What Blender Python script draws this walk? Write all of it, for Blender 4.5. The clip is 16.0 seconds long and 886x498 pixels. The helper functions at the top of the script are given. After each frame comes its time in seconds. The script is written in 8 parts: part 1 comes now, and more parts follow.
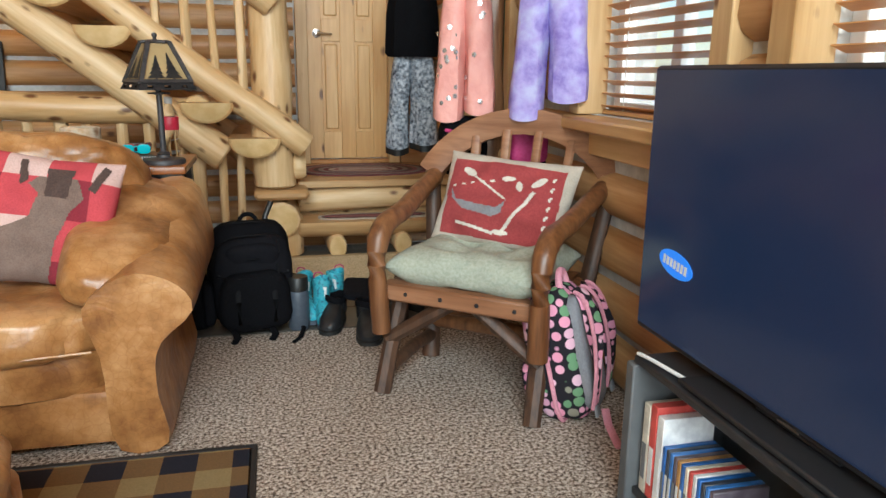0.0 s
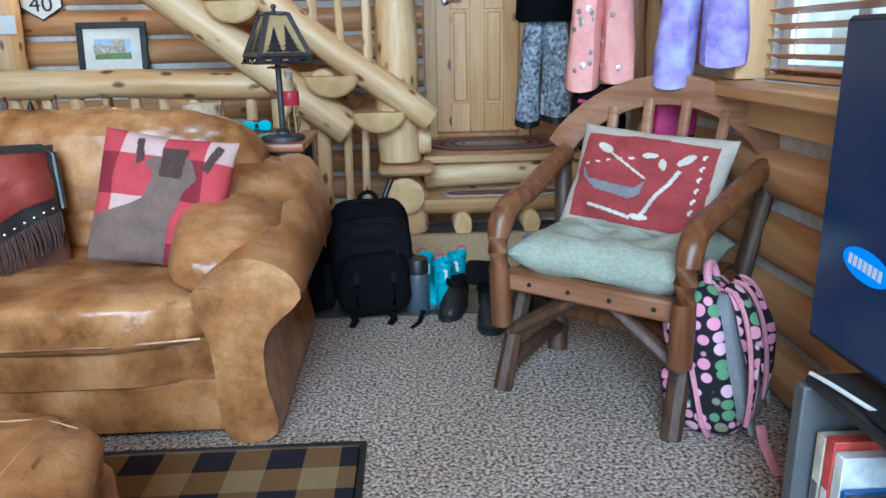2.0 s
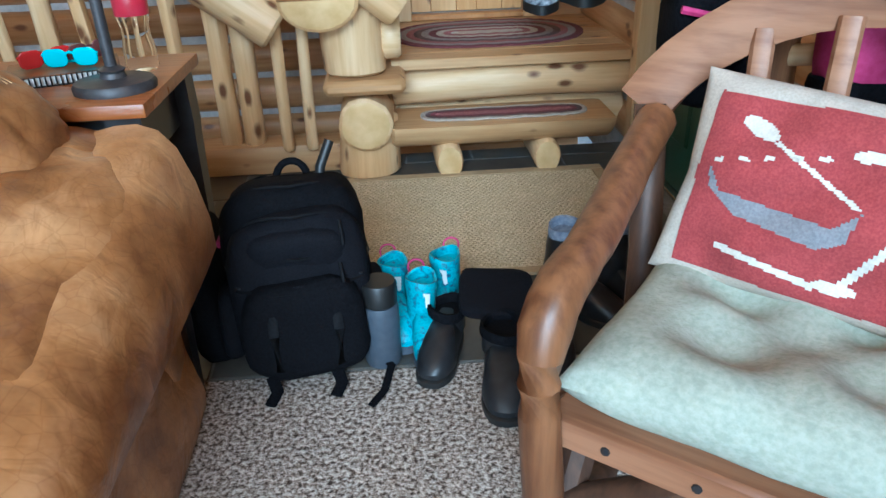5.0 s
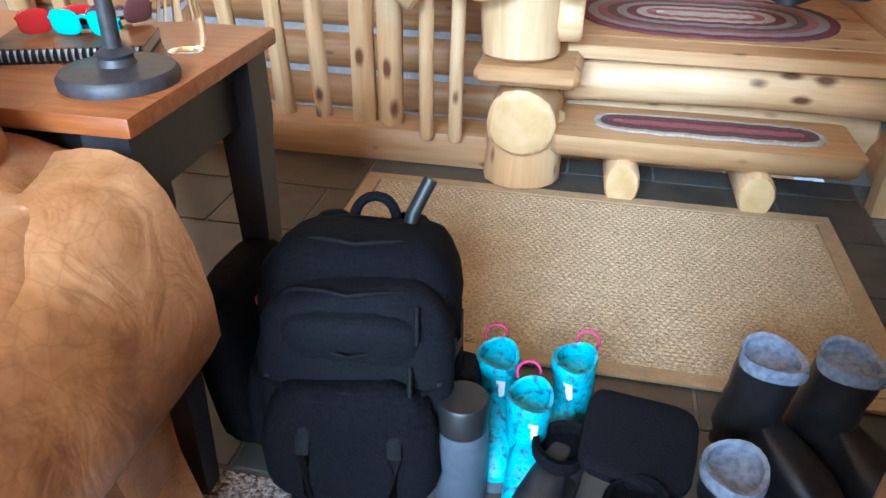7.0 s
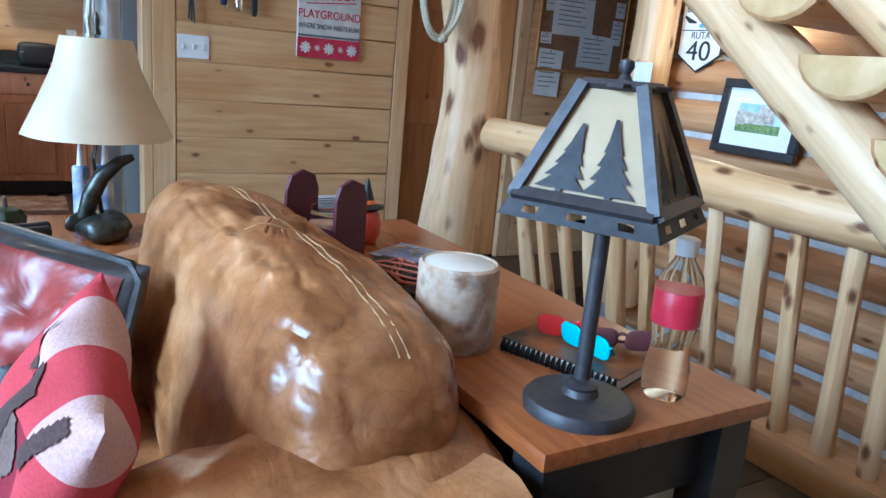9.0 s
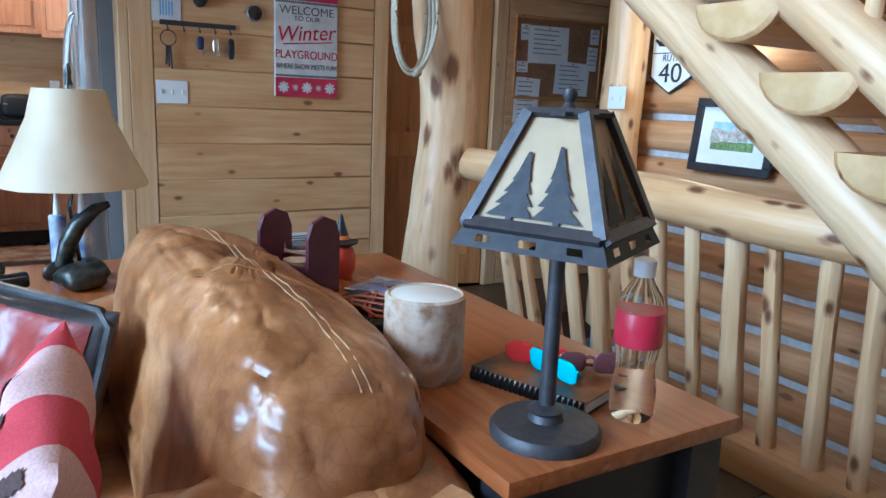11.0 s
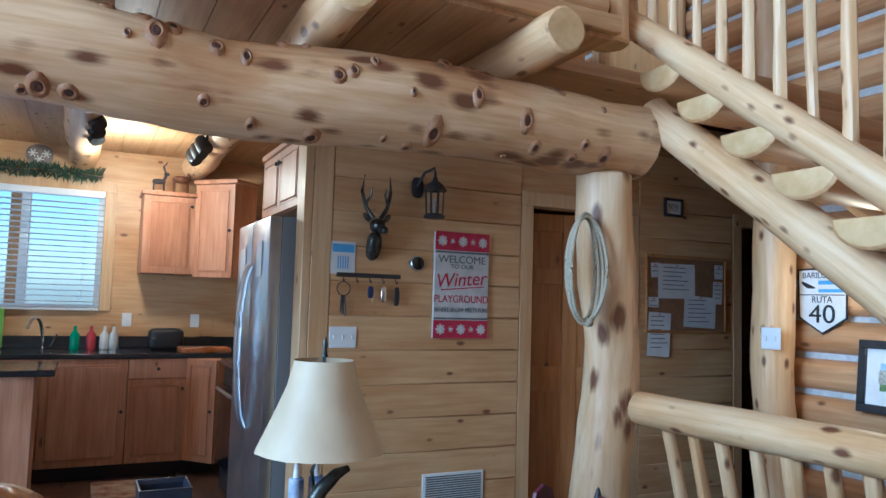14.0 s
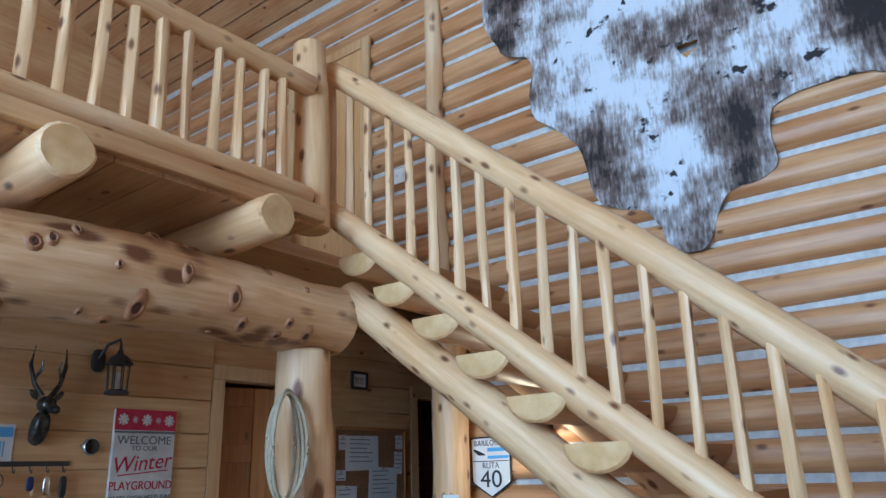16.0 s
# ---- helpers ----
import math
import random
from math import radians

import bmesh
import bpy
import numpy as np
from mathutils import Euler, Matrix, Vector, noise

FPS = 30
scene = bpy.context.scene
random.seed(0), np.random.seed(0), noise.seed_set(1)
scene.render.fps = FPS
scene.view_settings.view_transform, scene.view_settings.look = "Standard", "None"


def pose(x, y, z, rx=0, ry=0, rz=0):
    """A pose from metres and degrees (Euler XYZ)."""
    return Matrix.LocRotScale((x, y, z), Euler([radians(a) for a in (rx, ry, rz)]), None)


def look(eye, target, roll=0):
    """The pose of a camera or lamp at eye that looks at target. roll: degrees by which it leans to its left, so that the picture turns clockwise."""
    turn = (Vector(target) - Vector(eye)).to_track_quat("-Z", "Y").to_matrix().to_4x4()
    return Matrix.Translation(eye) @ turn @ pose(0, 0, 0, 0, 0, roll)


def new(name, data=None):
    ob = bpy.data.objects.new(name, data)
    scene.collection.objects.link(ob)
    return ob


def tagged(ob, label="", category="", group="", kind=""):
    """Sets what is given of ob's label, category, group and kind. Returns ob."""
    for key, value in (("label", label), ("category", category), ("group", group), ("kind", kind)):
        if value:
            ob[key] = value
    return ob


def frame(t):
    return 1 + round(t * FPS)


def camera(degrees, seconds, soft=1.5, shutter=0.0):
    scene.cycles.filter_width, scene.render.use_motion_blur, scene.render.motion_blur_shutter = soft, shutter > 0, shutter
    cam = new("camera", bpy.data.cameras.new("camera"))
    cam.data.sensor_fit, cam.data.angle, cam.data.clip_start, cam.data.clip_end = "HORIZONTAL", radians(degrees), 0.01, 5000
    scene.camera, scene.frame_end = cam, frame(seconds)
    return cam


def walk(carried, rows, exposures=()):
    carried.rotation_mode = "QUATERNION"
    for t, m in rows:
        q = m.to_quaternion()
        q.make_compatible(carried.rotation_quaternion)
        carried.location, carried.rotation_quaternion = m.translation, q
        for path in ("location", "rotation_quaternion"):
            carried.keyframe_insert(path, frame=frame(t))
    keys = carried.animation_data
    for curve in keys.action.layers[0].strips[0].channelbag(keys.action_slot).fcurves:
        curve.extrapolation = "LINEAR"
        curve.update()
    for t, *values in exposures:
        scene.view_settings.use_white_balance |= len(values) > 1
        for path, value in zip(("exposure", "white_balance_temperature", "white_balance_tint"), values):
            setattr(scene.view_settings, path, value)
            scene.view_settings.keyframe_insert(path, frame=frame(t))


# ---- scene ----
cam = camera(63.0, 16.0)
PATH = [
    (0, (0.161, 2.422, 1.131), (0.603, 4.315, 0.658), 0.6),
    (0.5, (0.091, 2.339, 1.135), (0.326, 4.259, 0.628), -0.5),
    (1, (0.106, 2.402, 1.136), (0.225, 4.329, 0.616), -1.0),
    (1.5, (0.199, 2.525, 1.135), (0.292, 4.453, 0.608), -1.3),
    (2, (0.225, 2.649, 1.118), (0.304, 4.571, 0.571), -1.2),
    (2.5, (0.242, 2.839, 1.152), (0.315, 4.751, 0.567), -1.2),
    (3, (0.319, 3.019, 1.147), (0.414, 4.915, 0.517), -1.0),
    (3.2, (0.377, 3.097, 1.15), (0.459, 4.99, 0.51), -0.5),
    (5.3, (0.292, 4.156, 1.14), (0.422, 5.905, 0.178), -2.8),
    (5.5, (0.283, 4.244, 1.138), (0.501, 5.971, 0.153), -2.9),
    (6, (0.253, 4.427, 1.139), (0.569, 6.097, 0.084), -1.5),
    (6.5, (0.346, 4.572, 1.122), (0.431, 6.255, 0.045), 1.9),
    (7, (0.385, 4.68, 1.099), (0.04, 6.354, 0.061), 0.6),
    (7.5, (0.297, 4.781, 1.151), (-0.556, 6.348, 0.248), 0.6),
    (8, (0.353, 4.881, 1.198), (-0.911, 6.222, 0.419), 3.5),
    (8.5, (0.446, 4.911, 1.226), (-1.089, 6.031, 0.602), 5.7),
    (9, (0.471, 4.873, 1.246), (-1.192, 5.869, 0.754), 5.1),
    (9.2, (0.477, 4.846, 1.259), (-1.21, 5.821, 0.808), 4.3),
    (11.3, (0.515, 4.92, 1.254), (-1.165, 5.925, 0.849), 2.1),
    (11.5, (0.521, 4.9, 1.264), (-1.183, 5.873, 0.877), 2.0),
    (12, (0.536, 4.767, 1.297), (-1.234, 5.647, 0.987), 1.1),
    (12.5, (0.551, 4.621, 1.314), (-1.288, 5.368, 1.069), 0.5),
    (13, (0.508, 4.514, 1.316), (-1.36, 5.201, 1.123), 1.5),
    (13.5, (0.381, 4.453, 1.35), (-1.463, 5.224, 1.279), 2.1),
    (14, (0.335, 4.37, 1.431), (-1.453, 5.254, 1.578), 1.7),
    (14.5, (0.341, 4.256, 1.459), (-1.354, 5.246, 1.843), 0.9),
    (15, (0.363, 4.189, 1.482), (-1.21, 5.301, 2.02), -0.9),
    (15.5, (0.374, 4.155, 1.488), (-1.031, 5.443, 2.093), -1.9),
    (16, (0.323, 4.159, 1.465), (-0.838, 5.676, 2.059), -1.7),
]
walk(cam, [(t, look(eye, target, roll)) for t, eye, target, roll in PATH], [(0.0, 0.5, 6100, 0), (1.0, 0.47, 4750, -5), (3.2, 0.65, 4650, -5), (5.5, 1.15, 4700, -6), (6.5, 1.55, 4700, -2), (7.0, 1.8, 4650, 0), (7.5, 1.6, 4350, -3), (8.5, 1.2, 4120, -4), (11.5, 0.92, 4140, -3), (13.0, 0.68, 4060, -3), (14.5, 0.54, 4130, -3), (16.0, 0.35, 4300, -2)])


from mathutils.bvhtree import BVHTree

# ---------- world and light ----------
world = bpy.data.worlds.new("world")
scene.world = world
world.use_nodes = True
wn = world.node_tree.nodes
sky = wn.new("ShaderNodeTexSky")
sky.sky_type, sky.sun_disc = "NISHITA", False
sky.sun_elevation, sky.sun_rotation = radians(38), radians(150)
wn["Background"].inputs["Strength"].default_value = 0.15
world.node_tree.links.new(sky.outputs["Color"], wn["Background"].inputs["Color"])
sun_data = bpy.data.lights.new("sun", "SUN")
sun_data.energy, sun_data.angle, sun_data.color = 2.0, radians(10), (1, 0.96, 0.9)
sun = new("sun", sun_data)
sun.matrix_world = look((4, -7, 8), (0, 3, 0))


def window_light(name, eye, target, w, h, power, color=(0.93, 0.97, 1.0)):
    d = bpy.data.lights.new(name, "AREA")
    d.shape, d.size, d.size_y, d.energy, d.color = "RECTANGLE", w, h, power, color
    ob = new(name, d)
    ob.matrix_world = look(eye, target)
    return ob


window_light("south_window_light", (-0.6, -1.42, 1.5), (-0.6, 3, 1.5), 3.2, 2.2, 140)
window_light("gable_window_light", (-0.6, -1.42, 4.2), (-0.6, 4, 2.6), 3.6, 2.0, 330)
for ly in (4.6, 6.0):
    ld = bpy.data.lights.new("kitchen_track_bulb", "POINT")
    ld.energy, ld.color, ld.shadow_soft_size = 30, (1, 0.74, 0.46), 0.06
    new("kitchen_track_bulb", ld).location = (-5.5, ly, 2.33)
ld = bpy.data.lights.new("stair_sconce_bulb", "POINT")
ld.energy, ld.color, ld.shadow_soft_size = 5, (1, 0.66, 0.34), 0.03
new("stair_sconce_bulb", ld).location = (-1.86, 7.78, 1.56)


# ---------- materials ----------
def mat(name, color=(0.5, 0.5, 0.5), rough=0.5, metal=0.0, spec=0.5):
    m = bpy.data.materials.new(name)
    m.use_nodes = True
    b = m.node_tree.nodes["Principled BSDF"]
    b.inputs["Base Color"].default_value = (*color, 1)
    b.inputs["Roughness"].default_value, b.inputs["Metallic"].default_value = rough, metal
    b.inputs["Specular IOR Level"].default_value = spec
    return m


def nodes(m):
    t = m.node_tree
    return t.nodes, t.links, t.nodes["Principled BSDF"]


def ramp(n, l, src, stops):
    r = n.new("ShaderNodeValToRGB")
    e = r.color_ramp.elements
    while len(e) < len(stops):
        e.new(0.5)
    for k, (p, c) in enumerate(stops):
        e[k].position, e[k].color = p, (*c, 1)
    l.new(src, r.inputs["Fac"])
    return r.outputs["Color"]


def mapped(n, l, scale, coord="Object", spin=True):
    tc = n.new("ShaderNodeTexCoord")
    mp = n.new("ShaderNodeMapping")
    mp.inputs["Scale"].default_value = scale
    l.new(tc.outputs[coord], mp.inputs["Vector"])
    if spin:
        oi = n.new("ShaderNodeObjectInfo")
        sc = n.new("ShaderNodeMath")
        sc.operation = "MULTIPLY"
        sc.inputs[1].default_value = 37.0
        l.new(oi.outputs["Random"], sc.inputs[0])
        l.new(sc.outputs[0], mp.inputs["Location"])
    return mp.outputs["Vector"]


def mix(n, l, fac, a, b, kind="MIX"):
    m = n.new("ShaderNodeMix")
    m.data_type, m.blend_type = "RGBA", kind
    for k, v in ((0, fac), (6, a), (7, b)):
        if hasattr(v, "is_linked"):
            l.new(v, m.inputs[k])
        else:
            m.inputs[k].default_value = v if k == 0 else (*v, 1)
    return m.outputs[2]


def tex(n, l, vec, scale, detail=4.0, rough=0.55):
    t = n.new("ShaderNodeTexNoise")
    t.inputs["Scale"].default_value, t.inputs["Detail"].default_value, t.inputs["Roughness"].default_value = scale, detail, rough
    l.new(vec, t.inputs["Vector"])
    return t.outputs["Fac"]


def bump(n, l, b, height, strength=0.3, dist=0.01):
    bp = n.new("ShaderNodeBump")
    bp.inputs["Strength"].default_value, bp.inputs["Distance"].default_value = strength, dist
    l.new(height, bp.inputs["Height"])
    l.new(bp.outputs["Normal"], b.inputs["Normal"])


def wood(name, light, dark, knot=(0.16, 0.065, 0.026), axis="z", rough=0.42, knots=0.13, grain=1.0, kscale=3.2, patch=None):
    """Wood with long grain along one axis, wide colour patches and dark knots."""
    m = mat(name, light, rough)
    n, l, b = nodes(m)
    s = {"x": (0.06, 1, 1), "y": (1, 0.06, 1), "z": (1, 1, 0.06)}[axis]
    v = mapped(n, l, s)
    g = tex(n, l, v, 38 * grain, 5, 0.6)
    col = ramp(n, l, g, [(0.3, dark), (0.62, light)])
    s2 = {"x": (0.35, 1, 1), "y": (1, 0.35, 1), "z": (1, 1, 0.35)}[axis]
    v2 = mapped(n, l, s2)
    big = tex(n, l, v2, 3.2, 3)
    tint = ramp(n, l, big, [(0.32, patch or (0.72, 0.6, 0.5)), (0.6, (1, 1, 1))])
    col = mix(n, l, 0.8, col, tint, "MULTIPLY")
    vo = n.new("ShaderNodeTexVoronoi")
    vo.inputs["Scale"].default_value = kscale
    sk = {"x": (0.5, 1, 1), "y": (1, 0.5, 1), "z": (1, 1, 0.5)}[axis]
    l.new(mapped(n, l, sk), vo.inputs["Vector"])
    wob = n.new("ShaderNodeMath")
    wob.operation = "MULTIPLY_ADD"
    wob.inputs[1].default_value = knots * 0.9
    l.new(g, wob.inputs[0])
    l.new(vo.outputs["Distance"], wob.inputs[2])
    sway = n.new("ShaderNodeMath")
    sway.operation = "MULTIPLY_ADD"
    sway.inputs[1].default_value = knots * 1.6
    l.new(big, sway.inputs[0])
    l.new(wob.outputs[0], sway.inputs[2])
    kf = ramp(n, l, sway.outputs[0], [(knots * 1.6, (1, 1, 1)), (knots * 2.1, (0, 0, 0))])
    col = mix(n, l, kf, col, knot)
    l.new(col, b.inputs["Base Color"])
    rr = n.new("ShaderNodeMapRange")
    rr.inputs[3].default_value, rr.inputs[4].default_value = rough - 0.1, rough + 0.14
    l.new(big, rr.inputs[0])
    l.new(rr.outputs[0], b.inputs["Roughness"])
    bump(n, l, b, g, 0.16, 0.004)
    return m


def noisy(name, c1, c2, scale, rough=0.6, strength=0.2, dist=0.004, detail=4, c3=None, metal=0.0, coord="Object", spec=0.5):
    m = mat(name, c1, rough, metal, spec)
    n, l, b = nodes(m)
    v = mapped(n, l, (1, 1, 1), coord)
    f = tex(n, l, v, scale, detail)
    stops = [(0.35, c1), (0.65, c2)] if c3 is None else [(0.3, c1), (0.5, c2), (0.68, c3)]
    col = ramp(n, l, f, stops)
    big = ramp(n, l, tex(n, l, v, scale * 0.11, 3), [(0.3, (0.78, 0.78, 0.78)), (0.65, (1, 1, 1))])
    l.new(mix(n, l, 0.7, col, big, "MULTIPLY"), b.inputs["Base Color"])
    bump(n, l, b, f, strength, dist)
    return m


PINE_LOG = wood("peeled_pine_log", (0.76, 0.55, 0.31), (0.62, 0.40, 0.19), knots=0.27, kscale=12, patch=(0.86, 0.7, 0.5))
KNOTTY = wood("knotty_beam_log", (0.78, 0.6, 0.37), (0.66, 0.46, 0.24), knots=0.34, kscale=8, patch=(0.68, 0.48, 0.3))
BEAM_LOG = wood("heavily_knotted_beam", (0.78, 0.58, 0.34), (0.62, 0.4, 0.19), knots=0.42, kscale=9.5, patch=(0.6, 0.42, 0.26))
END_GRAIN = noisy("sawn_log_end", (0.62, 0.40, 0.16), (0.74, 0.52, 0.25), 14, 0.6)
WALL_LOG_X = wood("wall_log_along_x", (0.62, 0.38, 0.18), (0.46, 0.24, 0.09), axis="x", knots=0.17, kscale=8.0, patch=(0.66, 0.5, 0.36))
WALL_LOG_Y = wood("wall_log_along_y", (0.62, 0.38, 0.18), (0.46, 0.24, 0.09), axis="y", knots=0.17, kscale=8.0, patch=(0.66, 0.5, 0.36))
PLANK_Y = wood("pine_plank_along_y", (0.64, 0.42, 0.2), (0.52, 0.31, 0.13), axis="y", knots=0.16, kscale=9.0, patch=(0.74, 0.58, 0.42))
PLANK_X = wood("pine_plank_along_x", (0.6, 0.39, 0.19), (0.48, 0.28, 0.12), axis="x", knots=0.16, kscale=9.0, patch=(0.74, 0.58, 0.42))
PLANK_Z = wood("pine_board_upright", (0.66, 0.46, 0.24), (0.55, 0.35, 0.16), axis="z", knots=0.15, kscale=9.0, patch=(0.8, 0.66, 0.5))
DOOR_PINE = wood("varnished_pine_door", (0.68, 0.43, 0.19), (0.57, 0.33, 0.125), axis="z", knots=0.16, kscale=6, rough=0.35, patch=(0.84, 0.72, 0.55))
# darker copy of DOOR_PINE: the hall's shade is put into its colour
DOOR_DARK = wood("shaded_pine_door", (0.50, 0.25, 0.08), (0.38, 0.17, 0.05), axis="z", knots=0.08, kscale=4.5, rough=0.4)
HICKORY = wood("reddish_cabinet_wood", (0.56, 0.3, 0.17), (0.42, 0.2, 0.1), axis="z", knots=0.07, rough=0.38, patch=(0.7, 0.55, 0.45))
TABLE_TOP = wood("honey_oak_top", (0.42, 0.16, 0.045), (0.28, 0.09, 0.022), axis="x", knots=0.0, rough=0.28, grain=1.4)
CHAIR_WOOD = wood("dark_chair_log", (0.23, 0.1, 0.04), (0.1, 0.038, 0.016), axis="z", knots=0.1, kscale=6, rough=0.35, knot=(0.04, 0.015, 0.01))
CHAIR_BACK = wood("weathered_chair_back", (0.34, 0.17, 0.09), (0.2, 0.085, 0.04), axis="x", knots=0.06, kscale=6, rough=0.45)
CHINK = noisy("grey_white_chinking", (0.52, 0.53, 0.52), (0.66, 0.66, 0.64), 30, 0.85, 0.3)
WHITE = mat("white_plastic", (0.8, 0.8, 0.78), 0.4)
BLACK = mat("matt_black", (0.015, 0.015, 0.017), 0.5)
IRON = noisy("dark_bronze_iron", (0.05, 0.047, 0.05), (0.075, 0.07, 0.072), 60, 0.5, 0.2, 0.001, metal=0.4)
BLACK_PAINT = noisy("black_painted_wood", (0.02, 0.02, 0.022), (0.032, 0.032, 0.035), 20, 0.42, 0.1)
STEEL = noisy("brushed_steel", (0.5, 0.52, 0.55), (0.58, 0.6, 0.62), 8, 0.3, 0.02, metal=0.9)
CHROME = mat("satin_chrome", (0.7, 0.7, 0.7), 0.22, 1.0)
GRANITE = noisy("black_granite", (0.012, 0.013, 0.016), (0.05, 0.05, 0.055), 180, 0.12, 0.0)
GREEN = noisy("dark_green_paint", (0.012, 0.07, 0.06), (0.018, 0.09, 0.078), 9, 0.35, 0.05)


# ---------- mesh helpers ----------
def thing(name, at, label="", category="", group="", kind=""):
    ob = new(name)
    ob.location = at
    return tagged(ob, label, category, group, kind)


def as_mesh(name, bm, material, smooth=True):
    me = bpy.data.meshes.new(name)
    bmesh.ops.recalc_face_normals(bm, faces=bm.faces)
    bm.to_mesh(me)
    bm.free()
    for m in material if isinstance(material, (list, tuple)) else (material,):
        me.materials.append(m)
    if smooth:
        me.polygons.foreach_set("use_smooth", [True] * len(me.polygons))
        me.set_sharp_from_angle(angle=radians(42))
    return me


def chain(ob):
    m = ob.matrix_basis.copy()
    while ob.parent:
        m = ob.parent.matrix_basis @ m if ob.matrix_parent_inverse == Matrix() else ob.parent.matrix_basis @ ob.matrix_parent_inverse @ m
        ob = ob.parent
    return m


def part(name, bm, material, parent=None, label="", m=None, smooth=True):
    """One mesh object; its matrix m is in world space, whatever the parent."""
    me = bm if isinstance(bm, bpy.types.Mesh) else as_mesh(name, bm, material, smooth)
    ob = new(name, me)
    if m is not None:
        ob.matrix_basis = m
    if parent:
        ob.parent = parent
        ob.matrix_parent_inverse = chain(parent).inverted()
    if label:
        ob["label"] = label
    return ob


def struct(name, bm, material, label, category, smooth=True):
    return tagged(part(name, bm, material, smooth=smooth), label, category, kind="structure")


def box(x0, x1, y0, y1, z0, z1, bevel=0.0, bm=None, m=None, seg=1):
    bm = bm or bmesh.new()
    r = bmesh.ops.create_cube(bm, size=1)
    t = Matrix.LocRotScale(((x0 + x1) / 2, (y0 + y1) / 2, (z0 + z1) / 2), None, (x1 - x0, y1 - y0, z1 - z0))
    bmesh.ops.transform(bm, matrix=(m or Matrix()) @ t, verts=r["verts"])
    if bevel:
        es = {e for v in r["verts"] for e in v.link_edges}
        bmesh.ops.bevel(bm, geom=list(es), offset=bevel, segments=seg, affect="EDGES", profile=0.6)
    return bm


def rings(sections, close=True, bm=None, cap=True):
    """A skin over rows of points, each row a closed ring."""
    bm = bm or bmesh.new()
    rows = [[bm.verts.new(p) for p in s] for s in sections]
    k = len(rows[0])
    for a, b in zip(rows, rows[1:]):
        for i in range(k if close else k - 1):
            bm.faces.new((a[i], a[(i + 1) % k], b[(i + 1) % k], b[i]))
    if cap and close:
        bm.faces.new(rows[0][::-1])
        bm.faces.new(rows[-1])
    return bm


def lathe(profile, seg=20, bm=None, at=(0, 0, 0), squash=1.0):
    return rings([[(at[0] + r * math.cos(2 * math.pi * i / seg), at[1] + squash * r * math.sin(2 * math.pi * i / seg), at[2] + z) for i in range(seg)] for r, z in profile], bm=bm)


def sweep(points, radii, seg=10, flat=1.0, bm=None, up=(0, 0, 1)):
    """A tube along points; flat squeezes it along its own up direction."""
    pts = [Vector(p) for p in points]
    out = []
    for i, p in enumerate(pts):
        d = (pts[min(i + 1, len(pts) - 1)] - pts[max(i - 1, 0)]).normalized()
        side = d.cross(Vector(up))
        side = side.normalized() if side.length > 0.05 else d.cross(Vector((1, 0, 0))).normalized()
        nrm = side.cross(d)
        r = radii[i] if isinstance(radii, (list, tuple)) else radii
        out.append([p + side * r * math.cos(2 * math.pi * k / seg) + nrm * r * flat * math.sin(2 * math.pi * k / seg) for k in range(seg)])
    return rings(out, bm=bm)


def bez(a, b, c, d, n=10):
    a, b, c, d = Vector(a), Vector(b), Vector(c), Vector(d)
    return [a * (1 - t) ** 3 + b * 3 * t * (1 - t) ** 2 + c * 3 * t * t * (1 - t) + d * t ** 3 for t in [i / n for i in range(n + 1)]]


log_count = [0]


def log(name, p0, p1, r0, r1, parent, material=None, label="", seg=12, rough=0.06, step=0.14, bend=0.0):
    """A peeled log from p0 to p1: uneven, tapered, with softened sawn ends."""
    p0, p1 = Vector(p0), Vector(p1)
    d = p1 - p0
    length = d.length
    log_count[0] += 1
    o = log_count[0] * 7.3
    n = max(2, int(length / step))
    sec = []
    stops = [0.0, 0.012] + [length * i / n for i in range(1, n)] + [length - 0.012, length]
    for j, z in enumerate(stops):
        r = r0 + (r1 - r0) * z / length
        k = 0.88 if j in (0, len(stops) - 1) else 1.0
        cx = noise.noise((o, z * 1.3, 1.0)) * r * 0.35 + bend * math.sin(math.pi * z / length)
        cy = noise.noise((o, z * 1.3, 9.0)) * r * 0.35
        row = []
        for i in range(seg):
            a = 2 * math.pi * i / seg
            w = 1 + rough * 1.6 * noise.noise((o + math.cos(a) * 0.9, math.sin(a) * 0.9, z * 2.4)) + rough * noise.noise((o + math.cos(a) * 2.2, math.sin(a) * 2.2, z * 7))
            row.append((cx + r * k * w * math.cos(a), cy + r * k * w * math.sin(a), z))
        sec.append(row)
    bm = rings(sec)
    bm.faces.ensure_lookup_table()
    bm.faces[-1].material_index = bm.faces[-2].material_index = 1
    m = Matrix.Translation(p0) @ d.to_track_quat("Z", "Y").to_matrix().to_4x4()
    return part(name, bm, (material or PINE_LOG, END_GRAIN), parent, label, m)


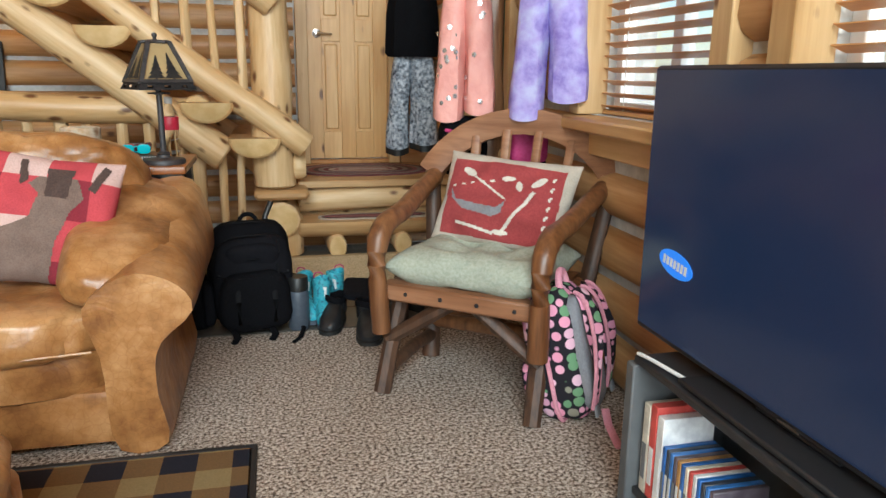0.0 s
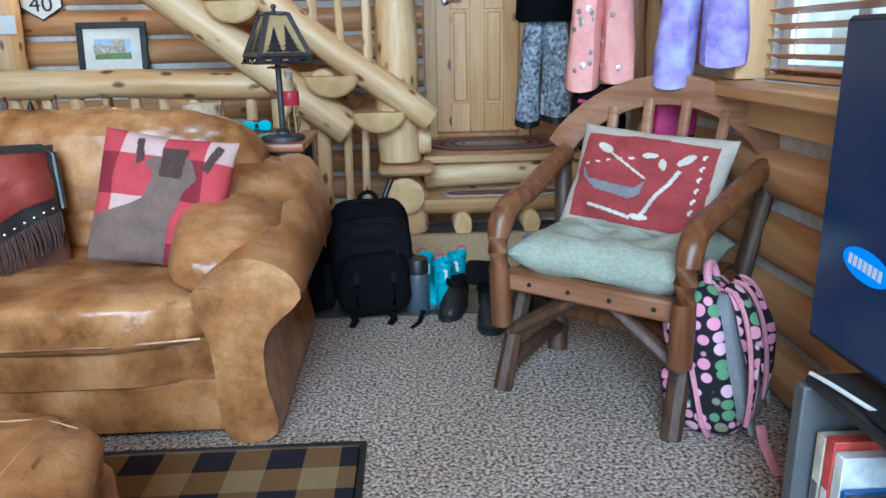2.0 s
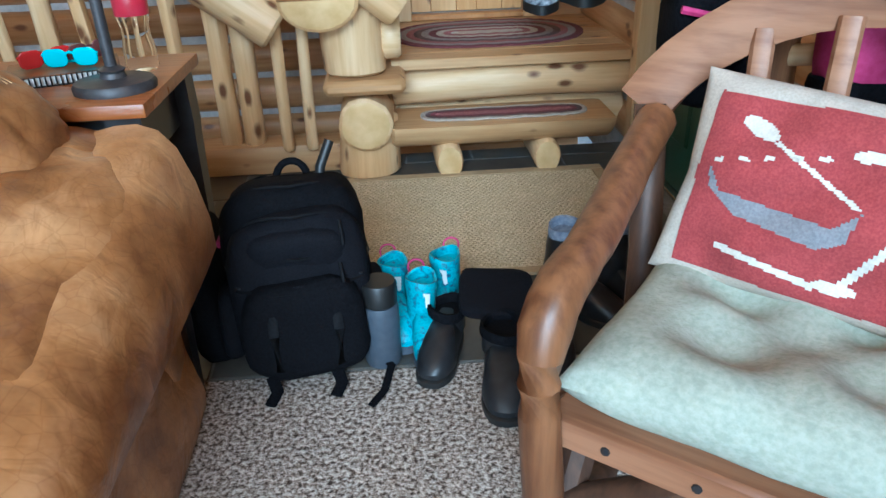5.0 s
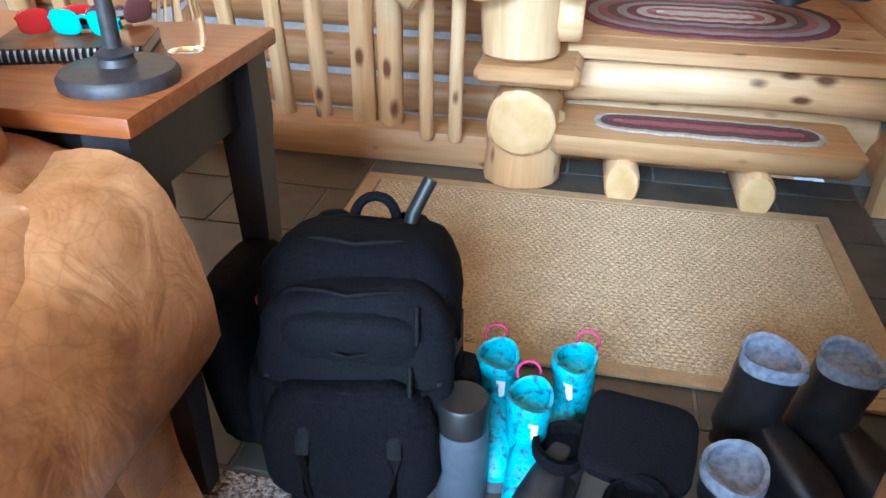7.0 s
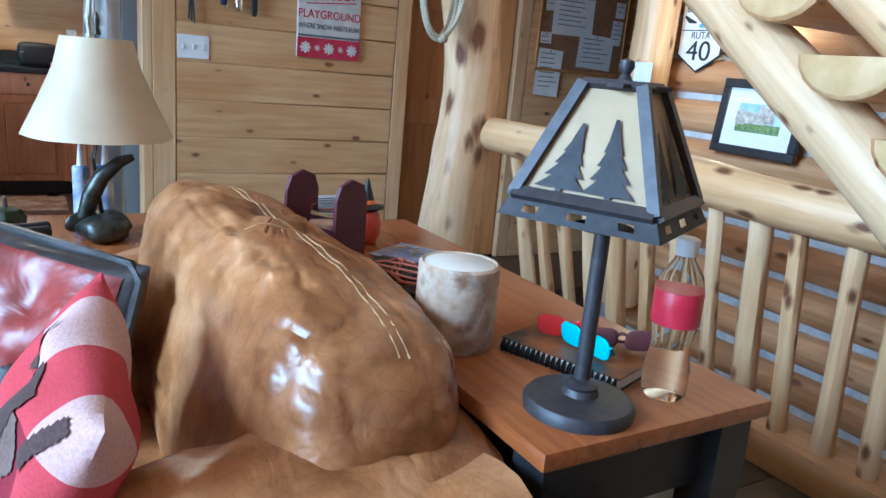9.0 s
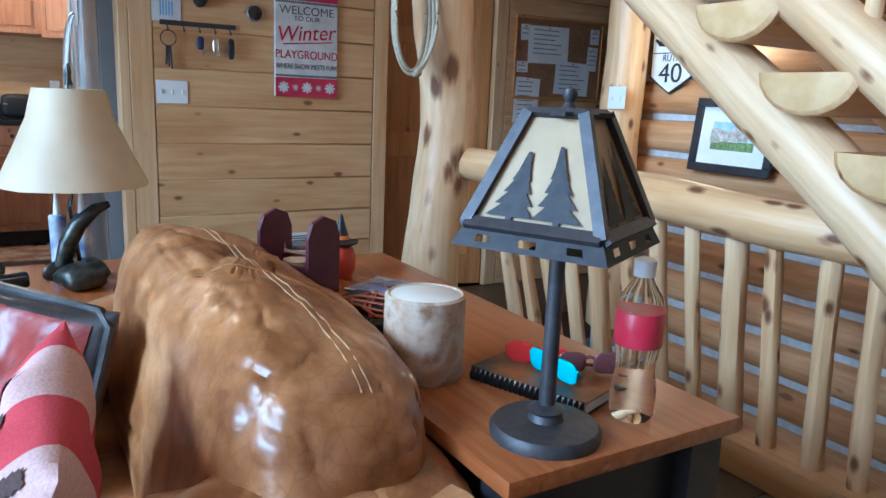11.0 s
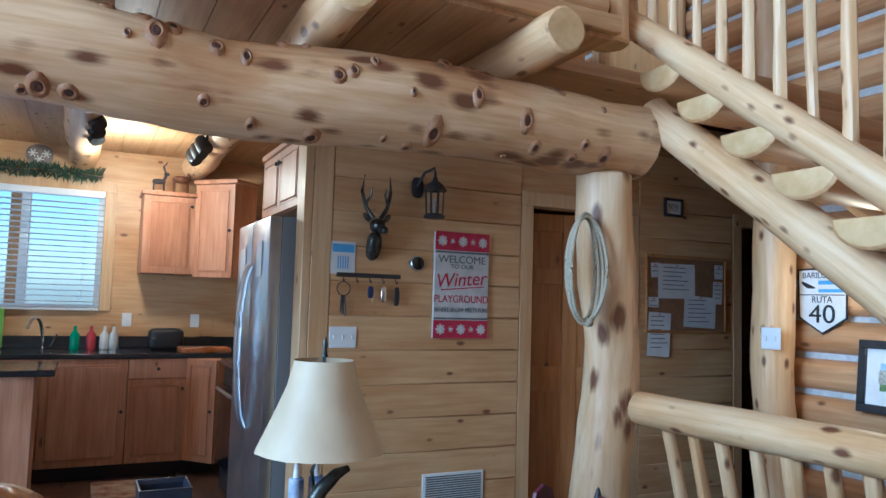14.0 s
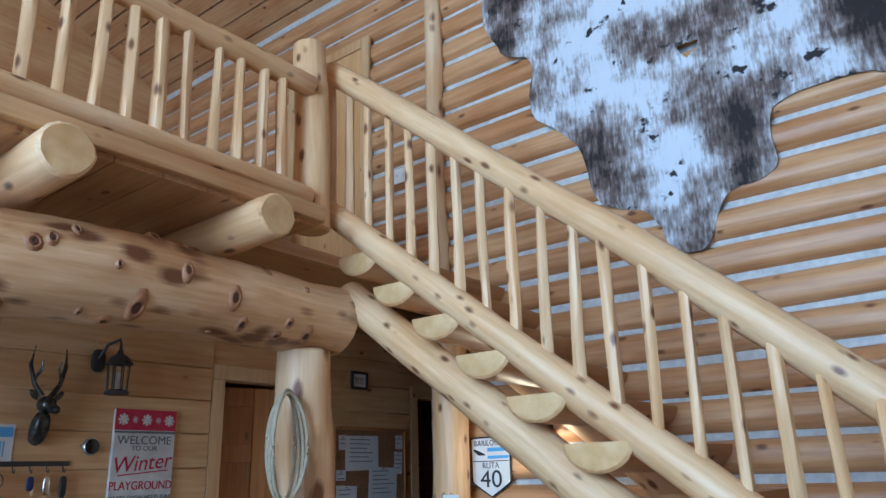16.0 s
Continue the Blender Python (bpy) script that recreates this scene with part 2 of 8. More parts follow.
def pillow(w, h, t, seg=18, puff=2.4, wrinkle=0.012, seed=0.0, bm=None, m=None, tuft=None):
    """A stuffed cushion in its own xz plane, thickness along y."""
    bm = bm or bmesh.new()
    made = []
    for side in (-1, 1):
        grid = []
        for j in range(seg + 1):
            row = []
            for i in range(seg + 1):
                u, v = i / seg * 2 - 1, j / seg * 2 - 1
                e = max(0.0, (1 - abs(u) ** puff) * (1 - abs(v) ** puff)) ** 0.5
                pin = 1 - 0.07 * (1 - abs(u * v)) * (abs(u) ** 6 + abs(v) ** 6)
                y = side * t / 2 * e * (1 + 3 * wrinkle / t * noise.noise((u * 2.3 + seed, v * 2.3, side + seed)))
                if tuft:
                    for tu, tv in tuft:
                        y -= side * t * 0.3 * math.exp(-((u - tu) ** 2 + (v - tv) ** 2) / 0.05)
                row.append(bm.verts.new((u * w / 2 * pin, y, v * h / 2 * pin)))
            grid.append(row)
            made += row
        for j in range(seg):
            for i in range(seg):
                bm.faces.new((grid[j][i], grid[j][i + 1], grid[j + 1][i + 1], grid[j + 1][i]))
    bmesh.ops.remove_doubles(bm, verts=made, dist=0.0008)
    if m:
        bmesh.ops.transform(bm, matrix=m, verts=[v for v in made if v.is_valid])
    return bm


def blob(sx, sy, sz, power=3.0, su=22, sv=14, wrinkle=0.0, freq=3.0, seed=0.0, bm=None, m=None):
    """A rounded block: superellipsoid with soft creases."""
    def f(c, p):
        return math.copysign(abs(c) ** (2 / p), c)
    sec = []
    for j in range(1, sv):
        ph = -math.pi / 2 + math.pi * j / sv
        row = []
        for i in range(su):
            th = 2 * math.pi * i / su
            p = Vector((sx / 2 * f(math.cos(ph), power) * f(math.cos(th), power), sy / 2 * f(math.cos(ph), power) * f(math.sin(th), power), sz / 2 * f(math.sin(ph), power)))
            if wrinkle:
                p += p.normalized() * wrinkle * (noise.noise(p * freq + Vector((seed, 0, 0))) + 0.45 * noise.noise(p * freq * 3 + Vector((0, seed, 0))) - 0.55 * max(0.0, 0.16 - abs(noise.noise(p * freq * 1.7 + Vector((seed, 5, 2))))) / 0.16)
            row.append((m or Matrix()) @ p)
        sec.append(row)
    return rings(sec, bm=bm)


def tilt(at, rx=0, ry=0, rz=0):
    return pose(at[0], at[1], at[2], rx, ry, rz)


def text_mesh(body, size, depth=0.001):
    c = bpy.data.curves.new("writing", "FONT")
    c.body, c.size, c.extrude, c.align_x, c.align_y = body, size, depth, "CENTER", "CENTER"
    tmp = new("writing", c)
    me = bpy.data.meshes.new_from_object(tmp.evaluated_get(bpy.context.evaluated_depsgraph_get()))
    bpy.data.objects.remove(tmp)
    return me


def write(body, size, m, material, parent, stretch=1.0, depth=0.001, slant=0.0):
    me = text_mesh(body, size, depth)
    me.materials.clear()
    me.materials.append(material)
    me.transform(Matrix(((stretch, slant, 0, 0), (0, 1, 0, 0), (0, 0, 1, 0), (0, 0, 0, 1))))
    return part("lettering", me, None, parent, m=m)


# ---------- the large structure ----------
WY, WX, EX = 8.0, -3.49, 1.38
PITCH = 0.2


def carpet_material():
    m = mat("brown_speckled_carpet", (0.2, 0.15, 0.12), 0.95, 0, 0.1)
    n, l, b = nodes(m)
    v = mapped(n, l, (1, 1, 1), spin=False)
    f = tex(n, l, v, 88, 3, 0.68)
    col = ramp(n, l, f, [(0.38, (0.08, 0.056, 0.044)), (0.48, (0.38, 0.3, 0.245)), (0.6, (0.77, 0.69, 0.61))])
    big = ramp(n, l, tex(n, l, v, 2.0, 3), [(0.3, (0.8, 0.78, 0.76)), (0.65, (1, 1, 1))])
    l.new(mix(n, l, 1.0, col, big, "MULTIPLY"), b.inputs["Base Color"])
    bump(n, l, b, f, 1.0, 0.012)
    return m


CARPET = carpet_material()
SLATE = noisy("grey_brown_slate", (0.055, 0.052, 0.05), (0.11, 0.095, 0.075), 5, 0.4, 0.3, 0.004, c3=(0.075, 0.08, 0.08))
GROUT = noisy("grey_grout", (0.2, 0.19, 0.17), (0.26, 0.25, 0.23), 60, 0.9)
DARK_FLOOR = wood("dark_hall_floor", (0.1, 0.055, 0.035), (0.055, 0.03, 0.02), axis="x", knots=0, rough=0.3)

bm = box(-2.75, 1.5, -1.5, 5.55, -0.2, 0)
g = struct("floor_carpet", bm, CARPET, "brown speckled loop pile carpet", "floor", False)
bm = box(-2.75, 1.5, 5.55, 7.2, -0.2, -0.006)
tile_floor = struct("floor_tiles", bm, GROUT, "grey-brown slate tile floor by the entry", "floor", False)
bm = box(-7, -2.75, -1.5, 10.2, -0.2, 0)
struct("floor_kitchen", bm, DARK_FLOOR, "dark polished kitchen and hall floor", "floor", False)
bm = box(-2.75, 1.5, 7.2, WY, -2.6, -2.4)
struct("floor_basement", bm, DARK_FLOOR, "dark floor at the foot of the basement stair", "floor", False)
bm = box(-2.75, 1.5, 7.2, 7.24, -2.4, -0.2)
struct("wall_stairwell", bm, PLANK_X, "boarded side of the basement stairwell", "wall", False)


def log_profile(depth=0.055, h=PITCH):
    """Half-round face of a wall log: (outwards, up) points."""
    out = []
    for i in range(9):
        a = -1 + 2 * i / 8
        out.append((depth * max(0.0, 1 - abs(a) ** 2.6) ** 0.6, a * (h / 2 - 0.016)))
    return out


def wall_log(parent, axis, face, a, b, z, seed, depth=0.055):
    """One course of a log wall from a to b; face is the chinking plane."""
    prof = log_profile(depth)
    n = max(2, int((b - a) / 0.3))
    sec = []
    for j in range(n + 1):
        u = a + (b - a) * j / n
        row = []
        for k, (d, h) in enumerate(prof):
            w = 1 + 0.22 * noise.noise((u * 0.9, seed * 3.1, k * 0.4)) + 0.1 * noise.noise((u * 3, seed * 1.7, k))
            hh = h * (1 + 0.1 * noise.noise((u * 0.8, seed * 5.5, 3)))
            q = z + hh + 0.012 * noise.noise((u * 0.7, seed * 2.3, 7))
            row.append((u, face - d * w + 0.003, q) if axis == "x" else (face - d * w + 0.003, u, q))
        row.append((u, face + 0.02, z + prof[-1][1]) if axis == "x" else (face + 0.02, u, z + prof[-1][1]))
        row.append((u, face + 0.02, z + prof[0][1]) if axis == "x" else (face + 0.02, u, z + prof[0][1]))
        sec.append(row)
    return part("log", rings(sec), WALL_LOG_X if axis == "x" else WALL_LOG_Y, parent)


def wall_boxes(axis, f0, f1, a, b, z0, z1, holes, bm=None):
    """A wall slab with rectangular openings (a0, a1, z0, z1) going through it."""
    bm = bm or bmesh.new()
    us = sorted({a, b, *[h[0] for h in holes], *[h[1] for h in holes]})
    for u0, u1 in zip(us, us[1:]):
        cuts = sorted((h[2], h[3]) for h in holes if h[0] <= u0 + 1e-6 and h[1] >= u1 - 1e-6)
        z = z0
        for c0, c1 in cuts + [(z1, z1)]:
            if c0 > z + 1e-6:
                if axis == "x":
                    box(u0, u1, f0, f1, z, c0, bm=bm)
                else:
                    box(f0, f1, u0, u1, z, c0, bm=bm)
            z = c1
    return bm


def log_wall(wall, axis, face, a, b, z0, z1, holes):
    k = 0
    z = z0 + PITCH / 2
    while z < z1:
        spans = [(a, b)]
        for h0, h1, c0, c1 in holes:
            if c0 - 0.05 < z < c1 + 0.05:
                spans = [q for s0, s1 in spans for q in ((s0, min(s1, h0)), (max(s0, h1), s1)) if q[1] - q[0] > 0.02]
        for s0, s1 in spans:
            wall_log(wall, axis, face, s0, s1, z, k + s0)
        z += PITCH
        k += 1


LAND = 0.455
DOOR_L, DOOR_R = 0.42, 1.02
north_holes = [(DOOR_L, DOOR_R, LAND + 0.03, LAND + 2.03)]
wall_n = struct("wall_north", wall_boxes("x", WY, WY + 0.25, -2.75, 1.6, -2.6, 7.6, north_holes), CHINK, "honey log wall with pale chinking", "wall", False)
log_wall(wall_n, "x", WY, -2.6, 1.35, -2.0, 5.6, [(DOOR_L - 0.09, DOOR_R + 0.09, LAND - 0.4, LAND + 2.1)])
wall_h = struct("wall_hall_north", box(-7.2, -2.75, 10.2, 10.4, -0.2, 5.4), PLANK_X, "pine wall at the end of the hall", "wall", False)
# unseen wall and ceiling, added to keep stray sky light out of the hall
struct("wall_hall_east", box(-2.748, -2.6, WY + 0.252, 10.4, -0.2, 2.9), PLANK_Y, "unseen pine wall closing the back hall to sky light", "wall", False)
struct("ceiling_hall", box(-7.2, -2.6, WY + 0.252, 10.4, 2.91, 3.0), PLANK_X, "unseen pine ceiling keeping sky light out of the back hall", "ceiling", False)
log_wall(wall_n, "x", WY, -7.0, -2.6, 2.9, 5.6, [])
struct("wall_loft_north", box(-7.2, -2.75, WY + 0.003, WY + 0.25, 2.75, 7.6), CHINK, "chinked wall behind the loft", "wall", False)

WIN1 = (4.22, 5.08, 0.98, 1.95)
WIN2 = (3.05, 3.9, 0.98, 1.95)
FDOOR = (6.02, 6.94, 0.0, 2.03)
wall_e = struct("wall_east", wall_boxes("y", EX, EX + 0.25, -1.5, WY, -0.2, 7.6, [WIN1, WIN2, FDOOR]), CHINK, "log wall with two blinded windows", "wall", False)
log_wall(wall_e, "y", EX, -1.4, WY, 0.0, 5.6, [(WIN1[0] - 0.09, WIN1[1] + 0.09, 0.9, 2.05), (WIN2[0] - 0.09, WIN2[1] + 0.09, 0.9, 2.05), (FDOOR[0] - 0.09, FDOOR[1] + 0.09, 0, 2.1)])

south_holes = [(-2.2, 1.0, 0.4, 2.6), (-2.4, 1.2, 3.2, 5.2)]
wall_s = struct("wall_south", wall_boxes("x", -1.75, -1.5, -7.2, 1.6, -0.2, 7.6, south_holes), CHINK, "log gable wall with tall windows", "wall", False)
struct("wall_west", wall_boxes("y", -6.75, -6.5, -1.5, 10.2, -0.2, 7.6, [(3.3, 4.5, 1.27, 2.29)]), PLANK_Y, "pine kitchen wall with a window", "wall", False)

DOOR_A = (6.88, 7.66, 0.0, 2.06)
DOOR_B = (8.72, 9.6, 0.0, 2.06)
wall_w = struct("wall_winter", wall_boxes("y", WX - 0.12, WX, 5.46, 10.2, -0.2, 2.75, [DOOR_A, DOOR_B]), PLANK_Y, "knotty pine plank wall of the hall", "wall", False)
struct("wall_fridge_side", box(-6.5, WX - 0.123, 5.95, 6.05, -0.2, 2.6), PLANK_X, "pine wall behind the refrigerator", "wall", False)
struct("trim_corner", box(WX - 0.13, WX + 0.02, 5.41, 5.458, 0, 2.6, 0.004), PLANK_Z, "pale pine corner board", "trim")
struct("trim_corner_face", box(WX + 0.002, WX + 0.02, 5.459, 5.57, 0, 2.6, 0.004), PLANK_Z, "pale pine corner board", "trim")

# roof over the whole house, loft floor
bm = bmesh.new()
roof_pts = [(-7.2, 8.3, 5.45), (1.7, 8.3, 5.45), (1.7, 3.2, 7.5), (-7.2, 3.2, 7.5), (1.7, -1.9, 5.45), (-7.2, -1.9, 5.45)]
for q in ((0, 1, 2, 3), (3, 2, 4, 5)):
    n_pl = 26
    a, b, c, d = [Vector(roof_pts[i]) for i in q]
    for i in range(n_pl):
        f0, f1 = i / n_pl, (i + 1) / n_pl - 0.004
        corners = [a.lerp(d, f0), b.lerp(c, f0), b.lerp(c, f1), a.lerp(d, f1)]
        lo = [bm.verts.new(p) for p in corners]
        hi = [bm.verts.new(p + Vector((0, 0, 0.2))) for p in corners]
        bm.faces.new(lo)
        bm.faces.new(hi[::-1])
        for e in range(4):
            bm.faces.new((lo[e], lo[(e + 1) % 4], hi[(e + 1) % 4], hi[e]))
struct("ceiling", bm, PLANK_X, "sloping ceiling of varnished pine boards", "ceiling", False)
bm = box(-6.5, -2.2, -1.5, 6.5, 2.68, 2.75)
box(-6.5, -2.75, 6.5, WY, 2.68, 2.75, bm=bm)
struct("floor_loft", bm, PLANK_Y, "pine loft floor over the kitchen", "floor", False)
bm = bmesh.new()
for i in range(38):
    box(-6.5, -2.24, -1.5 + i * 0.21, -1.5 + i * 0.21 + 0.205, 2.655, 2.679, bm=bm)
struct("ceiling_kitchen", bm, PLANK_X, "pine board ceiling under the loft", "ceiling", False)
bm = box(-2.235, -2.195, -1.5, 6.5, 2.675, 2.76, 0.006)
struct("trim_loft_edge", bm, PLANK_Y, "pine fascia along the loft edge", "trim")

# ---------- loft beam, joists, posts ----------
beam = thing("loft_beam", (-2.5, 4, 2.25), "thick knotty peeled log beam under the loft", "beam")
beam_log = log("beam_log", (-2.48, -1.4, 2.22), (-2.48, 6.86, 2.27), 0.2, 0.185, beam, BEAM_LOG, seg=22, rough=0.07, step=0.12)
beam_skin = bmesh.new()
beam_skin.from_mesh(beam_log.data)
bmesh.ops.transform(beam_skin, matrix=chain(beam_log), verts=beam_skin.verts)
beam_tree = BVHTree.FromBMesh(beam_skin)
beam_skin.free()
KNOT_RING = noisy("reddish_knot_ring", (0.28, 0.13, 0.055), (0.42, 0.23, 0.11), 40, 0.5, 0.4, 0.004)
KNOT_CORE = noisy("dark_knot_core", (0.05, 0.022, 0.014), (0.12, 0.05, 0.03), 60, 0.6, 0.4, 0.004)
for k in range(70):
    ky_ = 1.6 + 5.0 * (k + random.random()) / 70
    an = radians(random.choice((random.uniform(-75, 10), random.uniform(10, 70))))
    nv = Vector((math.cos(an), 0, math.sin(an)))
    mid = Vector((-2.48, ky_, 2.22 + 0.05 * (ky_ + 1.4) / 8.26))
    skin = beam_tree.ray_cast(mid + nv * 0.6, -nv)[0]
    if not skin:
        continue
    kr_ = random.uniform(0.01, 0.03)
    mk = Matrix.Translation(skin) @ nv.to_track_quat("Z", "Y").to_matrix().to_4x4() @ Matrix.Diagonal((1, random.uniform(0.9, 1.7), 1, 1))
    kn = part("knot", lathe([(kr_ * 1.9, -0.03), (kr_ * 1.3, 0.003), (kr_ * 0.8, 0.009), (kr_ * 0.55, 0.004), (0, 0.003)], 10), KNOT_RING, beam, m=mk)
    part("knot_core", lathe([(kr_ * 0.62, 0.004), (kr_ * 0.4, 0.008), (0, 0.006)], 8), KNOT_CORE, kn, m=mk)
for jy in (-0.2, 0.7, 1.6, 2.5, 3.4, 4.31, 5.21, 6.13):
    j = thing("joist", (-4, jy, 2.5), "peeled log joist with sawn end", "joist", "log joists under the loft")
    log("joist_log", (-6.45, jy, 2.575), (-2.1, jy, 2.585), 0.115, 0.105, j, PINE_LOG, seg=16)
mp = thing("log_post", (-2.62, 6.72, 0), "twisted peeled juniper log post with knots", "post")
log("trunk", (-2.64, 6.74, 0.0), (-2.52, 6.68, 2.1), 0.15, 0.132, mp, KNOTTY, seg=18, rough=0.11, bend=0.03)
p2 = thing("log_post", (-2.45, 7.8, 0), "peeled log post against the log wall", "post")
log("trunk", (-2.45, 7.82, 0.0), (-2.45, 7.82, 2.66), 0.115, 0.11, p2, PINE_LOG, seg=16)
p3 = thing("log_post", (-2.6, 7.9, 2.75), "slim peeled log upright on the loft wall", "post")
log("trunk", (-2.6, 7.93, 2.75), (-2.6, 7.93, 5.5), 0.07, 0.065, p3, KNOTTY, seg=12)

# ---------- staircase up ----------
SY = 6.82
stairs = thing("log_staircase", (-1, 7.3, 0.45), "open log staircase with half-log treads", "staircase")
T0 = (-2.235, 2.578)
for k in range(10):
    tx, tz = T0[0] + 0.254 * k, T0[1] - 0.203 * k
    bm = bmesh.new()
    sec = []
    for y in (SY - 0.06, SY - 0.05, SY + 0.25, SY + 0.6, WY - 0.06):
        q = 0.9 if y == SY - 0.06 else 1
        sec.append([(tx + 0.15 * q * math.cos(a), y, tz + (0.115 * q * math.sin(a) if math.sin(a) < -0.01 else 0.0)) for a in [math.pi + math.pi * i / 10 for i in range(11)]])
    rings(sec, bm=bm)
    bm.faces.ensure_lookup_table()
    bm.faces[-2].material_index = 1
    part("tread", bm, (PLANK_Y, END_GRAIN), stairs)
log("stringer", (-2.45, SY + 0.1, 2.42), (-0.12, SY + 0.1, 0.645), 0.095, 0.1, stairs, seg=14)
log("stringer", (-2.45, WY - 0.2, 2.42), (0.25, WY - 0.2, 0.36), 0.095, 0.1, stairs, seg=14)
for px_ in (-0.15, -0.05):
    log("prop", (px_, 6.98, 0.12), (px_ + 0.01, 6.96, 0.7), 0.026, 0.024, stairs, seg=9)
rail = thing("stair_railing", (-1, SY, 1), "peeled log stair railing with slim balusters", "railing")


def br_z(x):
    return 2.99 - 0.787 * (x + 2.56)


def hr_z(x):
    return 3.86 - 0.842 * (x + 2.59)


log("bottom_rail", (-2.5, SY - 0.03, br_z(-2.5) - 0.05), (0.34, SY + 0.02, br_z(0.34) - 0.02), 0.07, 0.08, rail, seg=12)
log("handrail", (-2.5, SY - 0.03, hr_z(-2.5)), (0.2, SY + 0.06, hr_z(0.2)), 0.07, 0.078, rail, seg=12)
for k in range(18):
    x = -2.5 + 0.147 * k
    log("baluster", (x, SY, br_z(x)), (x + random.uniform(-0.015, 0.015), SY, hr_z(x) - 0.03), random.uniform(0.021, 0.03), random.uniform(0.02, 0.027), rail, seg=8, rough=0.12)
nw = thing("newel_post", (0.2, 6.97, 0), "big peeled log newel on a half-log block", "post")
log("post_log", (0.16, 6.97, 0.44), (0.16, 6.99, 1.85), 0.125, 0.115, nw, seg=20, rough=0.05)
bm = box(0.03, 0.355, 6.82, 7.2, 0.375, 0.435, 0.02)
part("cap_slab", bm, PLANK_X, nw)
log("base_log", (0.16, 6.84, 0.262), (0.16, 7.2, 0.262), 0.112, 0.112, nw, seg=18)
log("foot_log", (0.17, 6.99, 0.0), (0.17, 7.0, 0.26), 0.13, 0.11, nw, seg=14, rough=0.1)
log("side_stub", (0.27, 7.0, 0.57), (0.345, 7.0, 0.57), 0.09, 0.09, nw, seg=14)
# loft newel and railing
ln = thing("loft_newel", (-2.42, 6.55, 2.76), "peeled log newel on the loft edge", "post")
log("post_log", (-2.42, 6.6, 2.7), (-2.42, 6.57, 3.82), 0.1, 0.09, ln, seg=16)
lr = thing("loft_railing", (-2.3, 4, 2.76), "peeled log loft railing", "railing")
log("top_rail", (-2.36, -1.3, 3.5), (-2.36, 6.52, 3.5), 0.06, 0.06, lr, seg=12)
log("bottom_rail", (-2.33, -1.3, 2.86), (-2.33, 6.5, 2.85), 0.055, 0.055, lr, seg=10)
for k in range(52):
    y = 6.33 - 0.138 * k
    log("baluster", (-2.34, y, 2.86), (-2.35, y + random.uniform(-0.02, 0.02), 3.48), random.uniform(0.024, 0.034), random.uniform(0.022, 0.03), lr, seg=8, rough=0.12)

# ---------- stairwell railing ----------
RY = 7.03
wr = thing("stairwell_railing", (-1, RY, 0), "peeled log railing round the stairwell", "railing")
log("top_rail", (-2.45, RY - 0.2, 0.95), (-0.31, RY, 0.9), 0.08, 0.08, wr, seg=16)
log("rail_end_stub", (-0.27, RY - 0.12, 0.91), (-0.27, RY + 0.14, 0.91), 0.085, 0.085, wr, seg=16)
bm = box(-2.5, 0.08, RY - 0.02, RY + 0.16, -0.004, 0.13, 0.03, seg=2)
part("bottom_beam", bm, PLANK_X, wr)
for k in range(13):
    x = -2.3 + 0.158 * k
    thick = k in (4, 8, 12, 13)
    log("baluster", (x, RY + 0.05, 0.12), (x + random.uniform(-0.02, 0.02), RY - 0.17 * (-0.3 - x) / 2.2, 0.9), 0.045 if thick else random.uniform(0.028, 0.038), 0.04 if thick else random.uniform(0.026, 0.034), wr, seg=9, rough=0.12)
log("post_log", (-0.305, RY + 0.04, 0.12), (-0.3, RY + 0.02, 0.86), 0.045, 0.045, wr, seg=12)
# ---------- landing and step ----------
ld_ = thing("landing", (0.9, 7.5, 0), "raised pine landing before the inner door", "landing")
for k in range(7):
    part("plank", box(0.3, 1.37, 7.06 + 0.134 * k, 7.06 + 0.134 * k + 0.13, LAND - 0.045, LAND, 0.005), PLANK_X, ld_)
log("front_log", (0.3, 7.17, 0.33), (1.36, 7.17, 0.33), 0.085, 0.085, ld_, seg=14)
log("rear_log", (0.3, 7.3, 0.16), (1.36, 7.3, 0.16), 0.1, 0.1, ld_, seg=12)
bs = thing("half_log_step", (0.85, 6.98, 0), "half-log bench step on two short logs", "step")
bm = rings([[(x, 7.0 + 0.15 * q * math.cos(a), 0.225 + (0.115 * q * math.sin(a) if math.sin(a) < -0.01 else 0)) for a in [math.pi + math.pi * i / 10 for i in range(11)]] for x, q in ((0.285, 0.9), (0.3, 1), (0.78, 1.03), (1.2, 1), (1.22, 0.9))])
part("seat_slab", bm, (PLANK_X, END_GRAIN), bs)
for x in (0.52, 0.94):
    log("support_log", (x, 6.87, 0.056), (x, 7.3, 0.056), 0.08, 0.08, bs, seg=14).scale = (0.72, 1.0, 1.0)


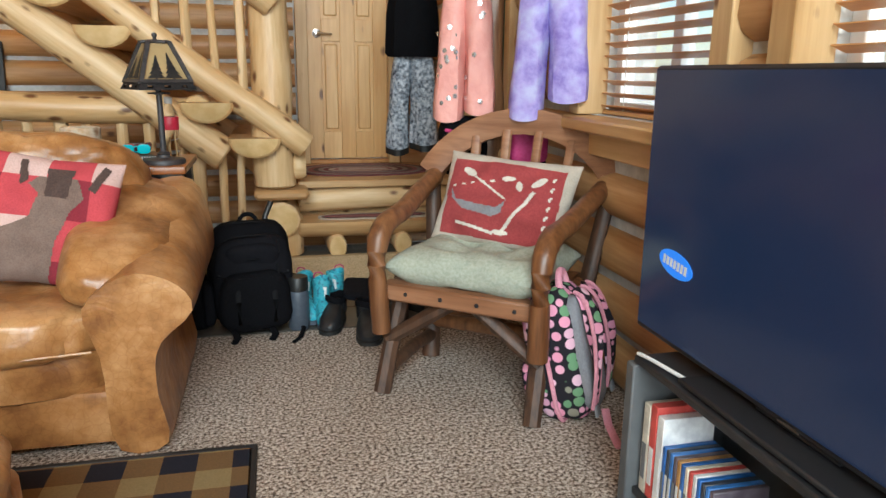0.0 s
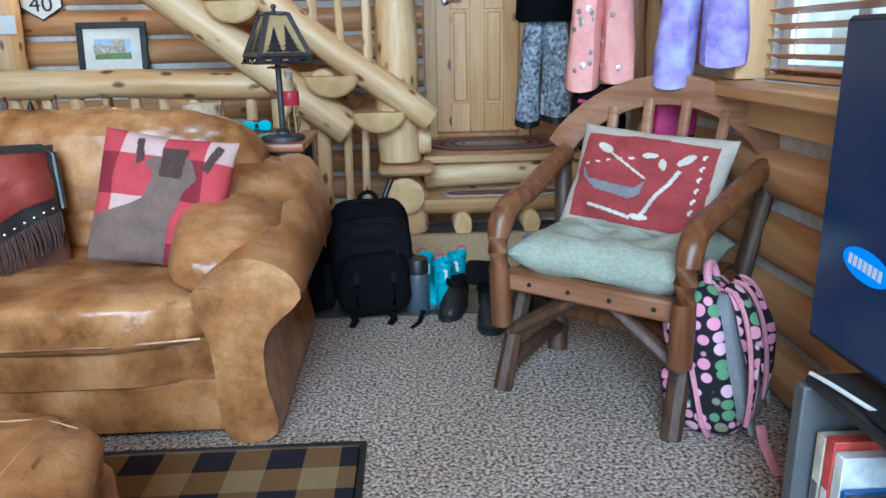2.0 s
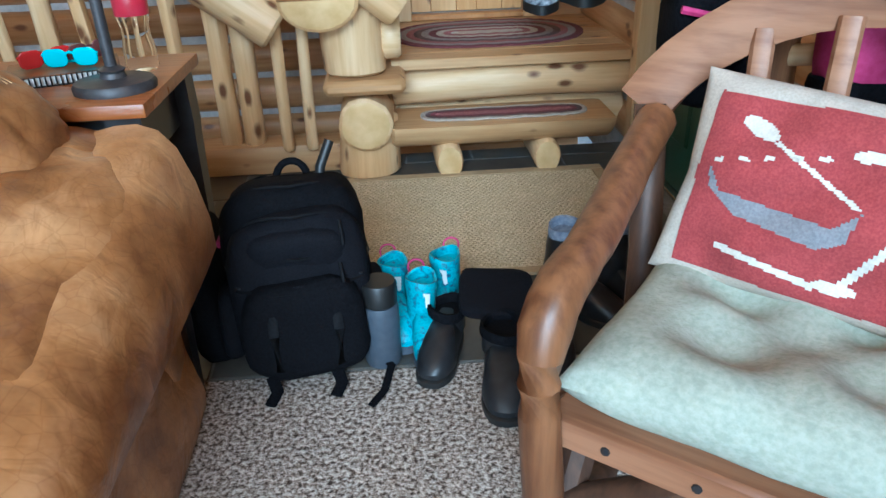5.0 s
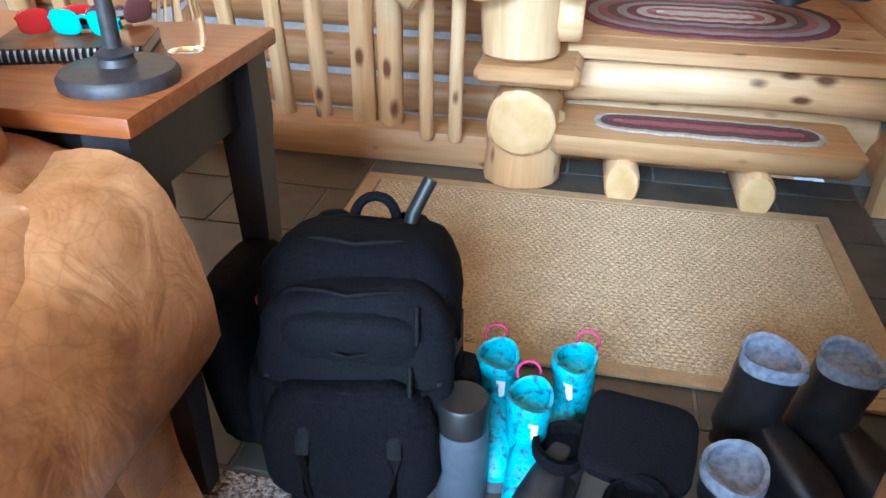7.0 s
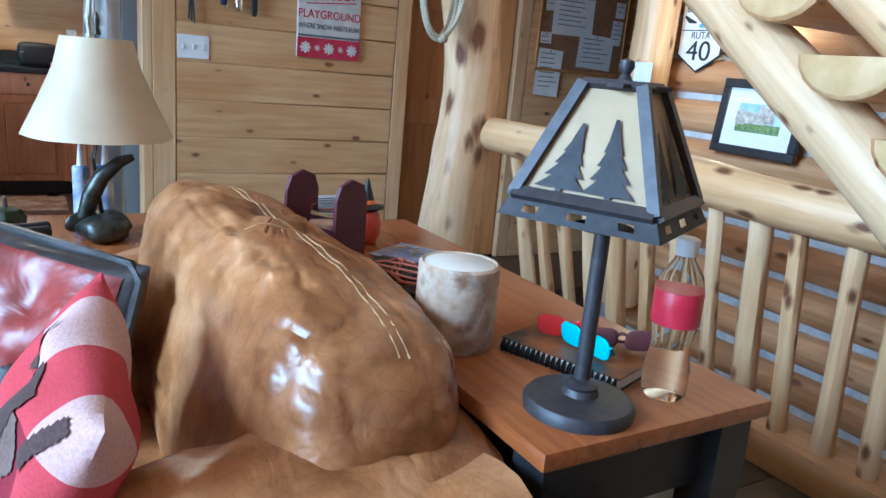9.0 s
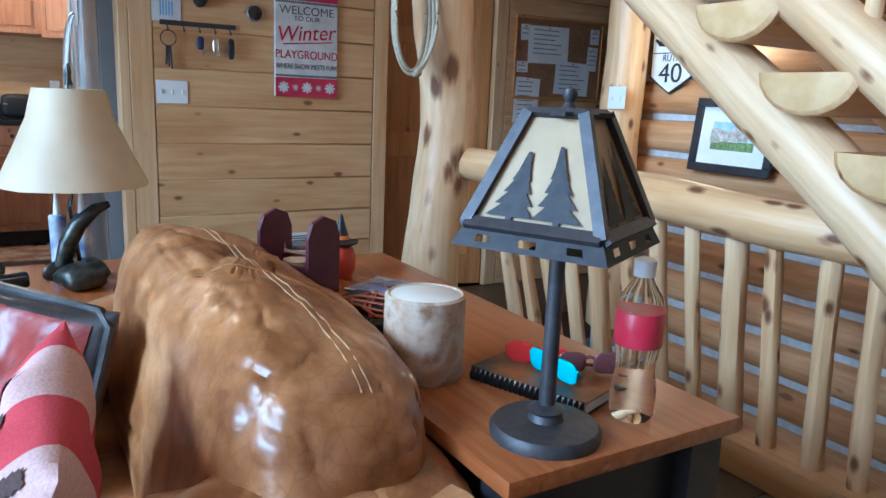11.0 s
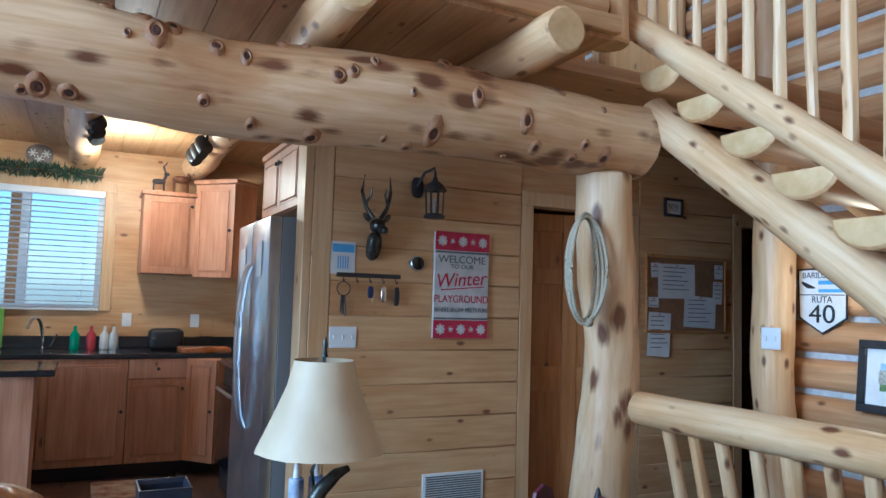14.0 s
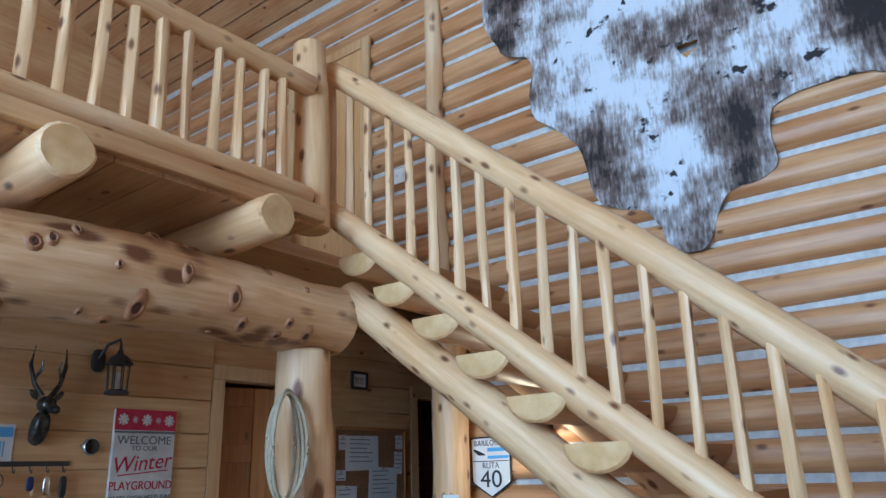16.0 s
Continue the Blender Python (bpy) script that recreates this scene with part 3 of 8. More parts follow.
def braid(name, at, a, b, turns, label, cols):
    """An oval rug of braided rings."""
    th = thing(name, at, label, "rug")
    for i in range(turns):
        f = 1 - i / turns
        f2 = 1 - (i + 0.96) / turns
        bm = bmesh.new()
        sec = []
        for k in range(72):
            an = 2 * math.pi * k / 72
            c, s = math.cos(an), math.sin(an)
            w = 0.0015 * math.sin(k * 3)
            ex, ey = (a - b) * (1 if c > 0 else -1) * (1 if abs(c) > 0.001 else 0), 0
            def P(r, z):
                return (at[0] + (a - b) * math.tanh(c * 3) + b * r * c, at[1] + b * r * s, at[2] + z + w)
            sec.append([P(f, 0.001), P(f, 0.008), P((f + f2) / 2, 0.011), P(f2, 0.008), P(f2, 0.001)])
        sec.append(sec[0])
        rings(sec, bm=bm, cap=False)
        part("braid", bm, cols[i % len(cols)], th)
    return th


BR = [noisy("braid_" + n, c, tuple(x * 1.7 for x in c), 260, 0.95, 0.6, 0.003) for n, c in (("burgundy", (0.11, 0.03, 0.035)), ("grey", (0.2, 0.17, 0.16)), ("rose", (0.2, 0.075, 0.075)), ("brown", (0.085, 0.05, 0.045)), ("cream", (0.33, 0.28, 0.23)))]
braid("oval_rug", (0.77, 7.55, LAND), 0.46, 0.32, 9, "oval braided rug in burgundy and grey rings", [BR[0], BR[1], BR[2], BR[3], BR[1], BR[0], BR[4], BR[2], BR[4]])
braid("step_rug", (0.77, 7.0, 0.225), 0.36, 0.085, 4, "narrow oval braided runner on the step", [BR[4], BR[3], BR[0], BR[2]])


# ---------- doors and windows ----------
def panel_door(name, w, h, material, frame_axis, label, parent_label="door", cols=2):
    """Six-panel door in its own xz plane with the hinge at x = 0."""
    d = thing(name, (0, 0, 0), label, "door", kind="structure")
    st = 0.105
    bm = box(0, w, 0.012, 0.03, 0, h)
    part("door_core", bm, material, d, smooth=False)
    for x0 in (0, w / 2 - st / 2, w - st):
        part("stile", box(x0, x0 + st, 0, 0.042, 0, h, 0.003), material, d)
    rows = [(0, 0.2), (0.86, 1.02), (1.56, 1.67), (h - 0.12, h)]
    for z0, z1 in rows:
        for x0 in (st, w / 2 + st / 2):
            part("rail", box(x0 + 0.001, x0 + w / 2 - 1.5 * st - 0.001, 0.001, 0.041, z0, z1, 0.003), material, d)
    for (a, z0), (z1, b) in zip(rows, rows[1:]):
        for x0 in (st, w / 2 + st / 2):
            part("panel", box(x0 + 0.02, x0 + w / 2 - 1.5 * st - 0.02, 0.003, 0.025, z0 + 0.02, z1 - 0.02, 0.009), material, d)
    return d


def lever(parent, m):
    bm = lathe([(0.0, 0), (0.032, 0.0), (0.032, 0.008), (0.014, 0.012), (0.011, 0.045), (0.0, 0.046)], 16)
    h = part("handle", bm, CHROME, parent, "satin chrome lever handle", m)
    part("lever", sweep([(0, 0, 0.04), (0.05, 0, 0.045), (0.11, -0.005, 0.042)], [0.011, 0.009, 0.007], 8), CHROME, h, m=m)


def casing(axis, face, a, b, z0, z1, out=0.02, w=0.085, sill=False, material=None, name="trim_casing", lab="pine casing boards"):
    material = material or PLANK_Z
    t = thing(name, (0, 0, 0), lab, "trim", kind="structure")
    def bx(u0, u1, c0, c1, o=out):
        if axis == "x":
            return box(u0, u1, face - o, face + 0.1, c0, c1, 0.004)
        return box(face - o, face + 0.1, u0, u1, c0, c1, 0.004) if out > 0 else box(face - 0.1, face - o, u0, u1, c0, c1, 0.004)
    part("side_board", bx(a - w, a + 0.004, z0 + 0.002, z1 - 0.005), material, t)
    part("side_board", bx(b - 0.004, b + w, z0 + 0.002, z1 - 0.005), material, t)
    part("head_board", bx(a - w, b + w, z1 - 0.004, z1 + w, out * 1.1), material, t)
    if sill:
        part("window_sill", box(face - 0.1, face + 0.12, a - w - 0.04, b + w + 0.04, z0 - 0.05, z0 - 0.002, 0.008), PLANK_Y, t)
        part("apron", bx(a - w, b + w, z0 - 0.14, z0 - 0.051), PLANK_Y, t)
    return t


d1 = panel_door("door_1", DOOR_R - DOOR_L - 0.01, 1.99, DOOR_PINE, "x", "closed honey pine six-panel door with lever handle")
d1.location = (DOOR_L + 0.005, WY + 0.01, LAND + 0.035)
lever(d1, pose(DOOR_L + 0.075, WY + 0.012, LAND + 0.95, 90, 0, 0))
casing("x", WY - 0.05, DOOR_L, DOOR_R, LAND, LAND + 2.04, 0.02, 0.08)
for z in (0.2, 1.0, 1.8):
    part("hinge", box(DOOR_R - 0.012, DOOR_R + 0.006, WY - 0.003, WY + 0.01, LAND + z, LAND + z + 0.09, 0.002), CHROME, d1)
part("threshold", box(DOOR_L, DOOR_R, WY - 0.06, WY + 0.08, LAND + 0.001, LAND + 0.03, 0.005), DOOR_DARK, d1)

# green front door with vertical grooves
fd = thing("door_2", (EX, 6.48, 0), "dark green painted front door with raised panels", "door", kind="structure")
part("slab", box(EX + 0.0, EX + 0.045, FDOOR[0] + 0.01, FDOOR[1] - 0.01, 0.012, 2.02, 0.004), GREEN, fd)
for y in (6.14, 6.36, 6.58, 6.8):
    for z0, z1 in ((0.2, 0.8), (0.95, 1.85)):
        part("raised_panel", box(EX - 0.012, EX + 0.01, y - 0.09, y + 0.09, z0, z1, 0.011), GREEN, fd)
part("threshold", box(EX - 0.03, EX + 0.1, FDOOR[0], FDOOR[1], -0.005, 0.012, 0.004), CHROME, fd)
casing("y", EX - 0.055, FDOOR[0], FDOOR[1], 0.0, 2.03, 0.02, 0.07)


GLASS = mat("window_glass", (1, 1, 1), 0.02)
GLASS.node_tree.nodes["Principled BSDF"].inputs["Transmission Weight"].default_value = 1.0
BLIND = wood("honey_wood_blind", (0.62, 0.33, 0.12), (0.5, 0.24, 0.08), axis="y", knots=0, rough=0.4)
VINYL = mat("white_window_frame", (0.78, 0.8, 0.82), 0.4)
SNOW = mat("snowy_distance", (0.85, 0.88, 0.92), 0.9)


def window(name, y0, y1, z0, z1, x, out, label, slats=True, slat_mat=None, bars=1, glass_off=0.09):
    """A window in a wall of constant x; out is +1 or -1, the way outdoors."""
    wd = thing(name, (x, (y0 + y1) / 2, z0), label, "window", kind="structure")
    gx = x + out * glass_off
    f = 0.05
    for a, b, c, d in ((y0, y0 + f, z0, z1), (y1 - f, y1, z0, z1), (y0 + f, y1 - f, z0, z0 + f), (y0 + f, y1 - f, z1 - f, z1)):
        part("window_frame", box(gx - 0.03, gx + 0.03, a, b, c, d, 0.004), VINYL, wd)
    for k in range(1, bars + 1):
        ym = y0 + (y1 - y0) * k / (bars + 1)
        part("mullion", box(gx - 0.028, gx + 0.028, ym - 0.03, ym + 0.03, z0 + f, z1 - f, 0.004), VINYL, wd)
    edges = [y0 + f] + [y0 + (y1 - y0) * k / (bars + 1) for k in range(1, bars + 1)] + [y1 - f]
    for a, b in zip(edges, edges[1:]):
        p = part("pane", box(gx - 0.003, gx + 0.003, a + 0.001, b - 0.001, z0 + f, z1 - f), GLASS, wd, smooth=False)
        p.visible_shadow = False
    if slats:
        bl = thing("window_blind", (x, (y0 + y1) / 2, z1), "honey wood slatted blind, slats open", "blind")
        part("head_rail", box(x + 0.005, x + 0.05, y0 + 0.008, y1 - 0.008, z1 - 0.06, z1 - 0.003, 0.004), slat_mat or BLIND, bl)
        n = int((z1 - z0 - 0.08) / 0.046)
        me = as_mesh("slat", box(-0.024, 0.024, y0 + 0.01 - (y0 + y1) / 2, y1 - 0.01 - (y0 + y1) / 2, -0.0015, 0.0015), slat_mat or BLIND, False)
        for k in range(n):
            part("slat", me, None, bl, m=pose(x + 0.028, (y0 + y1) / 2, z0 + 0.03 + k * 0.046, 0, 20 if out > 0 else -8, 0))
        part("bottom_rail", box(x + 0.01, x + 0.05, y0 + 0.01, y1 - 0.01, z0 + 0.003, z0 + 0.02, 0.003), slat_mat or BLIND, bl)
        for yy in (y0 + 0.15, y1 - 0.15):
            part("cord", box(x + 0.027, x + 0.029, yy, yy + 0.003, z0 + 0.02, z1 - 0.06), WHITE, bl, smooth=False)
    return wd


window("window_1", *WIN1, EX + 0.02, 1, "white framed window behind a wooden blind")
window("window_2", *WIN2, EX + 0.02, 1, "white framed window behind a wooden blind")
casing("y", EX - 0.05, WIN1[0], WIN1[1], WIN1[2], WIN1[3], 0.02, 0.085, True)
casing("y", EX - 0.05, WIN2[0], WIN2[1], WIN2[2], WIN2[3], 0.02, 0.085, True)
window("window_3", 3.3, 4.5, 1.27, 2.29, -6.5, -1, "kitchen window behind a white blind", True, WHITE)
t = casing("y", -6.5, 3.3, 4.5, 1.27, 2.29, -0.02, 0.085)
# outdoors: snowy ground, a timber porch post, pale distance
struct("ground", box(-60, 60, -60, 60, -0.9, -0.6), SNOW, "snow-covered ground outside", "ground", False)
for (px_, py_) in ((3.2, 5.6), (3.2, 4.1), (-8.2, 3.75)):
    pp = thing("porch_post", (px_, py_, -0.6), "orange-stained timber porch post outside", "post")
    part("post_timber", box(px_ - 0.09, px_ + 0.09, py_ - 0.09, py_ + 0.09, -0.6, 3.0, 0.01), WALL_LOG_X, pp)

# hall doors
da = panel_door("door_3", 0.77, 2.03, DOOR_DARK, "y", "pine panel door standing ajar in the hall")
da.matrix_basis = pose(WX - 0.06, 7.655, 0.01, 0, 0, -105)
casing("y", WX, DOOR_A[0], DOOR_A[1], 0, 2.06, -0.018, 0.085)
casing("y", WX, DOOR_B[0], DOOR_B[1], 0, 2.06, -0.018, 0.085)
struct("wall_beyond", box(-6.45, WX - 0.13, 7.95, 8.05, -0.2, 2.65), PLANK_X, "pine partition beyond the hall door", "wall", False)



# ---------- fabric and leather ----------
def leather(name, c1, c2, c3, rough=0.36):
    m = mat(name, c1, rough)
    n, l, b = nodes(m)
    v = mapped(n, l, (1, 1, 1))
    f = tex(n, l, v, 5, 5, 0.62)
    col = ramp(n, l, f, [(0.36, c1), (0.5, c2), (0.64, c3)])
    vein = n.new("ShaderNodeTexVoronoi")
    vein.feature = "DISTANCE_TO_EDGE"
    vein.inputs["Scale"].default_value = 34
    l.new(v, vein.inputs["Vector"])
    cr = ramp(n, l, vein.outputs["Distance"], [(0.0, (0.78, 0.7, 0.62)), (0.06, (1, 1, 1))])
    l.new(mix(n, l, 0.6, col, cr, "MULTIPLY"), b.inputs["Base Color"])
    w = n.new("ShaderNodeTexNoise")
    w.inputs["Scale"].default_value, w.inputs["Detail"].default_value, w.inputs["Distortion"].default_value = 11, 3, 1.1
    l.new(mapped(n, l, (0.8, 1.0, 0.9)), w.inputs["Vector"])
    bump(n, l, b, w.outputs["Fac"], 0.3, 0.018)
    return m


LEATHER = leather("tan_leather", (0.2, 0.08, 0.025), (0.36, 0.165, 0.055), (0.5, 0.27, 0.115), 0.3)
LEATHER_RED = leather("oxblood_leather", (0.13, 0.016, 0.014), (0.2, 0.028, 0.022), (0.27, 0.05, 0.04), 0.32)
LEATHER_BLACK = leather("black_leather_edge", (0.02, 0.018, 0.018), (0.03, 0.028, 0.028), (0.05, 0.048, 0.05), 0.4)
COWHIDE = noisy("brown_cowhide", (0.07, 0.022, 0.012), (0.14, 0.05, 0.028), 6, 0.7, 0.4, 0.01, c3=(0.2, 0.085, 0.05))
STITCH = mat("pale_stitching", (0.5, 0.33, 0.16), 0.7)


def checks(name, cols, size, ax=("X", "Z"), weave=220):
    """A woven check of three tones from two crossing stripes."""
    m = mat(name, cols[1], 0.92, 0, 0.15)
    n, l, b = nodes(m)
    tc = n.new("ShaderNodeTexCoord")
    sp = n.new("ShaderNodeSeparateXYZ")
    l.new(tc.outputs["Object"], sp.inputs[0])
    vals = []
    for a in ax:
        q = n.new("ShaderNodeMath")
        q.operation = "MULTIPLY"
        q.inputs[1].default_value = 1 / size
        l.new(sp.outputs[a], q.inputs[0])
        r = n.new("ShaderNodeMath")
        r.operation = "FRACT"
        l.new(q.outputs[0], r.inputs[0])
        g = n.new("ShaderNodeMath")
        g.operation = "GREATER_THAN"
        g.inputs[1].default_value = 0.5
        l.new(r.outputs[0], g.inputs[0])
        vals.append(g.outputs[0])
    s = n.new("ShaderNodeMath")
    l.new(vals[0], s.inputs[0])
    l.new(vals[1], s.inputs[1])
    h = n.new("ShaderNodeMath")
    h.operation = "MULTIPLY"
    h.inputs[1].default_value = 0.5
    l.new(s.outputs[0], h.inputs[0])
    col = ramp(n, l, h.outputs[0], [(0.0, cols[0]), (0.3, cols[1]), (0.75, cols[2])])
    for st in n:
        if st.bl_idname == "ShaderNodeValToRGB":
            st.color_ramp.interpolation = "CONSTANT"
    f = tex(n, l, tc.outputs["Object"], weave, 2)
    tone = ramp(n, l, f, [(0.3, (0.7, 0.7, 0.7)), (0.7, (1, 1, 1))])
    l.new(mix(n, l, 0.7, col, tone, "MULTIPLY"), b.inputs["Base Color"])
    bump(n, l, b, f, 0.4, 0.002)
    return m


PLAID_RED = checks("red_cream_plaid", ((0.24, 0.03, 0.045), (0.5, 0.07, 0.085), (0.62, 0.42, 0.38)), 0.26)
PLAID_RUG = checks("brown_black_check_rug", ((0.02, 0.02, 0.03), (0.17, 0.1, 0.045), (0.26, 0.19, 0.09)), 0.2, ("X", "Y"))
PLAID_DARK = checks("red_black_plaid", ((0.035, 0.03, 0.035), (0.24, 0.03, 0.045), (0.42, 0.05, 0.07)), 0.22)
CLOTH_BROWN = noisy("taupe_weave", (0.16, 0.105, 0.085), (0.2, 0.14, 0.115), 200, 0.95, 0.4, 0.002)
CLOTH_DEEP = noisy("dark_brown_weave", (0.06, 0.035, 0.03), (0.09, 0.055, 0.045), 200, 0.95, 0.4, 0.002)
SAGE = noisy("sage_corduroy", (0.34, 0.37, 0.29), (0.44, 0.46, 0.38), 90, 0.95, 0.5, 0.003)
CANVAS = noisy("oatmeal_canvas", (0.46, 0.4, 0.33), (0.55, 0.49, 0.41), 240, 0.95, 0.4, 0.002)
CRIMSON = noisy("brick_red_tapestry", (0.27, 0.035, 0.04), (0.36, 0.06, 0.06), 240, 0.95, 0.4, 0.002)
CREAM = noisy("cream_weave", (0.6, 0.56, 0.48), (0.7, 0.66, 0.58), 200, 0.95, 0.3, 0.002)
NYLON = noisy("black_nylon", (0.003, 0.003, 0.004), (0.007, 0.007, 0.009), 160, 0.85, 0.5, 0.004, spec=0.08)
NYLON2 = noisy("black_nylon_panel", (0.004, 0.004, 0.006), (0.01, 0.01, 0.013), 260, 0.8, 0.5, 0.004, spec=0.1)
RUBBER = mat("black_rubber", (0.012, 0.012, 0.012), 0.45)
GUNMETAL = noisy("blue_grey_bottle_paint", (0.06, 0.075, 0.1), (0.075, 0.09, 0.115), 50, 0.42, 0.05)
AQUA = noisy("turquoise_print_nylon", (0.02, 0.3, 0.4), (0.08, 0.44, 0.53), 55, 0.55, 0.3, 0.004, c3=(0.02, 0.08, 0.16))
PINK = noisy("pink_strap_webbing", (0.62, 0.24, 0.32), (0.72, 0.33, 0.4), 160, 0.8, 0.3, 0.002)
PINKPRINT = mat("pink_flower_print", (0.6, 0.3, 0.4), 0.75, 0, 0.2)
pn, pl, pbsdf = nodes(PINKPRINT)
pvec = mapped(pn, pl, (1, 1, 1), spin=False)
pvo = pn.new("ShaderNodeTexVoronoi")
pvo.inputs["Scale"].default_value, pvo.inputs["Randomness"].default_value = 26, 0.4
pl.new(pvec, pvo.inputs["Vector"])
psep = pn.new("ShaderNodeSeparateColor")
pl.new(pvo.outputs["Color"], psep.inputs[0])
petal = ramp(pn, pl, psep.outputs[0], [(0.3, (0.72, 0.3, 0.42)), (0.55, (0.75, 0.5, 0.6)), (0.72, (0.5, 0.14, 0.26)), (0.8, (0.16, 0.3, 0.16))])
pmask = ramp(pn, pl, pvo.outputs["Distance"], [(0.46, (0, 0, 0)), (0.52, (1, 1, 1))])
pl.new(mix(pn, pl, pmask, petal, (0.015, 0.013, 0.018)), pbsdf.inputs["Base Color"])
GREYMESH = noisy("grey_padded_mesh", (0.2, 0.2, 0.22), (0.27, 0.27, 0.29), 220, 0.9, 0.5, 0.003)
PEACH = noisy("salmon_snow_pants", (0.7, 0.3, 0.26), (0.78, 0.38, 0.33), 12, 0.6, 0.6, 0.02)
SILVER = mat("silver_foil_print", (0.7, 0.7, 0.72), 0.25, 0.8)
LILAC = noisy("lilac_floral_snow_pants", (0.2, 0.14, 0.5), (0.4, 0.33, 0.7), 14, 0.65, 0.5, 0.012, c3=(0.5, 0.5, 0.78))
CAMO = noisy("grey_white_print_pants", (0.03, 0.035, 0.05), (0.3, 0.34, 0.4), 42, 0.7, 0.3, 0.004, detail=2, c3=(0.62, 0.66, 0.72))
BLUEGREY = noisy("blue_grey_lining", (0.16, 0.19, 0.27), (0.3, 0.34, 0.42), 70, 0.8, 0.5, 0.006)
MAGENTA = noisy("magenta_fabric", (0.42, 0.02, 0.12), (0.5, 0.04, 0.17), 60, 0.7, 0.3)
JUTE = noisy("golden_jute_weave", (0.46, 0.34, 0.18), (0.78, 0.62, 0.4), 120, 0.95, 1.0, 0.012)
RED = mat("glossy_red", (0.5, 0.02, 0.02), 0.25)
PAPER = noisy("white_paper", (0.7, 0.7, 0.68), (0.78, 0.78, 0.76), 12, 0.8, 0.05)
INK = mat("black_ink", (0.012, 0.012, 0.014), 0.6)
AMBER = noisy("amber_mica", (0.32, 0.22, 0.1), (0.42, 0.3, 0.14), 9, 0.5, 0.02)
PARCH = noisy("cream_parchment_shade", (0.52, 0.42, 0.27), (0.64, 0.54, 0.36), 4, 0.55, 0.1)
GREYPLASTIC = mat("grey_plastic", (0.16, 0.17, 0.18), 0.5)


def inside(poly, u, v):
    c = False
    for (x0, y0), (x1, y1) in zip(poly, poly[1:] + poly[:1]):
        if (y0 > v) != (y1 > v) and u < (x1 - x0) * (v - y0) / (y1 - y0) + x0:
            c = not c
    return c


def decal(src, test, lift, wid, hei):
    """The front faces of a cushion mesh for which test(u, v) holds, lifted a little."""
    bm = bmesh.new()
    bm.from_mesh(src)
    drop = [f for f in bm.faces if f.calc_center_median().y > -0.001 or not test(f.calc_center_median().x / (wid / 2), f.calc_center_median().z / (hei / 2))]
    bmesh.ops.delete(bm, geom=drop, context="FACES")
    bmesh.ops.translate(bm, vec=(0, -lift, 0), verts=bm.verts)
    return bm


# ---------- sofa ----------
def smooth_ring(pts, n=28):
    """A closed Catmull-Rom ring through (x, z) points."""
    k = len(pts)
    out = []
    for i in range(n):
        s = i / n * k
        j, t = int(s), s - int(s)
        p = [Vector(pts[(j + q) % k]) for q in (-1, 0, 1, 2)]
        out.append(0.5 * ((2 * p[1]) + (p[2] - p[0]) * t + (2 * p[0] - 5 * p[1] + 4 * p[2] - p[3]) * t * t + (3 * p[1] - p[0] - 3 * p[2] + p[3]) * t ** 3))
    return out


def surf_line(ob, pts, r=0.0018):
    """A thin raised line where points dropped from above meet the object's skin."""
    bm_ = bmesh.new()
    bm_.from_mesh(ob.data)
    bmesh.ops.transform(bm_, matrix=chain(ob) if not ob.parent else ob.matrix_basis, verts=bm_.verts)
    tree = BVHTree.FromBMesh(bm_)
    bm_.free()
    hits = [tree.ray_cast(Vector(p), Vector((0, 0, -1)))[0] for p in pts]
    return sweep([h for h in hits if h], r, 6)


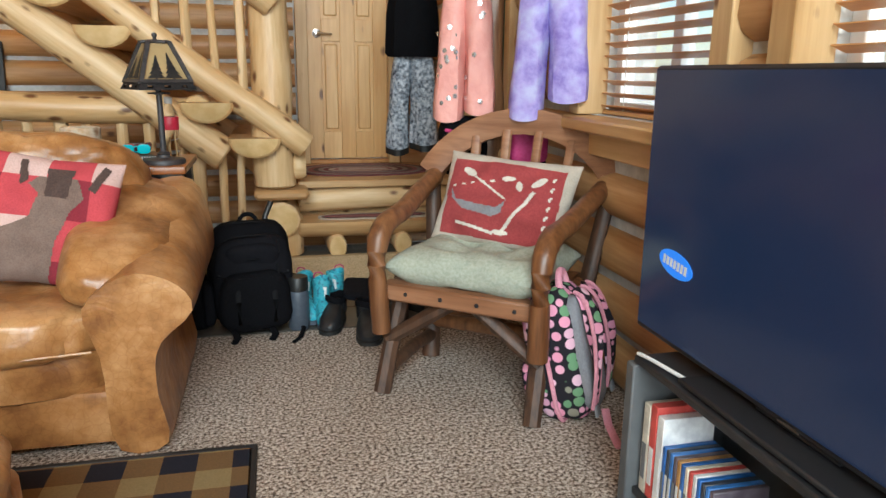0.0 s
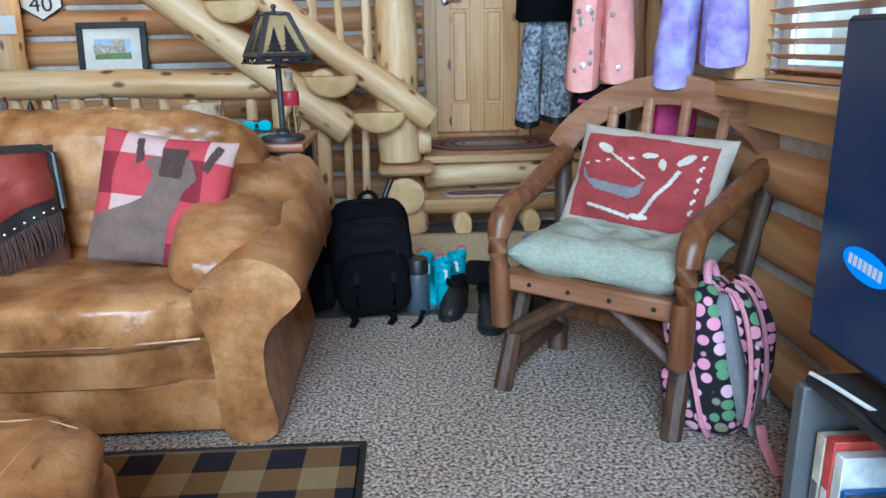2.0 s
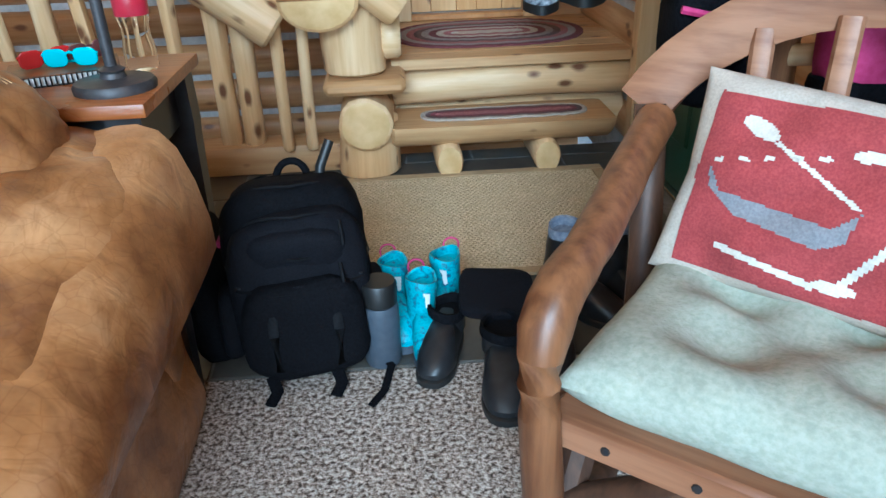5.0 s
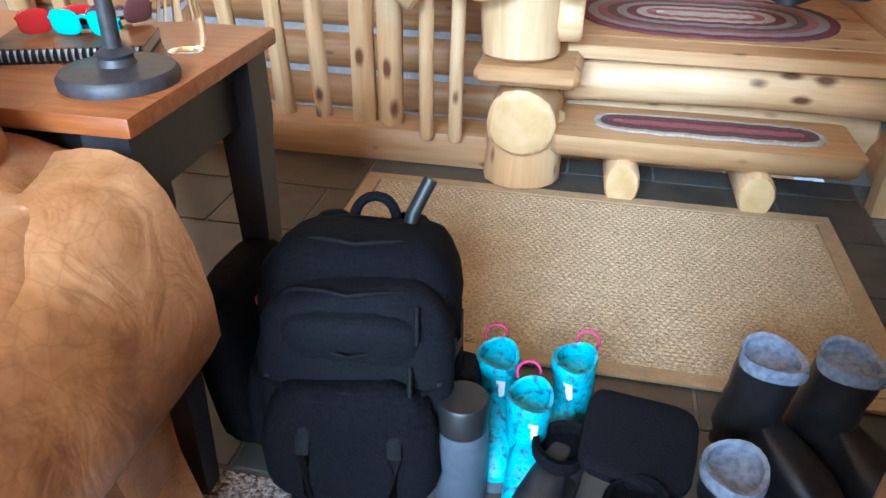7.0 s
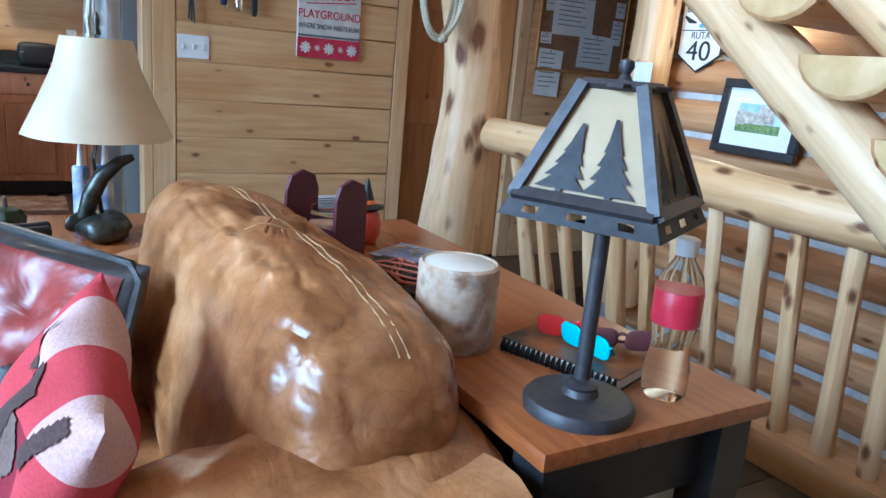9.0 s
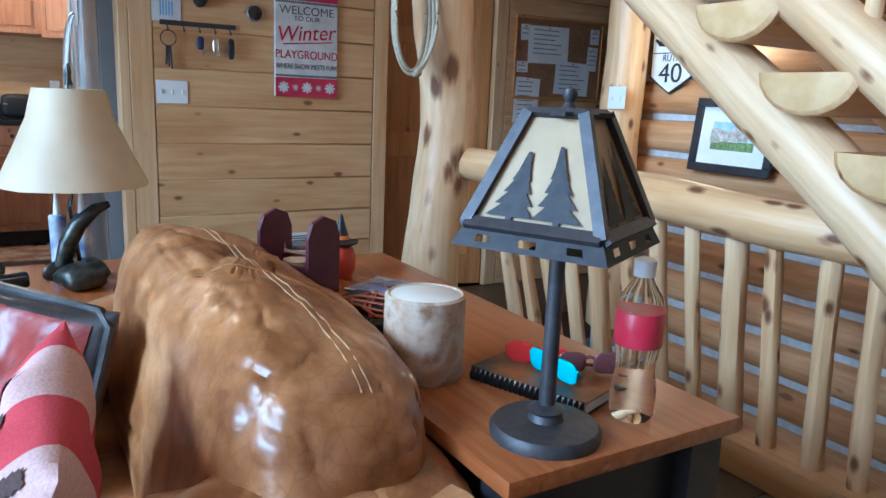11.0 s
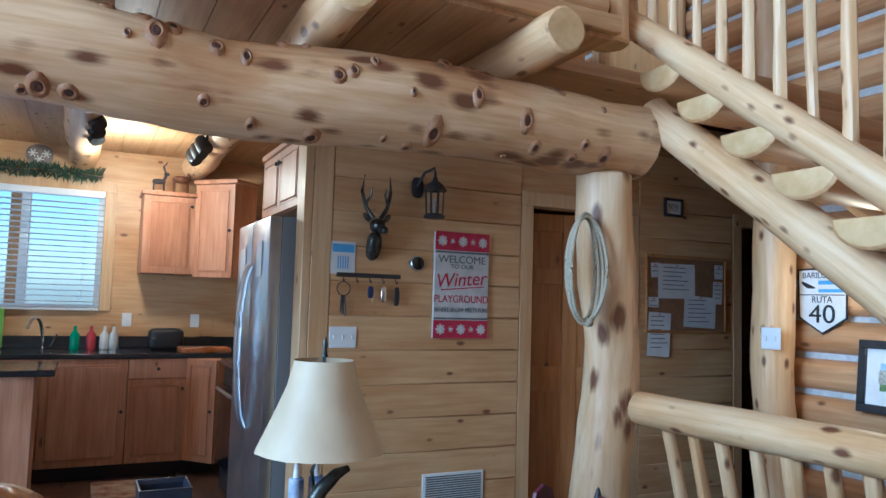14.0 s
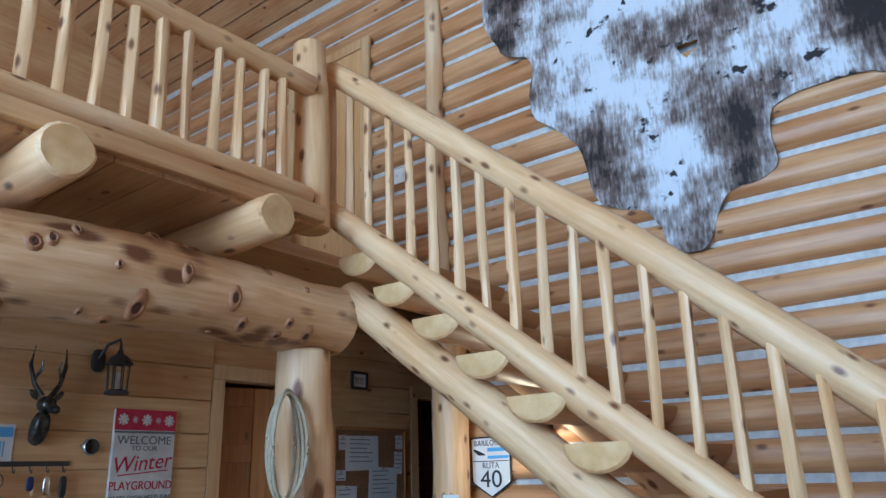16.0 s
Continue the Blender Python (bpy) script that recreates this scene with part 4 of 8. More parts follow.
def sofa(name, m, width, label, shift=0.0):
    """A leather sofa: x across, its back towards +y, centre of the front at the origin."""
    th = thing(name, m.translation, label, "sofa")
    hw = width / 2
    part("base", box(-hw + 0.2, hw - 0.2, 0.03, 0.82, 0.03, 0.2, 0.02, seg=2), LEATHER, th, m=m)
    part("seat_rail", blob(width - 0.42, 0.84, 0.17, 7, 30, 10, 0.008, 4), LEATHER, th, m=m @ tilt((0, 0.43, 0.25)))
    sw = width - 0.5
    for k in range(1):
        cx = -hw + 0.25 + sw * (k + 0.5)
        c = part("seat_cushion", blob(sw * 1.04, 0.78, 0.19, 4.5, 72, 30, 0.03, 6, k * 3.1), LEATHER, th, m=m @ tilt((cx, 0.36, 0.375)))
        part("piping", sweep([(cx - sw * 0.49, 0.0, 0.335), (cx - sw * 0.25, -0.028, 0.33), (cx + sw * 0.25, -0.028, 0.332), (cx + sw * 0.49, 0.0, 0.337)], 0.004, 6), LEATHER, c, m=m)
    bw = (width - 0.5) * 1.26
    bc = part("back_cushion", blob(bw * 1.02, 0.36, 0.52, 3.8, 150, 64, 0.016, 7.5, 11.0), LEATHER, th, m=m @ tilt((shift, 0.72, 0.655), -12))
    for off in (0.0, 0.016):
        part("stitching", surf_line(bc, [m @ Vector((shift + bw * 0.46 * q, 0.765 + off, 1.2)) for q in [i / 20 - 1 for i in range(41)]]), STITCH, bc)
    if shift:
        part("seam", surf_line(bc, [m @ Vector((0.06, 0.64 + 0.015 * i, 1.2)) for i in range(14)]), STITCH, bc)
    part("back_frame", blob(width - 0.16, 0.2, 0.68, 8, 30, 12, 0.006, 3), LEATHER, th, m=m @ tilt((0, 0.8, 0.40), -4))
    for s in (-1, 1):
        sec = []
        for i in range(9):
            y = -0.01 + 0.88 * i / 8
            top = 0.57 + 0.16 * (i / 8) ** 1.2
            ring = smooth_ring([(hw - 0.07, 0.02), (hw - 0.09, 0.2), (hw - 0.075, 0.34), (hw + 0.03, 0.45), (hw - 0.02, top - 0.03), (hw - 0.15, top), (hw - 0.28, top - 0.1), (hw - 0.24, 0.3), (hw - 0.22, 0.02)], 30)
            q = 0.97 if i in (0, 8) else 1.0
            c = sum((Vector(p) for p in ring), Vector((0, 0))) / len(ring)
            sec.append([(s * (c.x + (p.x - c.x) * q), y + (0.012 if i == 0 else 0), c.y + (p.y - c.y) * q) for p in ring])
        arm = part("arm", rings(sec), LEATHER, th, m=m)
        part("arm_pad", blob(0.34, 0.84, 0.2, 3.0, 60, 32, 0.018, 5, 5 + s), LEATHER, arm, m=m @ tilt((s * (hw - 0.2), 0.42, 0.585), 12, s * 14))
    for sx in (-1, 1):
        for y in (0.08, 0.84):
            part("foot", box(sx * (hw - 0.14) - 0.03, sx * (hw - 0.14) + 0.03, y - 0.03, y + 0.03, 0.0, 0.05, 0.005), BLACK, th, m=m)
    return th


SOFA = pose(-0.895, 4.555, 0.0, 0, 0, 0)
sofa("leather_sofa", SOFA, 1.55, "tan leather sofa with rolled arms and one wide seat cushion", -0.08)
SOFA2 = pose(-1.42, 3.62, 0, 0, 0, 82)
sofa("leather_armchair", SOFA2, 1.45, "tan leather armchair with creased cushions")
ot = thing("ottoman", (-0.9, 3.65, 0), "low tan leather ottoman with stitched top", "ottoman")
part("body", blob(0.98, 0.78, 0.3, 8, 36, 12, 0.006, 3), LEATHER, ot, m=tilt((-0.87, 3.65, 0.18)))
part("top_cushion", blob(1.02, 0.8, 0.22, 4.2, 70, 30, 0.028, 5, 4), LEATHER, ot, m=tilt((-0.87, 3.65, 0.345)))
tcu = bpy.data.objects["top_cushion"]
part("stitching", surf_line(tcu, [(-0.47, 3.31 + 0.035 * i, 1.0) for i in range(20)]), STITCH, ot)
part("stitching", surf_line(tcu, [(-1.29 + 0.045 * i, 3.93, 1.0) for i in range(20)]), STITCH, ot)
for x in (-1.22, -0.5):
    for y in (3.35, 3.95):
        part("foot", box(x - 0.03, x + 0.03, y - 0.03, y + 0.03, 0, 0.05), BLACK, ot)

# throw pillows
def throw(name, m, w, h, t, material, label, seed=0):
    th = thing(name, m.translation, label, "pillow")
    me = as_mesh("pillow_cover", pillow(w, h, t, 110, 2.6, 0.02, seed), material)
    part("pillow_cover", me, None, th, m=m)
    return th, me


m1 = pose(-0.55, 4.885, 0.665, -20, 8, -5)
tp1, me1 = throw("plaid_pillow", m1, 0.42, 0.42, 0.15, PLAID_RED, "red and cream plaid pillow with a stag motif")
body_poly = [(-0.95, -0.98), (-0.9, -0.35), (-0.5, -0.2), (-0.12, 0.0), (-0.05, 0.35), (-0.25, 0.5), (-0.1, 0.62), (0.45, 0.62), (0.55, 0.35), (0.4, 0.1), (0.3, -0.3), (0.2, -0.98)]
part("stag_motif", decal(me1, lambda u, v: inside(body_poly, u, v), 0.0025, 0.42, 0.42), CLOTH_BROWN, tp1, "taupe woven stag motif", m1)
ant = [[(-0.35, 0.45), (-0.4, 0.85), (-0.28, 0.85), (-0.25, 0.55)], [(0.05, 0.3), (0.0, 0.75), (0.4, 0.75), (0.35, 0.3)], [(0.6, 0.5), (0.75, 0.9), (0.85, 0.85), (0.7, 0.45)]]
for p in ant:
    part("antler_motif", decal(me1, lambda u, v: inside(p, u, v), 0.0035, 0.42, 0.42), CLOTH_DEEP, tp1, "dark antler", m1)

m2 = pose(-1.12, 4.87, 0.63, -18, 2, 36)
tp2, me2 = throw("fringed_pillow", m2, 0.51, 0.43, 0.17, COWHIDE, "cowhide pillow with red leather yoke and fringe", 3)
yoke = [(-1.1, 1.1), (1.1, 1.1), (1.1, 0.1), (0.5, -0.12), (0.0, -0.42), (-0.5, -0.12), (-1.1, 0.1)]
rim = [(-1.1, 1.1), (1.1, 1.1), (1.1, -0.04), (0.5, -0.28), (0.0, -0.58), (-0.5, -0.28), (-1.1, -0.04)]
part("yoke_edge", decal(me2, lambda u, v: inside(rim, u, v), 0.003, 0.51, 0.43), LEATHER_BLACK, tp2, "black leather yoke edge", m2)
inner = [(-0.88, 0.84), (0.88, 0.84), (0.88, 0.16), (0.45, 0.0), (0.0, -0.3), (-0.45, 0.0), (-0.88, 0.16)]
part("yoke", decal(me2, lambda u, v: inside(inner, u, v), 0.006, 0.51, 0.43), LEATHER_RED, tp2, "oxblood leather yoke", m2)
part("edge_cord", sweep([(0.249 * math.copysign(min(1, abs(1.35 * math.cos(a))), math.cos(a)), -0.01, 0.207 * math.copysign(min(1, abs(1.35 * math.sin(a))), math.sin(a))) for a in [math.pi * i / 18 for i in range(19)]], 0.011, 8), LEATHER_BLACK, tp2, m=m2)
fr = as_mesh("fringe", sweep([(0, 0, 0), (0.004, -0.006, -0.05), (-0.002, -0.004, -0.1)], [0.004, 0.0035, 0.002], 5), CLOTH_DEEP)
st = as_mesh("stud", lathe([(0.0, -0.002), (0.006, 0), (0.004, 0.003), (0, 0.004)], 8), CHROME)
for i in range(64):
    u = -0.93 + 1.86 * i / 63
    v = -0.04 - 0.54 * max(0, 1 - abs(u)) ** 1.2
    e = max(0, (1 - abs(u) ** 2.6) * (1 - abs(v) ** 2.6)) ** 0.5
    part("fringe", fr, None, tp2, m=m2 @ tilt((u * 0.25, -0.085 * e - 0.009, v * 0.21), random.uniform(-8, 8), random.uniform(-14, 14), random.uniform(0, 90)))
    if i % 4 == 0:
        part("stud", st, None, tp2, m=m2 @ tilt((u * 0.25, -0.085 * e - 0.009, v * 0.21 + 0.018), 90))
m3 = pose(-1.8, 4.0, 0.62, -20, 0, 86)
throw("plaid_pillow", m3, 0.44, 0.44, 0.15, PLAID_DARK, "red and black plaid pillow on the armchair", 6)

# ---------- plaid area rug ----------
rg = thing("area_rug", (-1.0, 3.6, 0), "brown and black plaid lodge rug", "rug")
part("rug_field", box(-1.720, 0.050, 2.840, 4.510, 0.001, 0.011, 0.003), PLAID_RUG, rg, m=Matrix())
part("rug_border", box(-1.740, 0.070, 4.511, 4.530, 0.001, 0.0125, 0.003), BLACK, rg)
part("rug_border", box(0.051, 0.070, 2.830, 4.510, 0.001, 0.0125, 0.003), BLACK, rg)
part("inner_band", box(-1.420, -0.220, 3.140, 4.220, 0.0118, 0.0126), noisy("tan_rug_band", (0.33, 0.22, 0.1), (0.42, 0.29, 0.14), 150, 0.95), rg)
part("inner_line", box(-1.360, -0.290, 3.200, 4.150, 0.0131, 0.0138), BLACK, rg)
part("inner_field", box(-1.340, -0.310, 3.220, 4.130, 0.0142, 0.015), noisy("rust_rug_field", (0.14, 0.07, 0.05), (0.32, 0.22, 0.12), 18, 0.95), rg)

# ---------- console table behind the sofa ----------
TZ = 0.757
tb = thing("console_table", (-1.2, 5.67, 0), "console table with oak top and black base", "table")
TX0, TX1, TY0, TY1 = -1.55, -0.19, 5.455, 5.93
part("tabletop", box(TX0, TX1, TY0, TY1, TZ - 0.03, TZ, 0.006, seg=2), TABLE_TOP, tb)
part("apron", box(TX0 + 0.06, TX1 - 0.06, TY0 + 0.05, TY0 + 0.07, TZ - 0.16, TZ - 0.031), BLACK_PAINT, tb)
part("apron", box(TX0 + 0.06, TX1 - 0.06, TY1 - 0.07, TY1 - 0.05, TZ - 0.16, TZ - 0.031), BLACK_PAINT, tb)
part("end_apron", box(TX1 - 0.07, TX1 - 0.05, TY0 + 0.08, TY1 - 0.08, TZ - 0.16, TZ - 0.031), BLACK_PAINT, tb)
part("end_apron", box(TX0 + 0.05, TX0 + 0.07, TY0 + 0.08, TY1 - 0.08, TZ - 0.16, TZ - 0.031), BLACK_PAINT, tb)
for x in (TX0 + 0.055, TX1 - 0.055):
    for y in (TY0 + 0.055, TY1 - 0.055):
        part("leg", rings([[(x + a * s, y + b * s, z) for a, b in ((-1, -1), (1, -1), (1, 1), (-1, 1))] for s, z in ((0.022, 0), (0.035, TZ - 0.2), (0.038, TZ - 0.165), (0.036, TZ - 0.032))]), BLACK_PAINT, tb, smooth=False)

# ---------- iron lamp with pine-tree shade ----------
LX, LY = -0.285, 5.59
lamp = thing("table_lamp", (LX, LY, TZ), "dark iron lamp with pine-tree cut-out shade", "lamp")
part("base", lathe([(0, 0), (0.085, 0), (0.086, 0.012), (0.08, 0.02), (0.028, 0.026), (0.024, 0.036), (0.028, 0.042), (0.014, 0.05), (0, 0.05)], 32, at=(LX, LY, TZ)), IRON, lamp)
part("stem", lathe([(0, 0.045), (0.0125, 0.045), (0.0115, 0.3), (0.014, 0.345), (0.02, 0.35), (0, 0.352)], 14, at=(LX, LY, TZ)), IRON, lamp)
part("drip_disc", lathe([(0.012, 0.278), (0.042, 0.281), (0.043, 0.286), (0.013, 0.288)], 24, at=(LX, LY, TZ)), IRON, lamp)
S0, S1, SB, ST = 0.14, 0.058, 1.085, 1.24
shade = part("shade", bmesh.new(), AMBER, lamp)
bpy.data.meshes.remove(shade.data)
ang = [radians(a) for a in (-18, 72, 162, 252)]


def sh(k, f, out=0.0):
    r = S0 + (S1 - S0) * f + out
    return Vector((LX + r * math.cos(ang[k % 4]), LY + r * math.sin(ang[k % 4]), SB + (ST - SB) * f))


shade = part("shade", rings([[sh(k, 0.02, -0.004) for k in range(4)], [sh(k, 0.98, -0.004) for k in range(4)]], cap=False), AMBER, lamp, "amber mica panels", smooth=False)
for k in range(4):
    part("corner_bar", sweep([sh(k, 0), sh(k, 1)], 0.011, 4), IRON, shade)
    part("top_bar", sweep([sh(k, 1), sh(k + 1, 1)], 0.007, 4), IRON, shade)
    part("bottom_bar", sweep([sh(k, 0), sh(k + 1, 0)], 0.012, 4), IRON, shade)
    lo = [sh(k, -0.03, 0.003), sh(k + 1, -0.03, 0.003), sh(k + 1, -0.19, 0.006), sh(k, -0.19, 0.006)]
    bm = bmesh.new()
    a_, b_ = lo[0], lo[1]
    c_, d_ = lo[2], lo[3]
    holes_u = [(0.14, 0.24), (0.44, 0.56), (0.76, 0.86)]
    us = [0.0] + [q for h in holes_u for q in h] + [1.0]
    for i, (u0, u1) in enumerate(zip(us, us[1:])):
        spans = ((0.0, 1.0),) if i % 2 == 0 else ((0.0, 0.3), (0.68, 1.0))
        for v0, v1 in spans:
            q = [bm.verts.new(a_.lerp(b_, u).lerp(d_.lerp(c_, u), v)) for u, v in ((u0, v0), (u1, v0), (u1, v1), (u0, v1))]
            bm.faces.new(q)
    bmesh.ops.solidify(bm, geom=bm.faces, thickness=0.002)
    part("skirt", bm, IRON, shade, smooth=False)
    # cut-out trees, or a standing stag on alternate sides
    def on(u, f):
        return sh(k, f, 0.003).lerp(sh(k + 1, f, 0.003), u)
    bm = bmesh.new()
    for cx, ht in ((0.31, 0.56), (0.67, 0.62)) if k % 2 else ((0.3, 0.54), (0.66, 0.66)):
        for t_ in range(5):
            f0, f1 = 0.1 + ht * t_ / 5.4, 0.1 + ht * (t_ + 1.7) / 5.4
            w = 0.19 * (1 - t_ / 5.6)
            bm.faces.new([bm.verts.new(on(u, f)) for u, f in ((cx - w, f0), (cx + w, f0), (cx + 0.02, min(f1, 0.1 + ht)), (cx - 0.02, min(f1, 0.1 + ht)))])
        bm.faces.new([bm.verts.new(on(u, f)) for u, f in ((cx - 0.025, 0.0), (cx + 0.025, 0.0), (cx + 0.02, 0.14), (cx - 0.02, 0.14))])
    bmesh.ops.solidify(bm, geom=bm.faces, thickness=0.0015)
    part("tree_cutout", bm, IRON, shade, smooth=False)
part("finial", lathe([(0, 0.0), (0.012, 0.002), (0.006, 0.012), (0.011, 0.022), (0.009, 0.03), (0, 0.034)], 14, at=(LX, LY, ST + 0.003)), IRON, lamp)
part("harp_plate", box(LX - 0.045, LX + 0.045, LY - 0.045, LY + 0.045, ST - 0.004, ST + 0.003, 0.001), IRON, lamp)

# ---------- bottle, candle, book, small things ----------
WATER = mat("clear_plastic_water", (0.98, 0.99, 1.0), 0.02)
WATER.node_tree.nodes["Principled BSDF"].inputs["Transmission Weight"].default_value = 1.0
WATER.node_tree.nodes["Principled BSDF"].inputs["IOR"].default_value = 1.09
bt = thing("water_bottle", (-0.275, 5.76, TZ), "clear plastic water bottle with red label", "bottle")
part("bottle_body", lathe([(0, 0), (0.03, 0), (0.036, 0.01), (0.037, 0.05), (0.032, 0.075), (0.031, 0.095), (0.036, 0.12), (0.037, 0.185), (0.032, 0.205), (0.017, 0.228), (0.014, 0.235), (0, 0.235)], 24, at=(-0.275, 5.76, TZ)), WATER, bt)
part("label", lathe([(0.0378, 0.125), (0.0384, 0.126), (0.0384, 0.18), (0.0378, 0.181)], 24, at=(-0.275, 5.76, TZ)), noisy("red_label", (0.55, 0.02, 0.05), (0.62, 0.04, 0.08), 20, 0.35), bt, "red printed label")
part("cap", lathe([(0.0, 0.236), (0.017, 0.236), (0.018, 0.262), (0.012, 0.265), (0, 0.265)], 18, at=(-0.275, 5.76, TZ)), WHITE, bt, "white cap")
BARK = noisy("birch_bark", (0.3, 0.17, 0.09), (0.66, 0.55, 0.41), 22, 0.8, 0.6, 0.008, c3=(0.5, 0.34, 0.2))
cd = thing("candle", (-0.58, 5.54, TZ), "wide birch-bark pillar candle", "candle")
part("bark", lathe([(0, 0), (0.07, 0), (0.073, 0.004), (0.074, 0.08), (0.073, 0.15), (0.068, 0.154), (0.06, 0.148), (0, 0.147)], 30, at=(-0.58, 5.54, TZ)), BARK, cd)
part("wax", lathe([(0, 0.148), (0.066, 0.149), (0.062, 0.152), (0.0, 0.15)], 26, at=(-0.58, 5.54, TZ)), mat("ivory_wax", (0.8, 0.76, 0.66), 0.4), cd, "ivory wax top")
mb = pose(-0.44, 5.725, TZ, 0, 0, 20)
bk = thing("notebook", (-0.44, 5.725, TZ), "spiral notebook with dark orange cover", "book")
part("pages", box(-0.115, 0.115, -0.08, 0.08, 0.003, 0.021, 0.001), PAPER, bk, m=mb)
part("cover", box(-0.118, 0.118, -0.083, 0.083, 0.0215, 0.0245, 0.001), noisy("dark_green_orange_cover", (0.02, 0.025, 0.02), (0.3, 0.1, 0.02), 9, 0.45, 0.02), bk, m=mb)
part("back_cover", box(-0.118, 0.118, -0.083, 0.083, 0.0, 0.0028, 0.001), BLACK, bk, m=mb)
for i in range(22):
    part("spiral_ring", lathe([(0.011, -0.0012), (0.013, 0), (0.011, 0.0012)], 10), BLACK, bk, m=mb @ tilt((-0.11 + 0.0105 * i, -0.083, 0.0125), 0, 90, 0))
for nm, col, ox, oy, rz in (("sunglasses", RED, -0.03, 0.0, 20), ("sunglasses", mat("turquoise_plastic", (0.02, 0.5, 0.58), 0.3), 0.02, -0.03, -15), ("sunglasses", mat("brown_tint_lens", (0.16, 0.06, 0.06), 0.12), 0.06, 0.03, 40)):
    g_ = thing(nm, (0, 0, 0), "folded plastic sunglasses on the notebook", "glasses", "sunglasses on the notebook")
    mm = mb @ tilt((ox, oy, 0.026), 0, 0, rz)
    for s in (-1, 1):
        part("lens", blob(0.052, 0.006, 0.042, 3, 16, 8), col, g_, m=mm @ tilt((s * 0.032, 0, 0.022), 8))
        part("temple", sweep([(s * 0.058, 0, 0.03), (s * 0.05, 0.02, 0.012), (-s * 0.03, 0.03, 0.006)], 0.0028, 6), col, g_, m=mm)
    part("bridge", sweep([(-0.01, 0, 0.03), (0, -0.002, 0.034), (0.01, 0, 0.03)], 0.003, 6), col, g_, m=mm)
# purple crate with a jar
CR = noisy("plum_painted_wood", (0.07, 0.01, 0.025), (0.1, 0.016, 0.035), 20, 0.5)
mc = pose(-1.22, 5.53, TZ, 0, 0, 25)
ct = thing("wooden_caddy", (-1.22, 5.53, TZ), "plum painted wooden caddy with round handles", "caddy")
for s in (-1, 1):
    bm = rings([[(s * 0.085 + dx, -0.055 + 0.0, 0), (s * 0.085 + dx, 0.055, 0), (s * 0.085 + dx, 0.055, 0.15), (s * 0.085 + dx, 0.04, 0.185), (s * 0.085 + dx, 0.0, 0.2), (s * 0.085 + dx, -0.04, 0.185), (s * 0.085 + dx, -0.055, 0.15)] for dx in (-0.005, 0.005)])
    part("end_panel", bm, CR, ct, m=mc, smooth=False)
    part("side_panel", box(-0.08, 0.08, s * 0.05 - 0.004, s * 0.05 + 0.004, 0.002, 0.075), CR, ct, m=mc)
part("floor_panel", box(-0.08, 0.08, -0.046, 0.046, 0.0, 0.006), CR, ct, m=mc)
jr = thing("glass_jar", (-1.22, 5.53, TZ + 0.006), "glass jar candle inside the caddy", "jar")
part("jar_body", lathe([(0, 0), (0.038, 0), (0.04, 0.01), (0.04, 0.085), (0.034, 0.1), (0.036, 0.112), (0.03, 0.112), (0.03, 0.1)], 18, at=(-1.22, 5.53, TZ + 0.008)), WATER, jr)
part("jar_wax", lathe([(0, 0.004), (0.036, 0.004), (0.036, 0.07), (0, 0.072)], 16, at=(-1.22, 5.53, TZ + 0.008)), mat("peach_wax", (0.6, 0.38, 0.24), 0.5), jr)
pj = thing("pumpkin_jar", (-1.3, 5.68, TZ), "red glazed jar with black witch hat lid", "jar")
part("jar_body", lathe([(0, 0), (0.03, 0), (0.04, 0.02), (0.043, 0.05), (0.036, 0.08), (0.026, 0.095), (0, 0.096)], 18, at=(-1.3, 5.68, TZ)), noisy("red_orange_glaze", (0.42, 0.03, 0.015), (0.55, 0.07, 0.02), 14, 0.15, 0.1), pj)
part("hat_brim", lathe([(0, 0.097), (0.045, 0.095), (0.048, 0.1), (0.024, 0.106), (0, 0.106)], 18, at=(-1.3, 5.68, TZ)), BLACK, pj)
part("hat_cone", lathe([(0.024, 0.1065), (0.02, 0.118), (0.012, 0.145), (0.005, 0.17), (0, 0.178)], 14, at=(-1.3, 5.68, TZ)), BLACK, pj)
part("hat_band", lathe([(0.0238, 0.107), (0.025, 0.108), (0.0225, 0.117), (0.0205, 0.118)], 14, at=(-1.3, 5.68, TZ)), mat("orange_band", (0.6, 0.16, 0.02), 0.4), pj)
for nm, lab, x, y, sx, sy, sz, mt in (("electronics_box", "flat black electronics box with cables", -0.98, 5.62, 0.15, 0.11, 0.028, BLACK), ("charger", "black charger with coiled cable", -0.8, 5.58, 0.07, 0.05, 0.03, BLACK), ("magazine", "blue-grey glossy magazine under the keys", -1.1, 5.76, 0.24, 0.16, 0.008, noisy("blue_print", (0.12, 0.15, 0.3), (0.4, 0.42, 0.5), 9, 0.25))):
    q = thing(nm, (x, y, TZ), lab, nm.replace("_", " "))
    part("case", box(-sx / 2, sx / 2, -sy / 2, sy / 2, 0.001, sz, 0.004), mt, q, m=pose(x, y, TZ, 0, 0, 30))
cb = thing("cable", (-0.95, 5.6, TZ), "tangled thin black cable on the table", "cable")
part("cable_loop", sweep([(-0.84 + 0.16 * math.sin(i * 0.9) * math.cos(i * 0.31), 5.58 + 0.06 * math.cos(i * 1.3), TZ + 0.005 + 0.012 * abs(math.sin(i * 0.7))) for i in range(40)], 0.003, 6), BLACK, cb)
cb = thing("cable", (-1.0, 5.6, TZ), "orange braided cord on the table", "cable")
